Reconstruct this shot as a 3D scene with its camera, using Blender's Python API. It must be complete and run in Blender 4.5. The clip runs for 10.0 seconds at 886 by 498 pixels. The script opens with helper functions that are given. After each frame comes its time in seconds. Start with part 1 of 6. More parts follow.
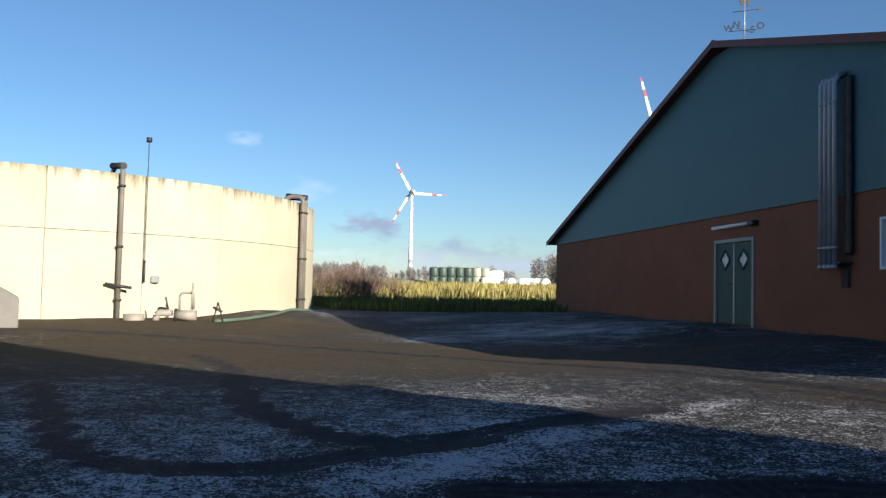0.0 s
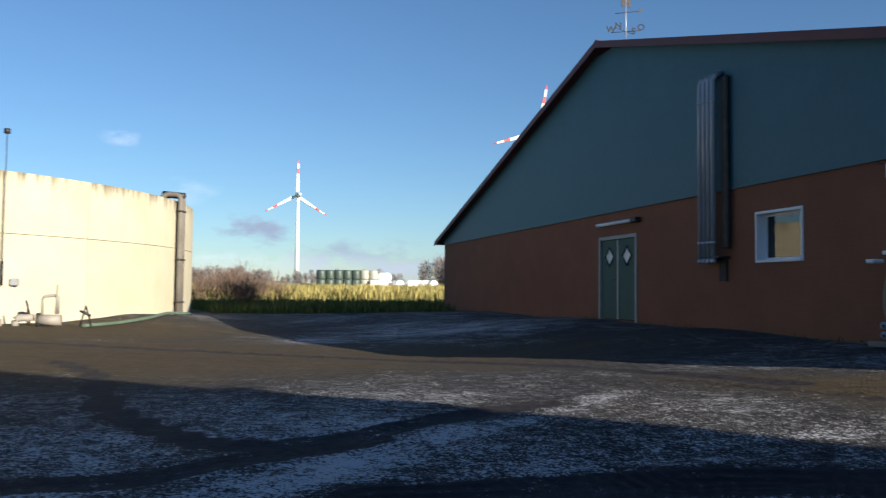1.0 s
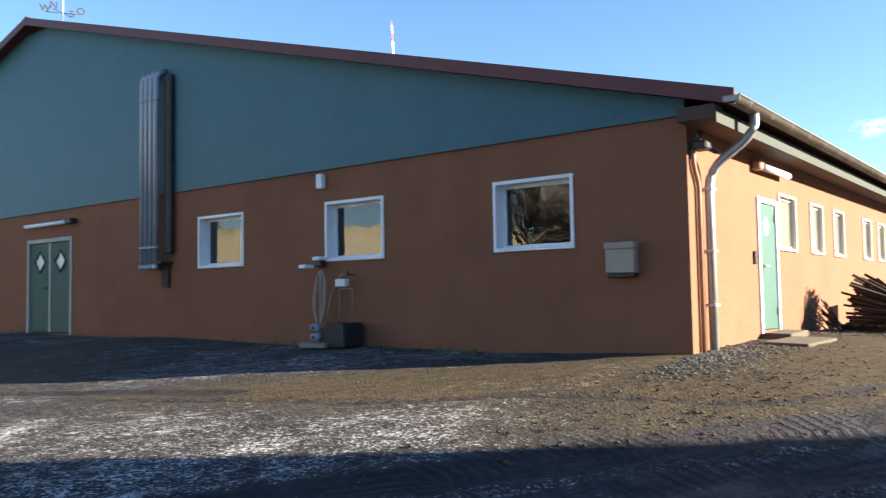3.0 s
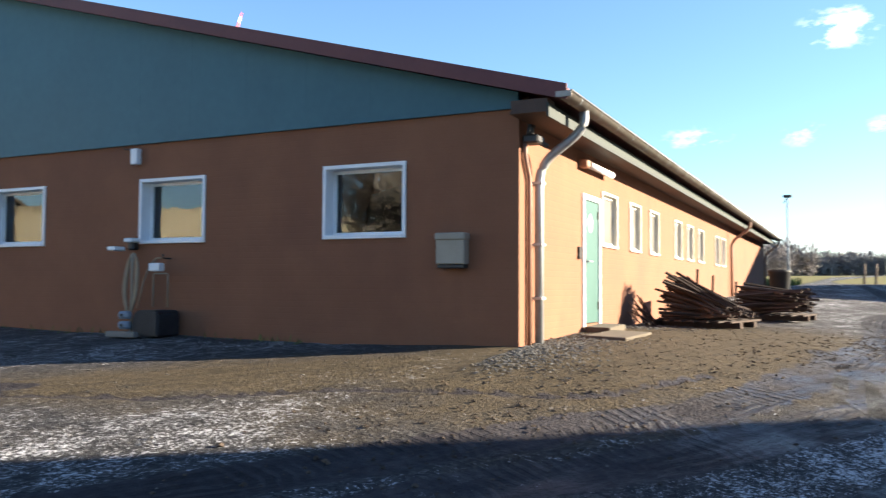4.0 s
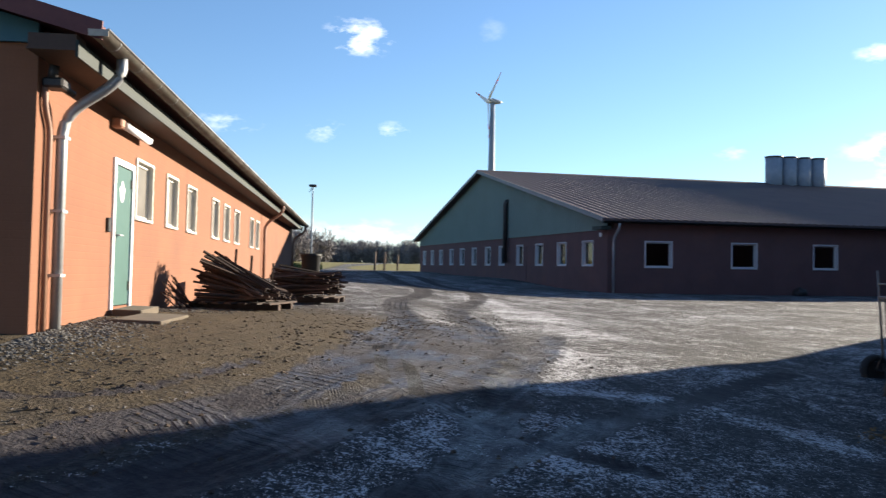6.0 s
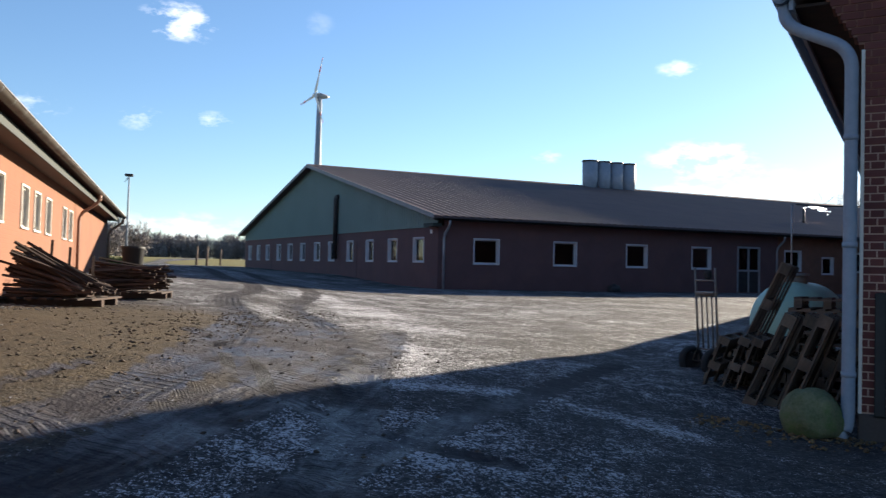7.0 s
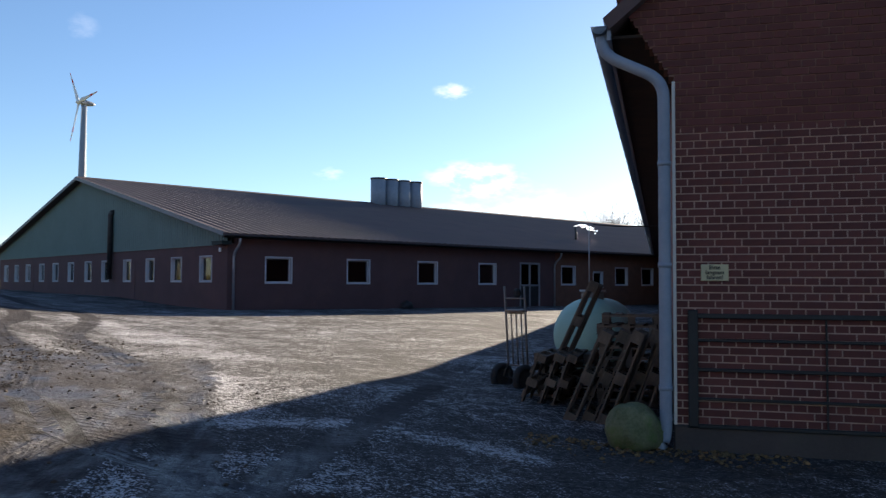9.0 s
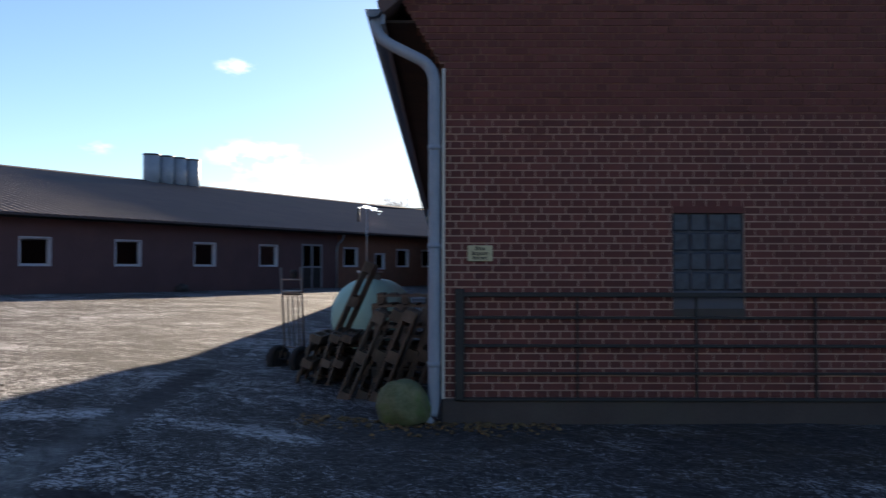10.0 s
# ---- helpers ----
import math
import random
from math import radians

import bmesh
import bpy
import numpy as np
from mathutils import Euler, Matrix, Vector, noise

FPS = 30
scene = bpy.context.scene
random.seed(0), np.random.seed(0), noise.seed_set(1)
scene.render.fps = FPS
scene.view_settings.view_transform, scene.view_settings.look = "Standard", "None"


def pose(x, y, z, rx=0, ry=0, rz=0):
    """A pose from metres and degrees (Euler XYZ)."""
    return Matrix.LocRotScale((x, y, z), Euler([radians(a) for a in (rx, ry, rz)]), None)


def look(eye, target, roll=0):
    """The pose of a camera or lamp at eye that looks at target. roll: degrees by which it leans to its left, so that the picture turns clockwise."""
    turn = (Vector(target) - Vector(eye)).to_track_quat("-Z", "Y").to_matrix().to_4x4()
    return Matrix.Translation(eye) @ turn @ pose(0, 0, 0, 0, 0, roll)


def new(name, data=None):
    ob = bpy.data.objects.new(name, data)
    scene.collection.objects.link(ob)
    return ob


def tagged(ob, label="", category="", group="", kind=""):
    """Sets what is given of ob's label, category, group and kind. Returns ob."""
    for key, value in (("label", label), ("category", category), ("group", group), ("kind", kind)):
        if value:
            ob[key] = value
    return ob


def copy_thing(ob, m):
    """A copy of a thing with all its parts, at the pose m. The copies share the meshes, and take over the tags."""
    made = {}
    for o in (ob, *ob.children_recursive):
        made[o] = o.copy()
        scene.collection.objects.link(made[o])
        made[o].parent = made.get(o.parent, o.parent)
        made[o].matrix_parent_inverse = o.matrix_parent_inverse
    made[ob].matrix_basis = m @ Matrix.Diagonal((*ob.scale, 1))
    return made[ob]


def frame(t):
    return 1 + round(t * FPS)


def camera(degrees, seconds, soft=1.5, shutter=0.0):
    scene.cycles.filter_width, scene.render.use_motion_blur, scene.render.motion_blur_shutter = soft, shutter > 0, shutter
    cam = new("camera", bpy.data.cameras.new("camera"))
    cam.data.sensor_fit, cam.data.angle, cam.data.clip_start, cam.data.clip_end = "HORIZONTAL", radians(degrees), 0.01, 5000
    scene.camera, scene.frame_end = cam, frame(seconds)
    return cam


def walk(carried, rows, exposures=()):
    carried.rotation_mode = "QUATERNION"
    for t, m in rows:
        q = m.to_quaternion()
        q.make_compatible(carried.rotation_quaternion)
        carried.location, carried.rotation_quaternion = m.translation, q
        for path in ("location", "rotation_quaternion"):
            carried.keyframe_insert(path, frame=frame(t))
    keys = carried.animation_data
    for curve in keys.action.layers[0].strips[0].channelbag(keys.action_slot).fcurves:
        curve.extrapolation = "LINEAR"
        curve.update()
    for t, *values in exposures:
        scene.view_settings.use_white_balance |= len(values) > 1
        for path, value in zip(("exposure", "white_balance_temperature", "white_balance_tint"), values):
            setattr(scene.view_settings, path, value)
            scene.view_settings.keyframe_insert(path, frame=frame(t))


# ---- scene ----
cam = camera(56.4, 10.0, soft=1.25, shutter=0.3)
PATH = [
    (0, (-10.044, -4.527, 0.799), (-9.774, -2.548, 0.892), 1.3),
    (0.5, (-10.01, -4.275, 0.71), (-9.632, -2.315, 0.837), 0.7),
    (1, (-9.945, -4.084, 0.691), (-9.41, -2.16, 0.796), 0.6),
    (1.5, (-9.726, -3.834, 0.64), (-8.943, -1.997, 0.737), 0.5),
    (2, (-9.564, -3.699, 0.644), (-8.413, -2.067, 0.758), 0.8),
    (2.5, (-9.577, -3.646, 0.693), (-8.148, -2.252, 0.82), -0.2),
    (2.7, (-9.519, -3.638, 0.734), (-8.019, -2.32, 0.856), -0.7),
    (4, (-9.078, -3.468, 0.71), (-7.285, -2.587, 0.799), 0.3),
    (4.5, (-8.897, -3.262, 0.718), (-6.982, -2.69, 0.794), 0.5),
    (5, (-8.68, -3.192, 0.675), (-6.7, -2.924, 0.745), 0.3),
    (5.5, (-8.43, -3.161, 0.661), (-6.431, -3.156, 0.725), 0.6),
    (6, (-8.281, -3.125, 0.65), (-6.293, -3.328, 0.715), 1.3),
    (6.2, (-8.268, -3.076, 0.666), (-6.29, -3.367, 0.73), 1.4),
    (7.3, (-7.893, -2.861, 0.609), (-6.023, -3.569, 0.677), 1.3),
    (7.5, (-7.763, -2.863, 0.622), (-5.914, -3.621, 0.69), 1.0),
    (8, (-7.635, -2.815, 0.641), (-5.843, -3.698, 0.724), 1.1),
    (8.5, (-7.547, -2.72, 0.659), (-5.824, -3.731, 0.761), 0.7),
    (9, (-7.531, -2.582, 0.689), (-5.855, -3.668, 0.805), 0.5),
    (9.5, (-7.563, -2.6, 0.654), (-6.0, -3.844, 0.752), 0.7),
    (10, (-7.618, -2.665, 0.674), (-6.276, -4.146, 0.749), 0.1),
]
EXPOSURES = [(0.0, 1.0, 5950, 10), (1.0, 1.0, 6000, 10), (1.5, 1.07, 5950, 11), (2.0, 1.42, 6080, 11), (2.5, 2.2, 6450, 10), (2.7, 2.3, 6500, 10), (3.9, 2.45, 6600, 10), (4.3, 2.25, 6600, 10), (4.6, 2.03, 6500, 11),
             (5.0, 1.82, 6400, 12), (5.5, 1.78, 6400, 12), (6.2, 1.75, 6450, 12), (7.5, 1.68, 6550, 14), (9.0, 1.58, 6650, 15), (10.0, 1.75, 6850, 17)]
walk(cam, [(t, look(eye, target, roll)) for t, eye, target, roll in PATH], EXPOSURES)

# ---- light ----
SUN_AZ, SUN_EL = radians(150.2), radians(14.5)
TO_SUN = Vector((math.sin(SUN_AZ) * math.cos(SUN_EL), math.cos(SUN_AZ) * math.cos(SUN_EL), math.sin(SUN_EL)))
sun = new("sun", bpy.data.lights.new("sun", "SUN"))
sun.data.energy, sun.data.angle, sun.data.color = 5.0, radians(0.53), (1.0, 0.89, 0.69)
sun.matrix_world = look(TO_SUN * 200, (0, 0, 0))

# Clouds: direction, half-width and half-height in radians, density.
CLOUDS = [
    ((0.961, 0.006, 0.276), 0.05, 0.028, 1.0), ((0.973, 0.157, 0.171), 0.05, 0.016, 0.6), ((0.985, 0.043, 0.168), 0.03, 0.016, 0.6),
    ((0.985, -0.034, 0.172), 0.03, 0.013, 0.6), ((0.047, 0.996, 0.072), 0.062, 0.028, -0.95), ((-0.101, 0.98, 0.17), 0.03, 0.013, 0.3),
    ((-0.029, 0.993, 0.113), 0.045, 0.02, 0.2), ((0.808, -0.571, 0.14), 0.075, 0.03, 0.9), ((0.808, -0.537, 0.244), 0.03, 0.013, 0.7),
    ((0.896, -0.418, 0.146), 0.03, 0.010, 0.5), ((0.19, 0.983, 0.036), 0.16, 0.034, -0.8), ((0.999, 0.013, 0.042), 0.2, 0.03, 0.5),
    ((0.947, -0.149, 0.286), 0.02, 0.02, 0.12), ((0.06, 0.99, 0.03), 0.5, 0.022, 0.3), ((0.75, -0.66, 0.09), 0.25, 0.05, 0.6),
]


def make_world():
    world = bpy.data.worlds.new("world")
    scene.world = world
    world.use_nodes = True
    nt = world.node_tree
    nt.nodes.clear()
    N, L = nt.nodes.new, nt.links.new
    out, bg, sky = N("ShaderNodeOutputWorld"), N("ShaderNodeBackground"), N("ShaderNodeTexSky")
    sky.sky_type, sky.sun_disc, sky.sun_elevation, sky.sun_rotation = "NISHITA", False, SUN_EL, SUN_AZ
    sky.air_density, sky.dust_density, sky.ozone_density = 1.0, 0.15, 4.0
    flip = N("ShaderNodeVectorMath")
    flip.operation = "SCALE"
    flip.inputs["Scale"].default_value = 1.0
    tex = N("ShaderNodeTexCoord")
    L(tex.outputs["Generated"], flip.inputs[0])
    wob = N("ShaderNodeTexNoise")
    wob.inputs["Scale"].default_value, wob.inputs["Detail"].default_value, wob.inputs["Roughness"].default_value = 21, 10, 0.62
    flat = N("ShaderNodeMapping")
    flat.inputs["Scale"].default_value = (1, 1, 2.2)
    L(flip.outputs[0], flat.inputs["Vector"])
    L(flat.outputs[0], wob.inputs["Vector"])
    total_light, total_dark = None, None

    def math_node(op, a, b, clamp=False):
        n = N("ShaderNodeMath")
        n.operation, n.use_clamp = op, clamp
        for i, v in enumerate((a, b)):
            if isinstance(v, (int, float)):
                n.inputs[i].default_value = v
            else:
                L(v, n.inputs[i])
        return n.outputs[0]

    for d, w, h, dens in CLOUDS:
        d = Vector(d).normalized()
        right = d.cross(Vector((0, 0, 1))).normalized()
        up = right.cross(d)
        parts_ = []
        for axis, size in ((right, w), (up, h)):
            dot = N("ShaderNodeVectorMath")
            dot.operation = "DOT_PRODUCT"
            dot.inputs[1].default_value = axis
            L(flip.outputs[0], dot.inputs[0])
            parts_.append(math_node("POWER", math_node("ABSOLUTE", math_node("DIVIDE", dot.outputs["Value"], size), 0), 2))
        front = N("ShaderNodeVectorMath")
        front.operation = "DOT_PRODUCT"
        front.inputs[1].default_value = d
        L(flip.outputs[0], front.inputs[0])
        r = math_node("ADD", parts_[0], parts_[1])
        blob = math_node("SUBTRACT", 1.0, r, True)
        blob = math_node("MULTIPLY", blob, math_node("GREATER_THAN", front.outputs["Value"], 0.0))
        edge = math_node("MULTIPLY", math_node("ADD", math_node("MULTIPLY", blob, 0.85), math_node("MULTIPLY", math_node("SUBTRACT", wob.outputs["Fac"], 0.565), 4.6)), 1.0, True)
        edge = math_node("MULTIPLY", edge, math_node("MULTIPLY", blob, 1.15, True))
        v = math_node("MULTIPLY", edge, abs(dens))
        if dens > 0:
            total_light = v if total_light is None else math_node("MAXIMUM", total_light, v)
        else:
            total_dark = v if total_dark is None else math_node("MAXIMUM", total_dark, v)
    mix1, mix2 = N("ShaderNodeMixRGB"), N("ShaderNodeMixRGB")
    mix1.inputs[2].default_value = (*CLOUD_GREY, 1)
    mix2.inputs[2].default_value = (*CLOUD_WHITE, 1)
    L(sky.outputs[0], mix1.inputs[1])
    L(total_dark, mix1.inputs[0])
    L(mix1.outputs[0], mix2.inputs[1])
    L(total_light, mix2.inputs[0])
    L(mix2.outputs[0], bg.inputs["Color"])
    bg.inputs["Strength"].default_value = SKY
    L(bg.outputs[0], out.inputs["Surface"])


SKY, CLOUD_WHITE, CLOUD_GREY = 0.064, (8.0, 8.2, 8.7), (3.2, 3.7, 4.7)
make_world()


# ---- materials ----
def rgb(c):
    return (c[0], c[1], c[2], 1)


def surf(name, c1, c2, scale=3.0, rough=0.8, bump=0.2, fine=60.0, metal=0.0, spec=0.4, stain=None, stain_scale=0.7, stain_amount=0.5, stretch=(1, 1, 1), rough2=None, per_piece=0.0, bump_dist=0.01, courses=0.0):
    """A surface that varies at two scales, with stains of a third colour where given."""
    m = bpy.data.materials.new(name)
    m.use_nodes = True
    nt = m.node_tree
    N, L = nt.nodes.new, nt.links.new
    b = nt.nodes["Principled BSDF"]
    tex, mp = N("ShaderNodeTexCoord"), N("ShaderNodeMapping")
    mp.inputs["Scale"].default_value = stretch
    L(tex.outputs["Object"], mp.inputs["Vector"])
    n1, n2 = N("ShaderNodeTexNoise"), N("ShaderNodeTexNoise")
    n1.inputs["Scale"].default_value, n1.inputs["Detail"].default_value, n1.inputs["Roughness"].default_value = scale, 7, 0.6
    n2.inputs["Scale"].default_value, n2.inputs["Detail"].default_value, n2.inputs["Roughness"].default_value = fine, 5, 0.6
    for n in (n1, n2):
        L(mp.outputs[0], n.inputs["Vector"])
    add = N("ShaderNodeMath")
    add.operation = "MULTIPLY_ADD"
    L(n2.outputs["Fac"], add.inputs[0])
    add.inputs[1].default_value = 0.45
    L(n1.outputs["Fac"], add.inputs[2])
    ramp = N("ShaderNodeValToRGB")
    ramp.color_ramp.elements[0].position, ramp.color_ramp.elements[1].position = 0.5, 0.95
    ramp.color_ramp.elements[0].color, ramp.color_ramp.elements[1].color = rgb(c1), rgb(c2)
    L(add.outputs[0], ramp.inputs["Fac"])
    col = ramp.outputs["Color"]
    if stain:
        n3, r3, mx = N("ShaderNodeTexNoise"), N("ShaderNodeValToRGB"), N("ShaderNodeMixRGB")
        n3.inputs["Scale"].default_value, n3.inputs["Detail"].default_value, n3.inputs["Roughness"].default_value = stain_scale, 8, 0.68
        L(mp.outputs[0], n3.inputs["Vector"])
        r3.color_ramp.elements[0].position, r3.color_ramp.elements[1].position = 0.5, 0.72
        r3.color_ramp.elements[1].color = (stain_amount,) * 3 + (1,)
        r3.color_ramp.elements[0].color = (0, 0, 0, 1)
        L(n3.outputs["Fac"], r3.inputs["Fac"])
        L(r3.outputs["Color"], mx.inputs[0])
        L(col, mx.inputs[1])
        mx.inputs[2].default_value = rgb(stain)
        col = mx.outputs[0]
    if per_piece:
        info, hsv = N("ShaderNodeObjectInfo"), N("ShaderNodeHueSaturation")
        mr = N("ShaderNodeMapRange")
        mr.inputs["To Min"].default_value, mr.inputs["To Max"].default_value = 1 - per_piece, 1 + per_piece
        L(info.outputs["Random"], mr.inputs["Value"])
        L(mr.outputs[0], hsv.inputs["Value"])
        L(col, hsv.inputs["Color"])
        col = hsv.outputs[0]
    L(col, b.inputs["Base Color"])
    mr = N("ShaderNodeMapRange")
    mr.inputs["To Min"].default_value, mr.inputs["To Max"].default_value = rough, min(1, rough2 if rough2 is not None else rough + 0.12)
    L(n1.outputs["Fac"], mr.inputs["Value"])
    L(mr.outputs[0], b.inputs["Roughness"])
    b.inputs["Metallic"].default_value = metal
    b.inputs["Specular IOR Level"].default_value = spec
    if bump:
        bp = N("ShaderNodeBump")
        bp.inputs["Strength"].default_value, bp.inputs["Distance"].default_value = bump, bump_dist
        L(add.outputs[0], bp.inputs["Height"])
        L(bp.outputs[0], b.inputs["Normal"])
        if courses:
            # faint joints of painted masonry
            sp, md, cmp_, bp2 = N("ShaderNodeSeparateXYZ"), N("ShaderNodeMath"), N("ShaderNodeMapRange"), N("ShaderNodeBump")
            L(tex.outputs["Object"], sp.inputs[0])
            md.operation = "PINGPONG"
            L(sp.outputs["Z"], md.inputs[0])
            md.inputs[1].default_value = courses / 2
            cmp_.inputs["From Max"].default_value = courses * 0.12
            L(md.outputs[0], cmp_.inputs["Value"])
            bp2.inputs["Strength"].default_value, bp2.inputs["Distance"].default_value = 0.25, 0.004
            L(cmp_.outputs[0], bp2.inputs["Height"])
            L(bp.outputs[0], bp2.inputs["Normal"])
            L(bp2.outputs[0], b.inputs["Normal"])
    return m


def glass_material(name, ior=1.9, tint=(0.9, 0.95, 0.97)):
    m = bpy.data.materials.new(name)
    m.use_nodes = True
    nt = m.node_tree
    nt.nodes.clear()
    N, L = nt.nodes.new, nt.links.new
    out, mx, tr, gl, fr = N("ShaderNodeOutputMaterial"), N("ShaderNodeMixShader"), N("ShaderNodeBsdfTransparent"), N("ShaderNodeBsdfGlossy"), N("ShaderNodeFresnel")
    tr.inputs[0].default_value = rgb(tint)
    gl.inputs["Roughness"].default_value = 0.015
    fr.inputs[0].default_value = ior
    nz, bp = N("ShaderNodeTexNoise"), N("ShaderNodeBump")
    nz.inputs["Scale"].default_value = 1.5
    bp.inputs["Strength"].default_value, bp.inputs["Distance"].default_value = 0.12, 0.02
    L(nz.outputs["Fac"], bp.inputs["Height"])
    L(bp.outputs[0], gl.inputs["Normal"])
    L(fr.outputs[0], mx.inputs[0])
    L(tr.outputs[0], mx.inputs[1])
    L(gl.outputs[0], mx.inputs[2])
    L(mx.outputs[0], out.inputs[0])
    return m


RENDER = surf("orange_masonry_paint", (0.176, 0.073, 0.040), (0.217, 0.095, 0.053), 1.2, 0.85, 0.35, 45, stain=(0.14, 0.058, 0.037), stain_scale=0.5, stain_amount=0.5, courses=0.083)
RENDER_B = surf("brown_masonry_paint", (0.098, 0.052, 0.052), (0.130, 0.069, 0.069), 1.0, 0.85, 0.3, 40, stain=(0.16, 0.08, 0.065), stain_amount=0.5)
CLAD = surf("teal_sheet", (0.020, 0.090, 0.124), (0.032, 0.115, 0.152), 0.5, 0.5, 0.04, 8, spec=0.4)
CLAD_B = surf("sage_green_sheet", (0.13, 0.185, 0.17), (0.165, 0.23, 0.21), 0.5, 0.55, 0.04, 8, spec=0.4)
ROOF_A = surf("dark_red_roof_sheet", (0.10, 0.035, 0.035), (0.16, 0.055, 0.05), 1.5, 0.7, 0.2, 20)
ROOF_B = surf("brown_fibre_cement", (0.075, 0.048, 0.048), (0.115, 0.075, 0.070), 0.6, 0.75, 0.2, 14, stain=(0.07, 0.06, 0.05), stain_scale=0.3)
VERGE = surf("dark_red_verge_board", (0.09, 0.025, 0.03), (0.13, 0.04, 0.04), 1.5, 0.55, 0.1, 20)
VERGE_B = surf("pale_grey_verge", (0.20, 0.20, 0.20), (0.28, 0.28, 0.28), 2, 0.6, 0.1, 20)
GREEN = surf("green_door_paint", (0.022, 0.075, 0.066), (0.03, 0.096, 0.084), 1.2, 0.45, 0.08, 30)
GREEN_DARK = surf("dark_green_board_paint", (0.03, 0.075, 0.06), (0.05, 0.105, 0.085), 2, 0.6, 0.15, 30, stretch=(1, 1, 0.2))
FASCIA = surf("grey_green_fascia", (0.011, 0.018, 0.016), (0.018, 0.027, 0.023), 2, 0.6, 0.1, 30)
WHITE = surf("white_plastic", (0.66, 0.68, 0.72), (0.76, 0.77, 0.80), 1.5, 0.45, 0.05, 30)
TRIM = surf("pale_frame_paint", (0.55, 0.53, 0.48), (0.66, 0.63, 0.58), 2, 0.5, 0.05, 30)
ZINC = surf("weathered_zinc", (0.30, 0.31, 0.33), (0.46, 0.47, 0.49), 3, 0.42, 0.08, 25, metal=0.6, stain=(0.22, 0.23, 0.25), stain_scale=1.5, stain_amount=0.5)
ZINC_PAINT = surf("grey_blue_pipe_paint", (0.17, 0.21, 0.27), (0.24, 0.28, 0.34), 3, 0.5, 0.06, 30)
VENT = surf("blue_grey_vent_pipe", (0.26, 0.29, 0.34), (0.36, 0.39, 0.45), 2, 0.35, 0.05, 25, metal=0.2)
COPPERY = surf("brown_pipe", (0.24, 0.13, 0.09), (0.33, 0.18, 0.12), 3, 0.5, 0.1, 25)
STEEL_DARK = surf("dark_steel", (0.03, 0.03, 0.035), (0.07, 0.065, 0.06), 6, 0.5, 0.15, 40, metal=0.5)
BLACK = surf("black_rubber", (0.012, 0.012, 0.013), (0.03, 0.03, 0.03), 6, 0.75, 0.2, 60)
INSIDE = surf("dark_interior", (0.015, 0.014, 0.013), (0.03, 0.028, 0.025), 1, 0.9, 0)
CREAM = surf("cream_concrete", (0.60, 0.53, 0.40), (0.70, 0.63, 0.49), 0.6, 0.85, 0.25, 30, stain=(0.46, 0.37, 0.26), stain_scale=0.35, stain_amount=0.45)
MOSS = surf("dark_lichen_stain", (0.10, 0.09, 0.06), (0.20, 0.17, 0.12), 6, 0.95, 0.3, 40)
CONCRETE = surf("grey_concrete", (0.15, 0.14, 0.125), (0.23, 0.21, 0.19), 2, 0.85, 0.3, 40, stain=(0.16, 0.15, 0.13), stain_scale=1.5)
PLINTH = surf("dark_plinth_render", (0.042, 0.034, 0.032), (0.070, 0.057, 0.053), 1.5, 0.85, 0.3, 35, stain=(0.06, 0.06, 0.045), stain_amount=0.7)
BRICK = surf("red_brown_brick", (0.087, 0.027, 0.025), (0.130, 0.040, 0.034), 9, 0.85, 0.4, 90, stain=(0.10, 0.05, 0.045), stain_scale=4, stain_amount=0.5, per_piece=0.2)
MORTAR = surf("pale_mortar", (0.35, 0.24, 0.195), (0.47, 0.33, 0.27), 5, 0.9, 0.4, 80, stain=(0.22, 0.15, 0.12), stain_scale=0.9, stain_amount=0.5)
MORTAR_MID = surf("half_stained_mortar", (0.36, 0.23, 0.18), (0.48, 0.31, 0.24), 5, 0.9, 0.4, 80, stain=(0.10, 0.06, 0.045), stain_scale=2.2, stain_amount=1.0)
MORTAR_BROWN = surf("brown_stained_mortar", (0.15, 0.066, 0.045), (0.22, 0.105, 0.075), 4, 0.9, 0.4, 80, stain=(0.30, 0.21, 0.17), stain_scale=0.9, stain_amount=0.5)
WOOD_GREY = surf("weathered_pallet_wood", (0.055, 0.040, 0.032), (0.16, 0.115, 0.085), 3, 0.85, 0.35, 40, stretch=(1, 1, 1), per_piece=0.3)
WOOD_DARK = surf("dark_old_timber", (0.022, 0.014, 0.011), (0.065, 0.038, 0.028), 4, 0.85, 0.35, 40, per_piece=0.4)
SOFFIT = surf("brown_soffit_board", (0.05, 0.03, 0.024), (0.08, 0.048, 0.036), 2, 0.7, 0.15, 30)
MINT = surf("mint_green_tank_paint", (0.25, 0.44, 0.38), (0.33, 0.53, 0.46), 1.5, 0.5, 0.1, 30, stain=(0.22, 0.34, 0.28), stain_scale=2)
TURBINE_WHITE = surf("turbine_white", (0.70, 0.71, 0.72), (0.78, 0.79, 0.8), 0.05, 0.45, 0, 1)
# Darker copy of the turbine white with backlit shade in its colour; also the lamp mast.
SHADE_AND_MAST_GREY = surf("shade_and_mast_grey", (0.20, 0.23, 0.28), (0.25, 0.28, 0.33), 0.05, 0.5, 0, 1)
TURBINE_RED = surf("turbine_red", (0.62, 0.05, 0.03), (0.70, 0.07, 0.05), 0.05, 0.5, 0, 1)
GLASS = glass_material("window_glass")
GLASS_DARK = glass_material("dim_window_glass", 1.38)


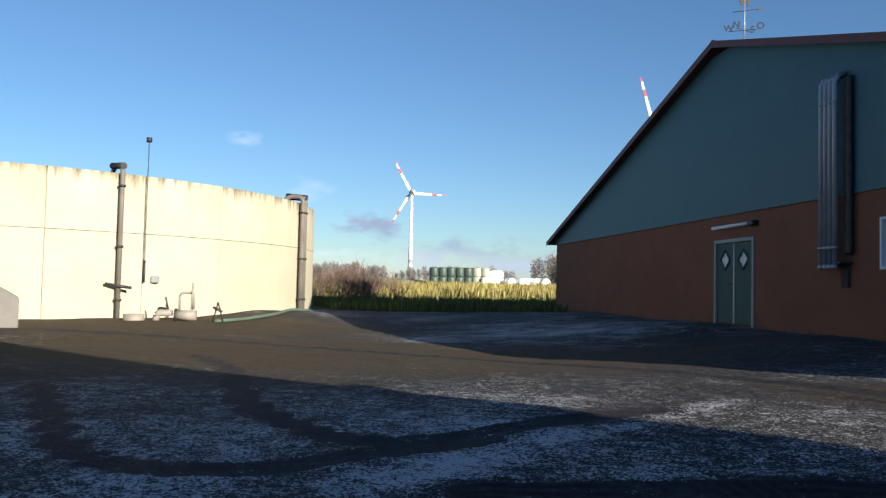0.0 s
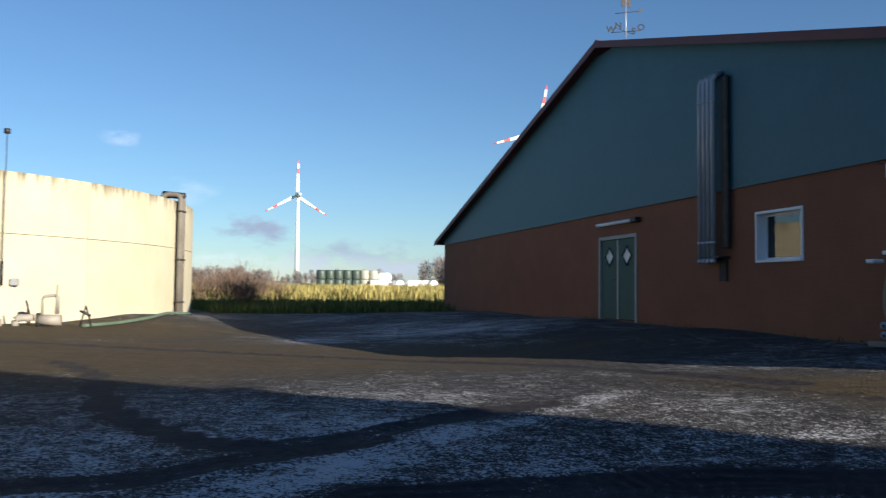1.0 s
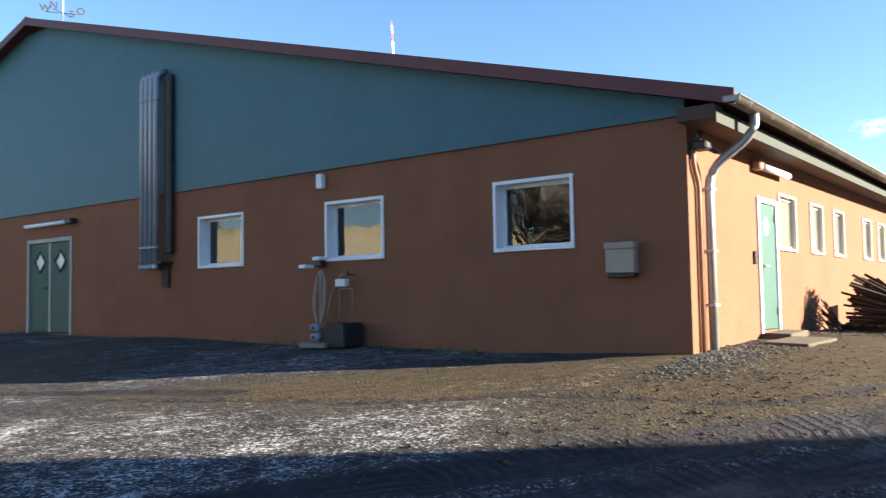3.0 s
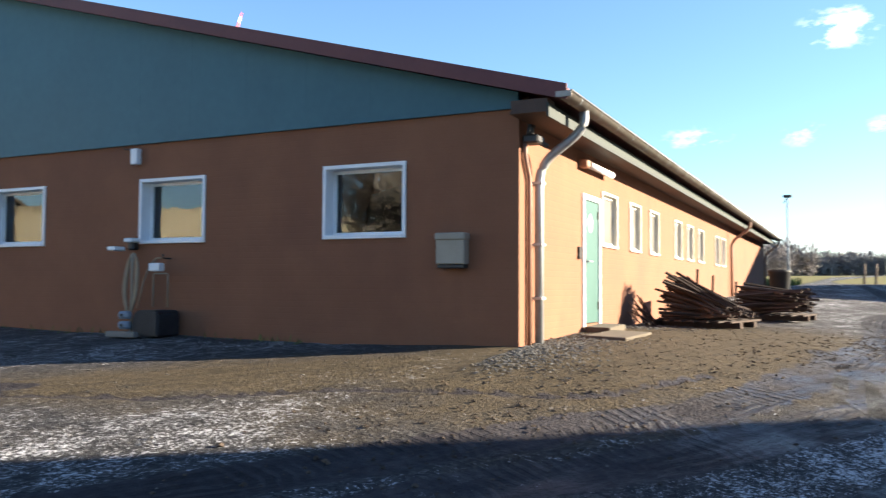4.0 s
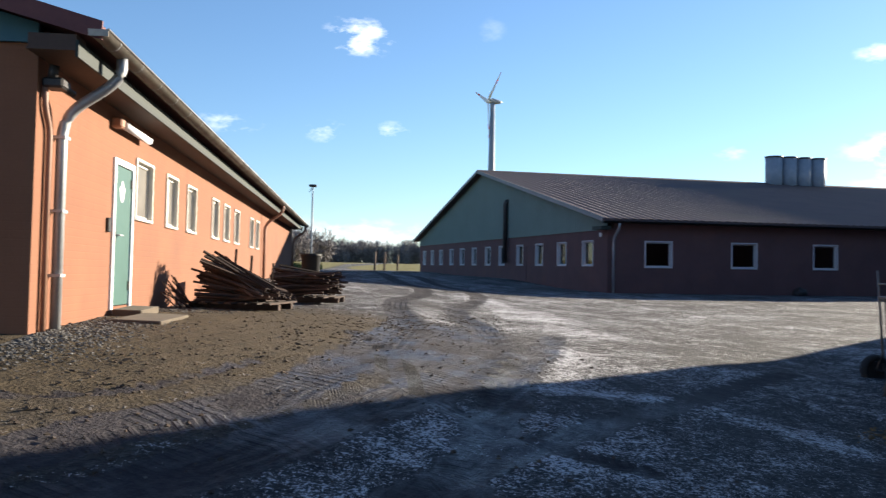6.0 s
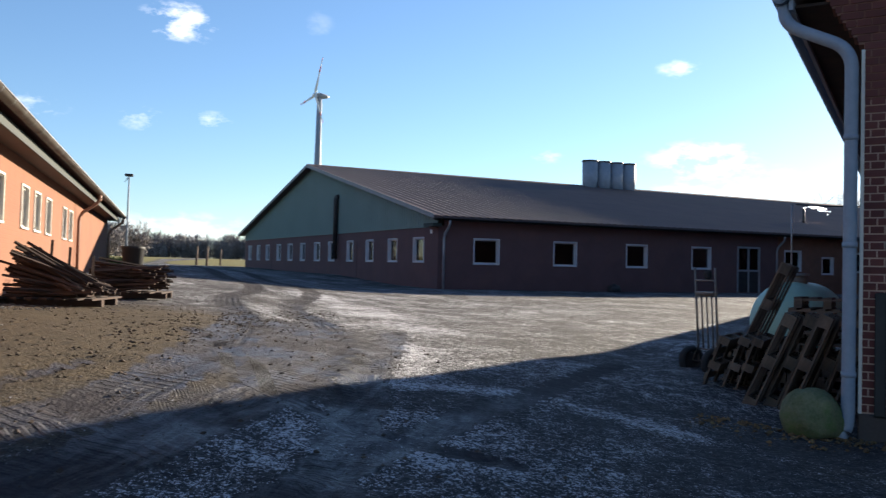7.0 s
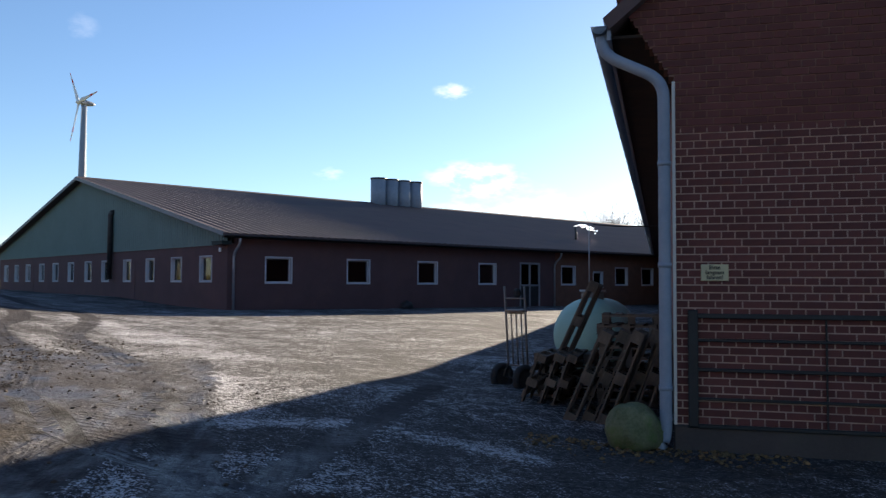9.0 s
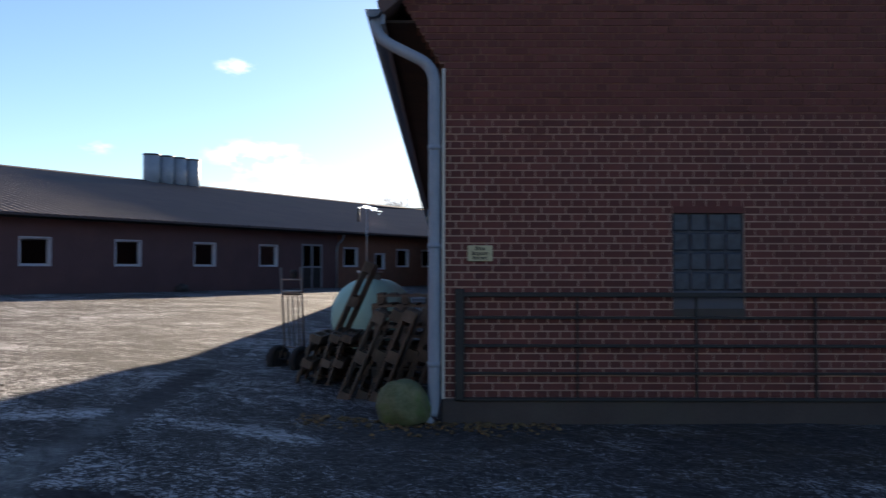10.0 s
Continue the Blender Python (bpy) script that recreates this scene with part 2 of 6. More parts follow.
# ---- building helpers ----
def finish(bm, mat, name):
    me = bpy.data.meshes.new(name)
    bm.to_mesh(me)
    bm.free()
    for m in (mat if isinstance(mat, (list, tuple)) else [mat]):
        me.materials.append(m)
    return me


def part(name, bm, mat, parent=None, label="", m=None):
    ob = new(name, finish(bm, mat, name))
    if parent:
        ob.parent = parent
    if m is not None:
        ob.matrix_basis = m
    if label:
        tagged(ob, label)
    return ob


def thing(name, m, label, category, group="", kind=""):
    ob = new(name)
    ob.empty_display_size = 0.2
    ob.matrix_basis = m
    return tagged(ob, label, category, group, kind)


def box(bm, a, b, m=None, bevel=0.0, mat=0):
    a, b = Vector(a), Vector(b)
    r = bmesh.ops.create_cube(bm, size=1, matrix=Matrix.Translation((a + b) / 2) @ Matrix.Diagonal((*(b - a), 1)))
    fs = list({f for v in r["verts"] for f in v.link_faces})
    if bevel:
        e = list({e for f in fs for e in f.edges})
        bv = bmesh.ops.bevel(bm, geom=e, offset=bevel, segments=1, affect="EDGES", profile=0.5)
        fs = list({f for f in bv["faces"]} | {f for v in bv["verts"] for f in v.link_faces})
    if mat:
        for f in fs:
            f.material_index = mat
    if m is not None:
        bmesh.ops.transform(bm, matrix=m, verts=list({v for f in fs for v in f.verts}))
    return fs


def bx(a, b, m=None, bevel=0.0):
    bm = bmesh.new()
    box(bm, a, b, m, bevel)
    return bm


def tube(bm, pts, r, seg=12, caps=True, r_end=None):
    """A round pipe along a line of points."""
    pts = [Vector(p) for p in pts]
    rings = []
    for i, p in enumerate(pts):
        d = (pts[min(i + 1, len(pts) - 1)] - pts[max(i - 1, 0)]).normalized()
        a = d.cross(Vector((0, 0, 1)) if abs(d.z) < 0.9 else Vector((1, 0, 0))).normalized()
        b = d.cross(a)
        rr = r if r_end is None else r + (r_end - r) * i / (len(pts) - 1)
        rings.append([bm.verts.new(p + (a * math.cos(t) + b * math.sin(t)) * rr) for t in (2 * math.pi * k / seg for k in range(seg))])
    for p, q in zip(rings, rings[1:]):
        for k in range(seg):
            f = bm.faces.new((p[k], p[(k + 1) % seg], q[(k + 1) % seg], q[k]))
            f.smooth = True
    if caps:
        bm.faces.new(rings[0][::-1])
        bm.faces.new(rings[-1])
    return bm


def tb(pts, r, seg=12, r_end=None):
    bm = tube(bmesh.new(), pts, r, seg, True, r_end)
    bmesh.ops.recalc_face_normals(bm, faces=bm.faces)
    return bm


def bend(pts, r=0.12, steps=5):
    """Rounds the corners of a line of points."""
    pts = [Vector(p) for p in pts]
    out = [pts[0]]
    for a, b, c in zip(pts, pts[1:], pts[2:]):
        p, q = b + (a - b).normalized() * min(r, (a - b).length / 2), b + (c - b).normalized() * min(r, (c - b).length / 2)
        for i in range(steps + 1):
            t = i / steps
            out.append(p * (1 - t) ** 2 + b * 2 * t * (1 - t) + q * t * t)
    return out + [pts[-1]]


def prism(bm, poly, axis, d0, d1, mat=0):
    """A flat polygon pushed along an axis: poly holds pairs of the two other axes in order."""
    def p3(u, v, d):
        return {"x": (d, u, v), "y": (u, d, v), "z": (u, v, d)}[axis]
    a = [bm.verts.new(p3(u, v, d0)) for u, v in poly]
    b = [bm.verts.new(p3(u, v, d1)) for u, v in poly]
    n = len(poly)
    fs = [bm.faces.new(a), bm.faces.new(b[::-1])] + [bm.faces.new((a[i], b[i], b[(i + 1) % n], a[(i + 1) % n])) for i in range(n)]
    bmesh.ops.recalc_face_normals(bm, faces=fs)
    for f in fs:
        f.material_index = mat
    return fs


def pierced(axis, u0, u1, z0, z1, d0, d1, holes):
    """A wall slab in the plane axis = const from d0 to d1, with holes (u0, u1, z0, z1) cut through."""
    bm = bmesh.new()
    us = sorted({u0, u1, *[h[0] for h in holes], *[h[1] for h in holes]})
    zs = sorted({z0, z1, *[h[2] for h in holes], *[h[3] for h in holes]})
    full = {}
    for i, (ua, ub) in enumerate(zip(us, us[1:])):
        for j, (za, zb) in enumerate(zip(zs, zs[1:])):
            full[i, j] = not any(h[0] < (ua + ub) / 2 < h[1] and h[2] < (za + zb) / 2 < h[3] for h in holes)
    cache = {}

    def v(u, z, d):
        k = (round(u, 4), round(z, 4), round(d, 4))
        if k not in cache:
            cache[k] = bm.verts.new((d, u, z) if axis == "x" else (u, d, z))
        return cache[k]
    for (i, j), on in full.items():
        if not on:
            continue
        ua, ub, za, zb = us[i], us[i + 1], zs[j], zs[j + 1]
        for d in (d0, d1):
            bm.faces.new((v(ua, za, d), v(ub, za, d), v(ub, zb, d), v(ua, zb, d)))
        for (di, dj), (p, q) in {(-1, 0): ((ua, za), (ua, zb)), (1, 0): ((ub, za), (ub, zb)), (0, -1): ((ua, za), (ub, za)), (0, 1): ((ua, zb), (ub, zb))}.items():
            if not full.get((i + di, j + dj), False):
                bm.faces.new((v(*p, d0), v(*q, d0), v(*q, d1), v(*p, d1)))
    bmesh.ops.recalc_face_normals(bm, faces=bm.faces)
    return bm


# ---- ground ----
LEVELS = [(0, 0, 0.0), (0, 5, 0.0), (0, 10, 0.02), (3, -0.4, 0.06), (0, 24, 0.0), (0, 16, 0.03), (0, 32, -0.14), (6, -0.9, 0.03), (-5.5, 10.8, -0.44), (-3.5, 6.8, -0.30), (-1.8, 3.6, -0.17), (-8.0, 20, -0.42), (-7.2, 15, -0.46), (12, -2, 0.13), (19, -0.5, 0.42), (30, -0.5, 0.66), (-9, -3.5, -0.8), (-5, -3.5, -0.7),
          (-1.7, -9.2, -0.84), (-5, -12.3, -0.86), (3, -11, -0.75), (3.0, -7.4, -0.47), (8.0, -11.0, -0.50), (25.2, -13.4, 0.03), (27, -25, 0.0), (42, -11, 0.35), (59, -8, 0.5), (-15.5, 17, -0.2), (-11.2, 24.6, -0.15), (-20, 15, -0.25), (10, -8, -0.3), (-12, 6, -0.45)]


def settle(levels):
    """Sets the weights of the soft spread so that the ground passes close to the given levels."""
    xy, want = np.array([(a, b) for a, b, _ in levels], float), np.array([z for _, _, z in levels], float)
    d2 = ((xy[:, None] - xy[None]) ** 2).sum(-1)
    w = 1 / (d2 + 10.0) ** 1.7
    w /= w.sum(1, keepdims=True)
    z = want.copy()
    for _ in range(6):
        z += 0.7 * (want - w @ z)
    return [(a, b, float(c)) for (a, b, _), c in zip(levels, z)]


LEVELS = settle(LEVELS)


def height(x, y):
    num = den = 0.0
    for a, b, z in LEVELS:
        w = 1 / ((x - a) ** 2 + (y - b) ** 2 + 10.0) ** 1.7
        num, den = num + w * z, den + w
    r = math.hypot(x + 9, y + 3)
    slope = 0.010 + 0.006 * max(0, (x + 9) / max(r, 1))
    far = min(max(0, r - 32), 330)
    fade = min(1.0, max(0.0, (r - 45) / 60))
    z = num / den * (1 - fade) + 0.2 * fade + slope * far
    z += 0.2 * math.exp(-((x + 11.8) ** 2 + (y - 21.5) ** 2) / 4.0)
    return z + max(0, r - 700) * -0.004


def ground_material():
    m = bpy.data.materials.new("frosty_gravel_and_mud")
    m.use_nodes = True
    nt = m.node_tree
    N, L = nt.nodes.new, nt.links.new
    b = nt.nodes["Principled BSDF"]
    geo = N("ShaderNodeNewGeometry")

    def noise_tex(scale, detail=8, rough=0.62, along=None, turn=0.0):
        """Noise, drawn out by the factor along in the direction turn where given."""
        n = N("ShaderNodeTexNoise")
        n.inputs["Scale"].default_value, n.inputs["Detail"].default_value, n.inputs["Roughness"].default_value = scale, detail, rough
        src = geo.outputs["Position"]
        if along:
            mp = N("ShaderNodeMapping")
            mp.vector_type = "TEXTURE"
            mp.inputs["Scale"].default_value = (along, 1, 1)
            mp.inputs["Rotation"].default_value = (0, 0, radians(turn))
            L(src, mp.inputs["Vector"])
            src = mp.outputs[0]
        L(src, n.inputs["Vector"])
        return n.outputs["Fac"]

    def ramp(fac, p0, p1, c0=(0, 0, 0), c1=(1, 1, 1)):
        r = N("ShaderNodeValToRGB")
        r.color_ramp.elements[0].position, r.color_ramp.elements[1].position = p0, p1
        r.color_ramp.elements[0].color, r.color_ramp.elements[1].color = rgb(c0), rgb(c1)
        L(fac, r.inputs["Fac"])
        return r.outputs["Color"]

    def mix(fac, a, c, mode="MIX"):
        x = N("ShaderNodeMixRGB")
        x.blend_type = mode
        for i, v in enumerate((fac, a, c)):
            if isinstance(v, (int, float)):
                x.inputs[i].default_value = v
            elif isinstance(v, tuple):
                x.inputs[i].default_value = rgb(v)
            else:
                L(v, x.inputs[i])
        return x.outputs[0]

    def calc(op, a, c, clamp=False):
        x = N("ShaderNodeMath")
        x.operation, x.use_clamp = op, clamp
        for i, v in enumerate((a, c)):
            if isinstance(v, (int, float)):
                x.inputs[i].default_value = v
            else:
                L(v, x.inputs[i])
        return x.outputs[0]

    def stones(scale):
        v = N("ShaderNodeTexVoronoi")
        v.inputs["Scale"].default_value = scale
        L(geo.outputs["Position"], v.inputs["Vector"])
        sp = N("ShaderNodeSeparateColor")
        L(v.outputs["Color"], sp.inputs[0])
        return v.outputs["Distance"], sp.outputs[0]

    def attribute(name):
        a, c = N("ShaderNodeAttribute"), N("ShaderNodeSeparateColor")
        a.attribute_name = name
        L(a.outputs["Color"], c.inputs[0])
        return (*[c.outputs[k] for k in range(3)], a.outputs["Alpha"])

    wheel, grassy, mud, frosty = attribute("cover")
    roll, side, print_, soaked = attribute("track")
    big, mid, fine, grit = noise_tex(0.16), noise_tex(1.1), noise_tex(8, 8, 0.68), noise_tex(38, 5, 0.65)
    drag = noise_tex(7, 8, 0.7, 9, -26)
    drag_b = noise_tex(9, 7, 0.7, 8, -52)
    dist_a, tone_a = stones(30)
    dist_b, tone_b = stones(80)
    # lugs of the tyres: slanting bars on both halves of the tread, worn away in places
    lug = calc("PINGPONG", calc("ADD", calc("MULTIPLY", roll, 9.0), calc("MULTIPLY", calc("ABSOLUTE", side, 0), 0.9)), 0.5)
    lug = ramp(lug, 0.16, 0.30)
    rib = ramp(calc("PINGPONG", calc("MULTIPLY", side, 2.2), 0.5), 0.14, 0.34)
    worn = ramp(calc("ADD", noise_tex(0.9, 6, 0.65), calc("MULTIPLY", fine, 0.25)), 0.56, 0.68)
    worn_b = ramp(noise_tex(0.7, 5, 0.6), 0.47, 0.60)
    tread = calc("MULTIPLY", calc("MULTIPLY", print_, mix(worn_b, lug, rib)), worn)
    gravel = mix(ramp(fine, 0.35, 0.7), (0.020, 0.019, 0.021), (0.072, 0.066, 0.065))
    gravel = mix(ramp(tone_a, 0.6, 1.0), gravel, (0.10, 0.093, 0.091))
    gravel = mix(ramp(tone_b, 0.6, 1.0), gravel, (0.016, 0.015, 0.017))
    brown = mix(ramp(calc("ADD", calc("MULTIPLY", fine, 0.5), calc("MULTIPLY", drag, 0.5)), 0.36, 0.64), (0.042, 0.031, 0.019), (0.112, 0.082, 0.046))
    brown = mix(ramp(tone_b, 0.72, 1.0), brown, (0.045, 0.033, 0.024))
    brown = mix(ramp(drag, 0.60, 0.68), brown, (0.030, 0.022, 0.016))
    col = mix(ramp(calc("ADD", calc("MULTIPLY", mud, 0.55), calc("MULTIPLY", mid, 0.5)), 0.38, 0.62), gravel, brown)
    wet = mix(ramp(fine, 0.3, 0.7), (0.015, 0.013, 0.017), (0.055, 0.046, 0.049))
    ragged = calc("ADD", wheel, calc("MULTIPLY", calc("SUBTRACT", noise_tex(2.6, 8, 0.7), 0.5), 0.7))
    wheel_fac = calc("MULTIPLY", ramp(ragged, 0.40, 0.58), calc("MULTIPLY", wheel, 2.0, True), True)
    col = mix(calc("MULTIPLY", wheel_fac, 0.92), col, wet)
    col = mix(calc("MULTIPLY", tread, 0.6), col, (0.010, 0.009, 0.011))
    # Frost and trodden ice: white crumbs gathered in patches, and smeared along the tracks.
    level = calc("ADD", calc("MULTIPLY", frosty, 0.15), calc("MULTIPLY", noise_tex(0.55, 9, 0.65), 0.50))
    clump = noise_tex(2.8, 7, 0.7)
    level = calc("ADD", level, calc("ADD", calc("MULTIPLY", clump, 0.35), calc("MULTIPLY", noise_tex(1.3, 6, 0.65), 0.25)))
    level = calc("ADD", level, calc("ADD", calc("MULTIPLY", fine, 0.45), calc("ADD", calc("MULTIPLY", drag, 0.22), calc("MULTIPLY", drag_b, 0.16))))
    level = calc("ADD", level, calc("MULTIPLY", calc("ADD", calc("ADD", grit, noise_tex(19, 6, 0.75)), noise_tex(90, 3, 0.6)), 0.70))
    level = calc("SUBTRACT", level, calc("ADD", calc("MULTIPLY", wheel_fac, 0.20), calc("MULTIPLY", tread, 0.10)))
    level = calc("SUBTRACT", level, calc("ADD", calc("MULTIPLY", mud, 0.27), grassy))
    frost = ramp(calc("SUBTRACT", level, 1.487), 0.62, 0.69)
    col = mix(calc("MULTIPLY", frost, 0.9), col, (0.56, 0.55, 0.57))
    grass = mix(ramp(noise_tex(0.7), 0.3, 0.7), (0.11, 0.12, 0.032), (0.25, 0.215, 0.075))
    grass = mix(ramp(fine, 0.3, 0.75), grass, (0.16, 0.125, 0.05))
    col = mix(grassy, col, grass)
    L(col, b.inputs["Base Color"])
    damp = calc("MULTIPLY", calc("MULTIPLY", wheel_fac, soaked), ramp(calc("ADD", calc("MULTIPLY", mid, 0.6), calc("MULTIPLY", drag, 0.4)), 0.42, 0.58))
    L(ramp(damp, 0.05, 0.9, (0.88, 0.88, 0.88), (0.42, 0.42, 0.42)), b.inputs["Roughness"])
    L(ramp(damp, 0.05, 0.9, (0.18, 0.18, 0.18), (0.45, 0.45, 0.45)), b.inputs["Specular IOR Level"])
    bp, bp2, bp3 = N("ShaderNodeBump"), N("ShaderNodeBump"), N("ShaderNodeBump")
    bp.inputs["Distance"].default_value = 0.065
    L(calc("SUBTRACT", 1.0, calc("MULTIPLY", mud, 0.45)), bp.inputs["Strength"])
    bp2.inputs["Strength"].default_value, bp2.inputs["Distance"].default_value = 0.9, 0.03
    bp3.inputs["Strength"].default_value, bp3.inputs["Distance"].default_value = 1.0, 0.013
    L(mix(0.35, mix(0.4, fine, clump), drag), bp.inputs["Height"])
    L(mix(0.7, dist_a, grit), bp2.inputs["Height"])
    L(calc("SUBTRACT", 1.0, tread), bp3.inputs["Height"])
    L(bp.outputs[0], bp2.inputs["Normal"])
    L(bp2.outputs[0], bp3.inputs["Normal"])
    L(bp3.outputs[0], b.inputs["Normal"])
    return m


# Wheel tracks on the yard: each is a bent line along which tyres have rolled, with its half-width and how sharp the prints are.
TRACKS = [
    ([(-12.2, 9.6), (-11.4, 7.6), (-10.9, 4.5), (-10.3, 3.0), (-9.7, 2.35), (-8.9, 2.45), (-7.8, 3.0), (-6.7, 3.4)], 0.20, 0.35),
    ([(-13.4, 5.8), (-12.6, 3.7), (-12.0, 2.2), (-11.3, 1.6), (-10.5, 1.55), (-9.8, 1.9), (-8.6, 2.35)], 0.18, 0.35),
    ([(-9.0, 0.9), (-6.6, 0.55), (-4.9, -0.3), (-3.0, -1.5), (-2.2, -2.25), (-1.4, -2.65), (-0.4, -2.98), (0.9, -3.3), (1.95, -3.5), (5.4, -3.9), (11.7, -4.1), (18, -5.2), (30, -4.2), (60, -2)], 0.27, 1.0),
    ([(-9.5, -0.2), (-7.0, -0.3), (-4.6, -1.3), (-3.5, -2.1), (-2.6, -2.75), (-0.6, -4.0), (1.5, -4.7), (5.5, -5.2), (10.7, -5.4), (18, -6.9), (30, -5.8), (60, -3.6)], 0.27, 1.0),
    ([(-7.2, -2.9), (-4.6, -3.4), (-3.2, -3.8), (-2.4, -4.05), (-1.2, -4.4), (1.2, -5.05), (2.5, -5.6), (6, -6.6)], 0.19, 0.9),
    ([(-6.2, -1.4), (-3.6, -3.4), (-1.6, -5.2), (0.6, -7.2), (3.0, -9.4)], 0.17, 0.7),
    ([(2.4, -3.05), (1.0, -3.38), (0.0, -3.47), (-1.05, -3.6), (-2.2, -4.3), (-3.0, -5.2)], 0.13, 0.9),
    ([(-16, 13.6), (-11, 12.0), (-7.5, 9.6), (-5.0, 6.6), (-3.9, 3.2)], 0.26, 0.0),
    ([(-5.0, 4.6), (-4.2, 2.8), (-3.8, 1.7), (-3.0, 0.75), (-2.5, -0.4), (-2.0, -1.5), (-0.5, -2.3)], 0.12, 0.15),
]
# Where ice has been pressed out beside the wheels, and two sunlit strips painted pale, as lines with a half-width and a
# strength.
ICE_AND_SUNLIT = [
    ([(-0.3, -5.0), (-0.15, -6.1), (-0.4, -6.6), (-1.1, -7.05), (-1.9, -7.5)], 0.34, 1.05),
    # bright sunlit gravel strip, its light painted in as white crumbs
    ([(16, -6.75), (10.4, -7.3), (6.2, -7.6)], 0.9, 0.8),
    ([(4.1, -6.1), (1.0, -5.6), (-0.3, -5.1)], 0.35, 1.1),
    ([(-6.2, 1.7), (-4.9, 1.15), (-4.2, 0.7), (-3.6, 0.1), (-3.2, -0.7), (-2.2, -1.9)], 0.34, 0.3),
    # frosty arm, whitened further for the sun that falls along it
    ([(-9.7, 1.2), (-8.1, 2.3), (-7.1, 2.75), (-5.9, 3.6)], 0.32, 1.0),
    ([(-8.2, 0.2), (-5.6, -0.75), (-4.0, -1.6), (-3.0, -2.1)], 0.22, 1.0),
    ([(8.5, -4.6), (4.5, -4.45), (1.5, -4.1)], 0.28, 0.8),
]


def smooth_line(pts, n=60):
    pts = [Vector((*p, 0)) for p in pts]
    ext = [pts[0] * 2 - pts[1], *pts, pts[-1] * 2 - pts[-2]]
    out = []
    for a, b, c, d in zip(ext, ext[1:], ext[2:], ext[3:]):
        for i in range(n // len(pts) + 3):
            t = i / (n // len(pts) + 3)
            out.append(0.5 * (2 * b + (c - a) * t + (2 * a - 5 * b + 4 * c - d) * t * t + (3 * b - a - 3 * c + d) * t ** 3))
    return np.array([(p.x, p.y) for p in out])


def near_line(xy, line, full=False):
    """How far points lie from a line; in full also how far along it, and on which side."""
    a, b = line[:-1], line[1:]
    best, along, hand = np.full(len(xy), 1e9), np.zeros(len(xy)), np.zeros(len(xy))
    run = 0.0
    for p, q in zip(a, b):
        d = q - p
        ln = math.sqrt(max(d @ d, 1e-9))
        t = np.clip(((xy - p) @ d) / ln ** 2, 0, 1)
        off = xy - p - t[:, None] * d
        dist = np.hypot(*off.T)
        hit = dist < best
        best = np.where(hit, dist, best)
        along = np.where(hit, run + t * ln, along)
        hand = np.where(hit, np.sign(d[0] * off[:, 1] - d[1] * off[:, 0]), hand)
        run += ln
    return (best, along, hand) if full else best


def heights(xy):
    x, y = xy[:, 0], xy[:, 1]
    num, den = np.zeros(len(xy)), np.zeros(len(xy))
    for a, b, z in LEVELS:
        w = 1 / ((x - a) ** 2 + (y - b) ** 2 + 10.0) ** 1.7
        num, den = num + w * z, den + w
    r = np.hypot(x + 9, y + 3)
    slope = 0.010 + 0.006 * np.maximum(0, (x + 9) / np.maximum(r, 1))
    fade = np.clip((r - 45) / 60, 0, 1)
    z = num / den * (1 - fade) + 0.2 * fade + slope * np.clip(r - 32, 0, 330)
    return z + 0.2 * np.exp(-((x + 11.8) ** 2 + (y - 21.5) ** 2) / 4.0) - np.maximum(0, r - 700) * 0.004


def zone(xy, cx, cy, rx, ry, turn=0.0):
    """A soft oval patch, 1 in its middle and 0 outside."""
    c, s_ = math.cos(radians(turn)), math.sin(radians(turn))
    dx, dy = xy[:, 0] - cx, xy[:, 1] - cy
    return np.clip(1.4 - np.hypot((dx * c + dy * s_) / rx, (-dx * s_ + dy * c) / ry), 0, 1)


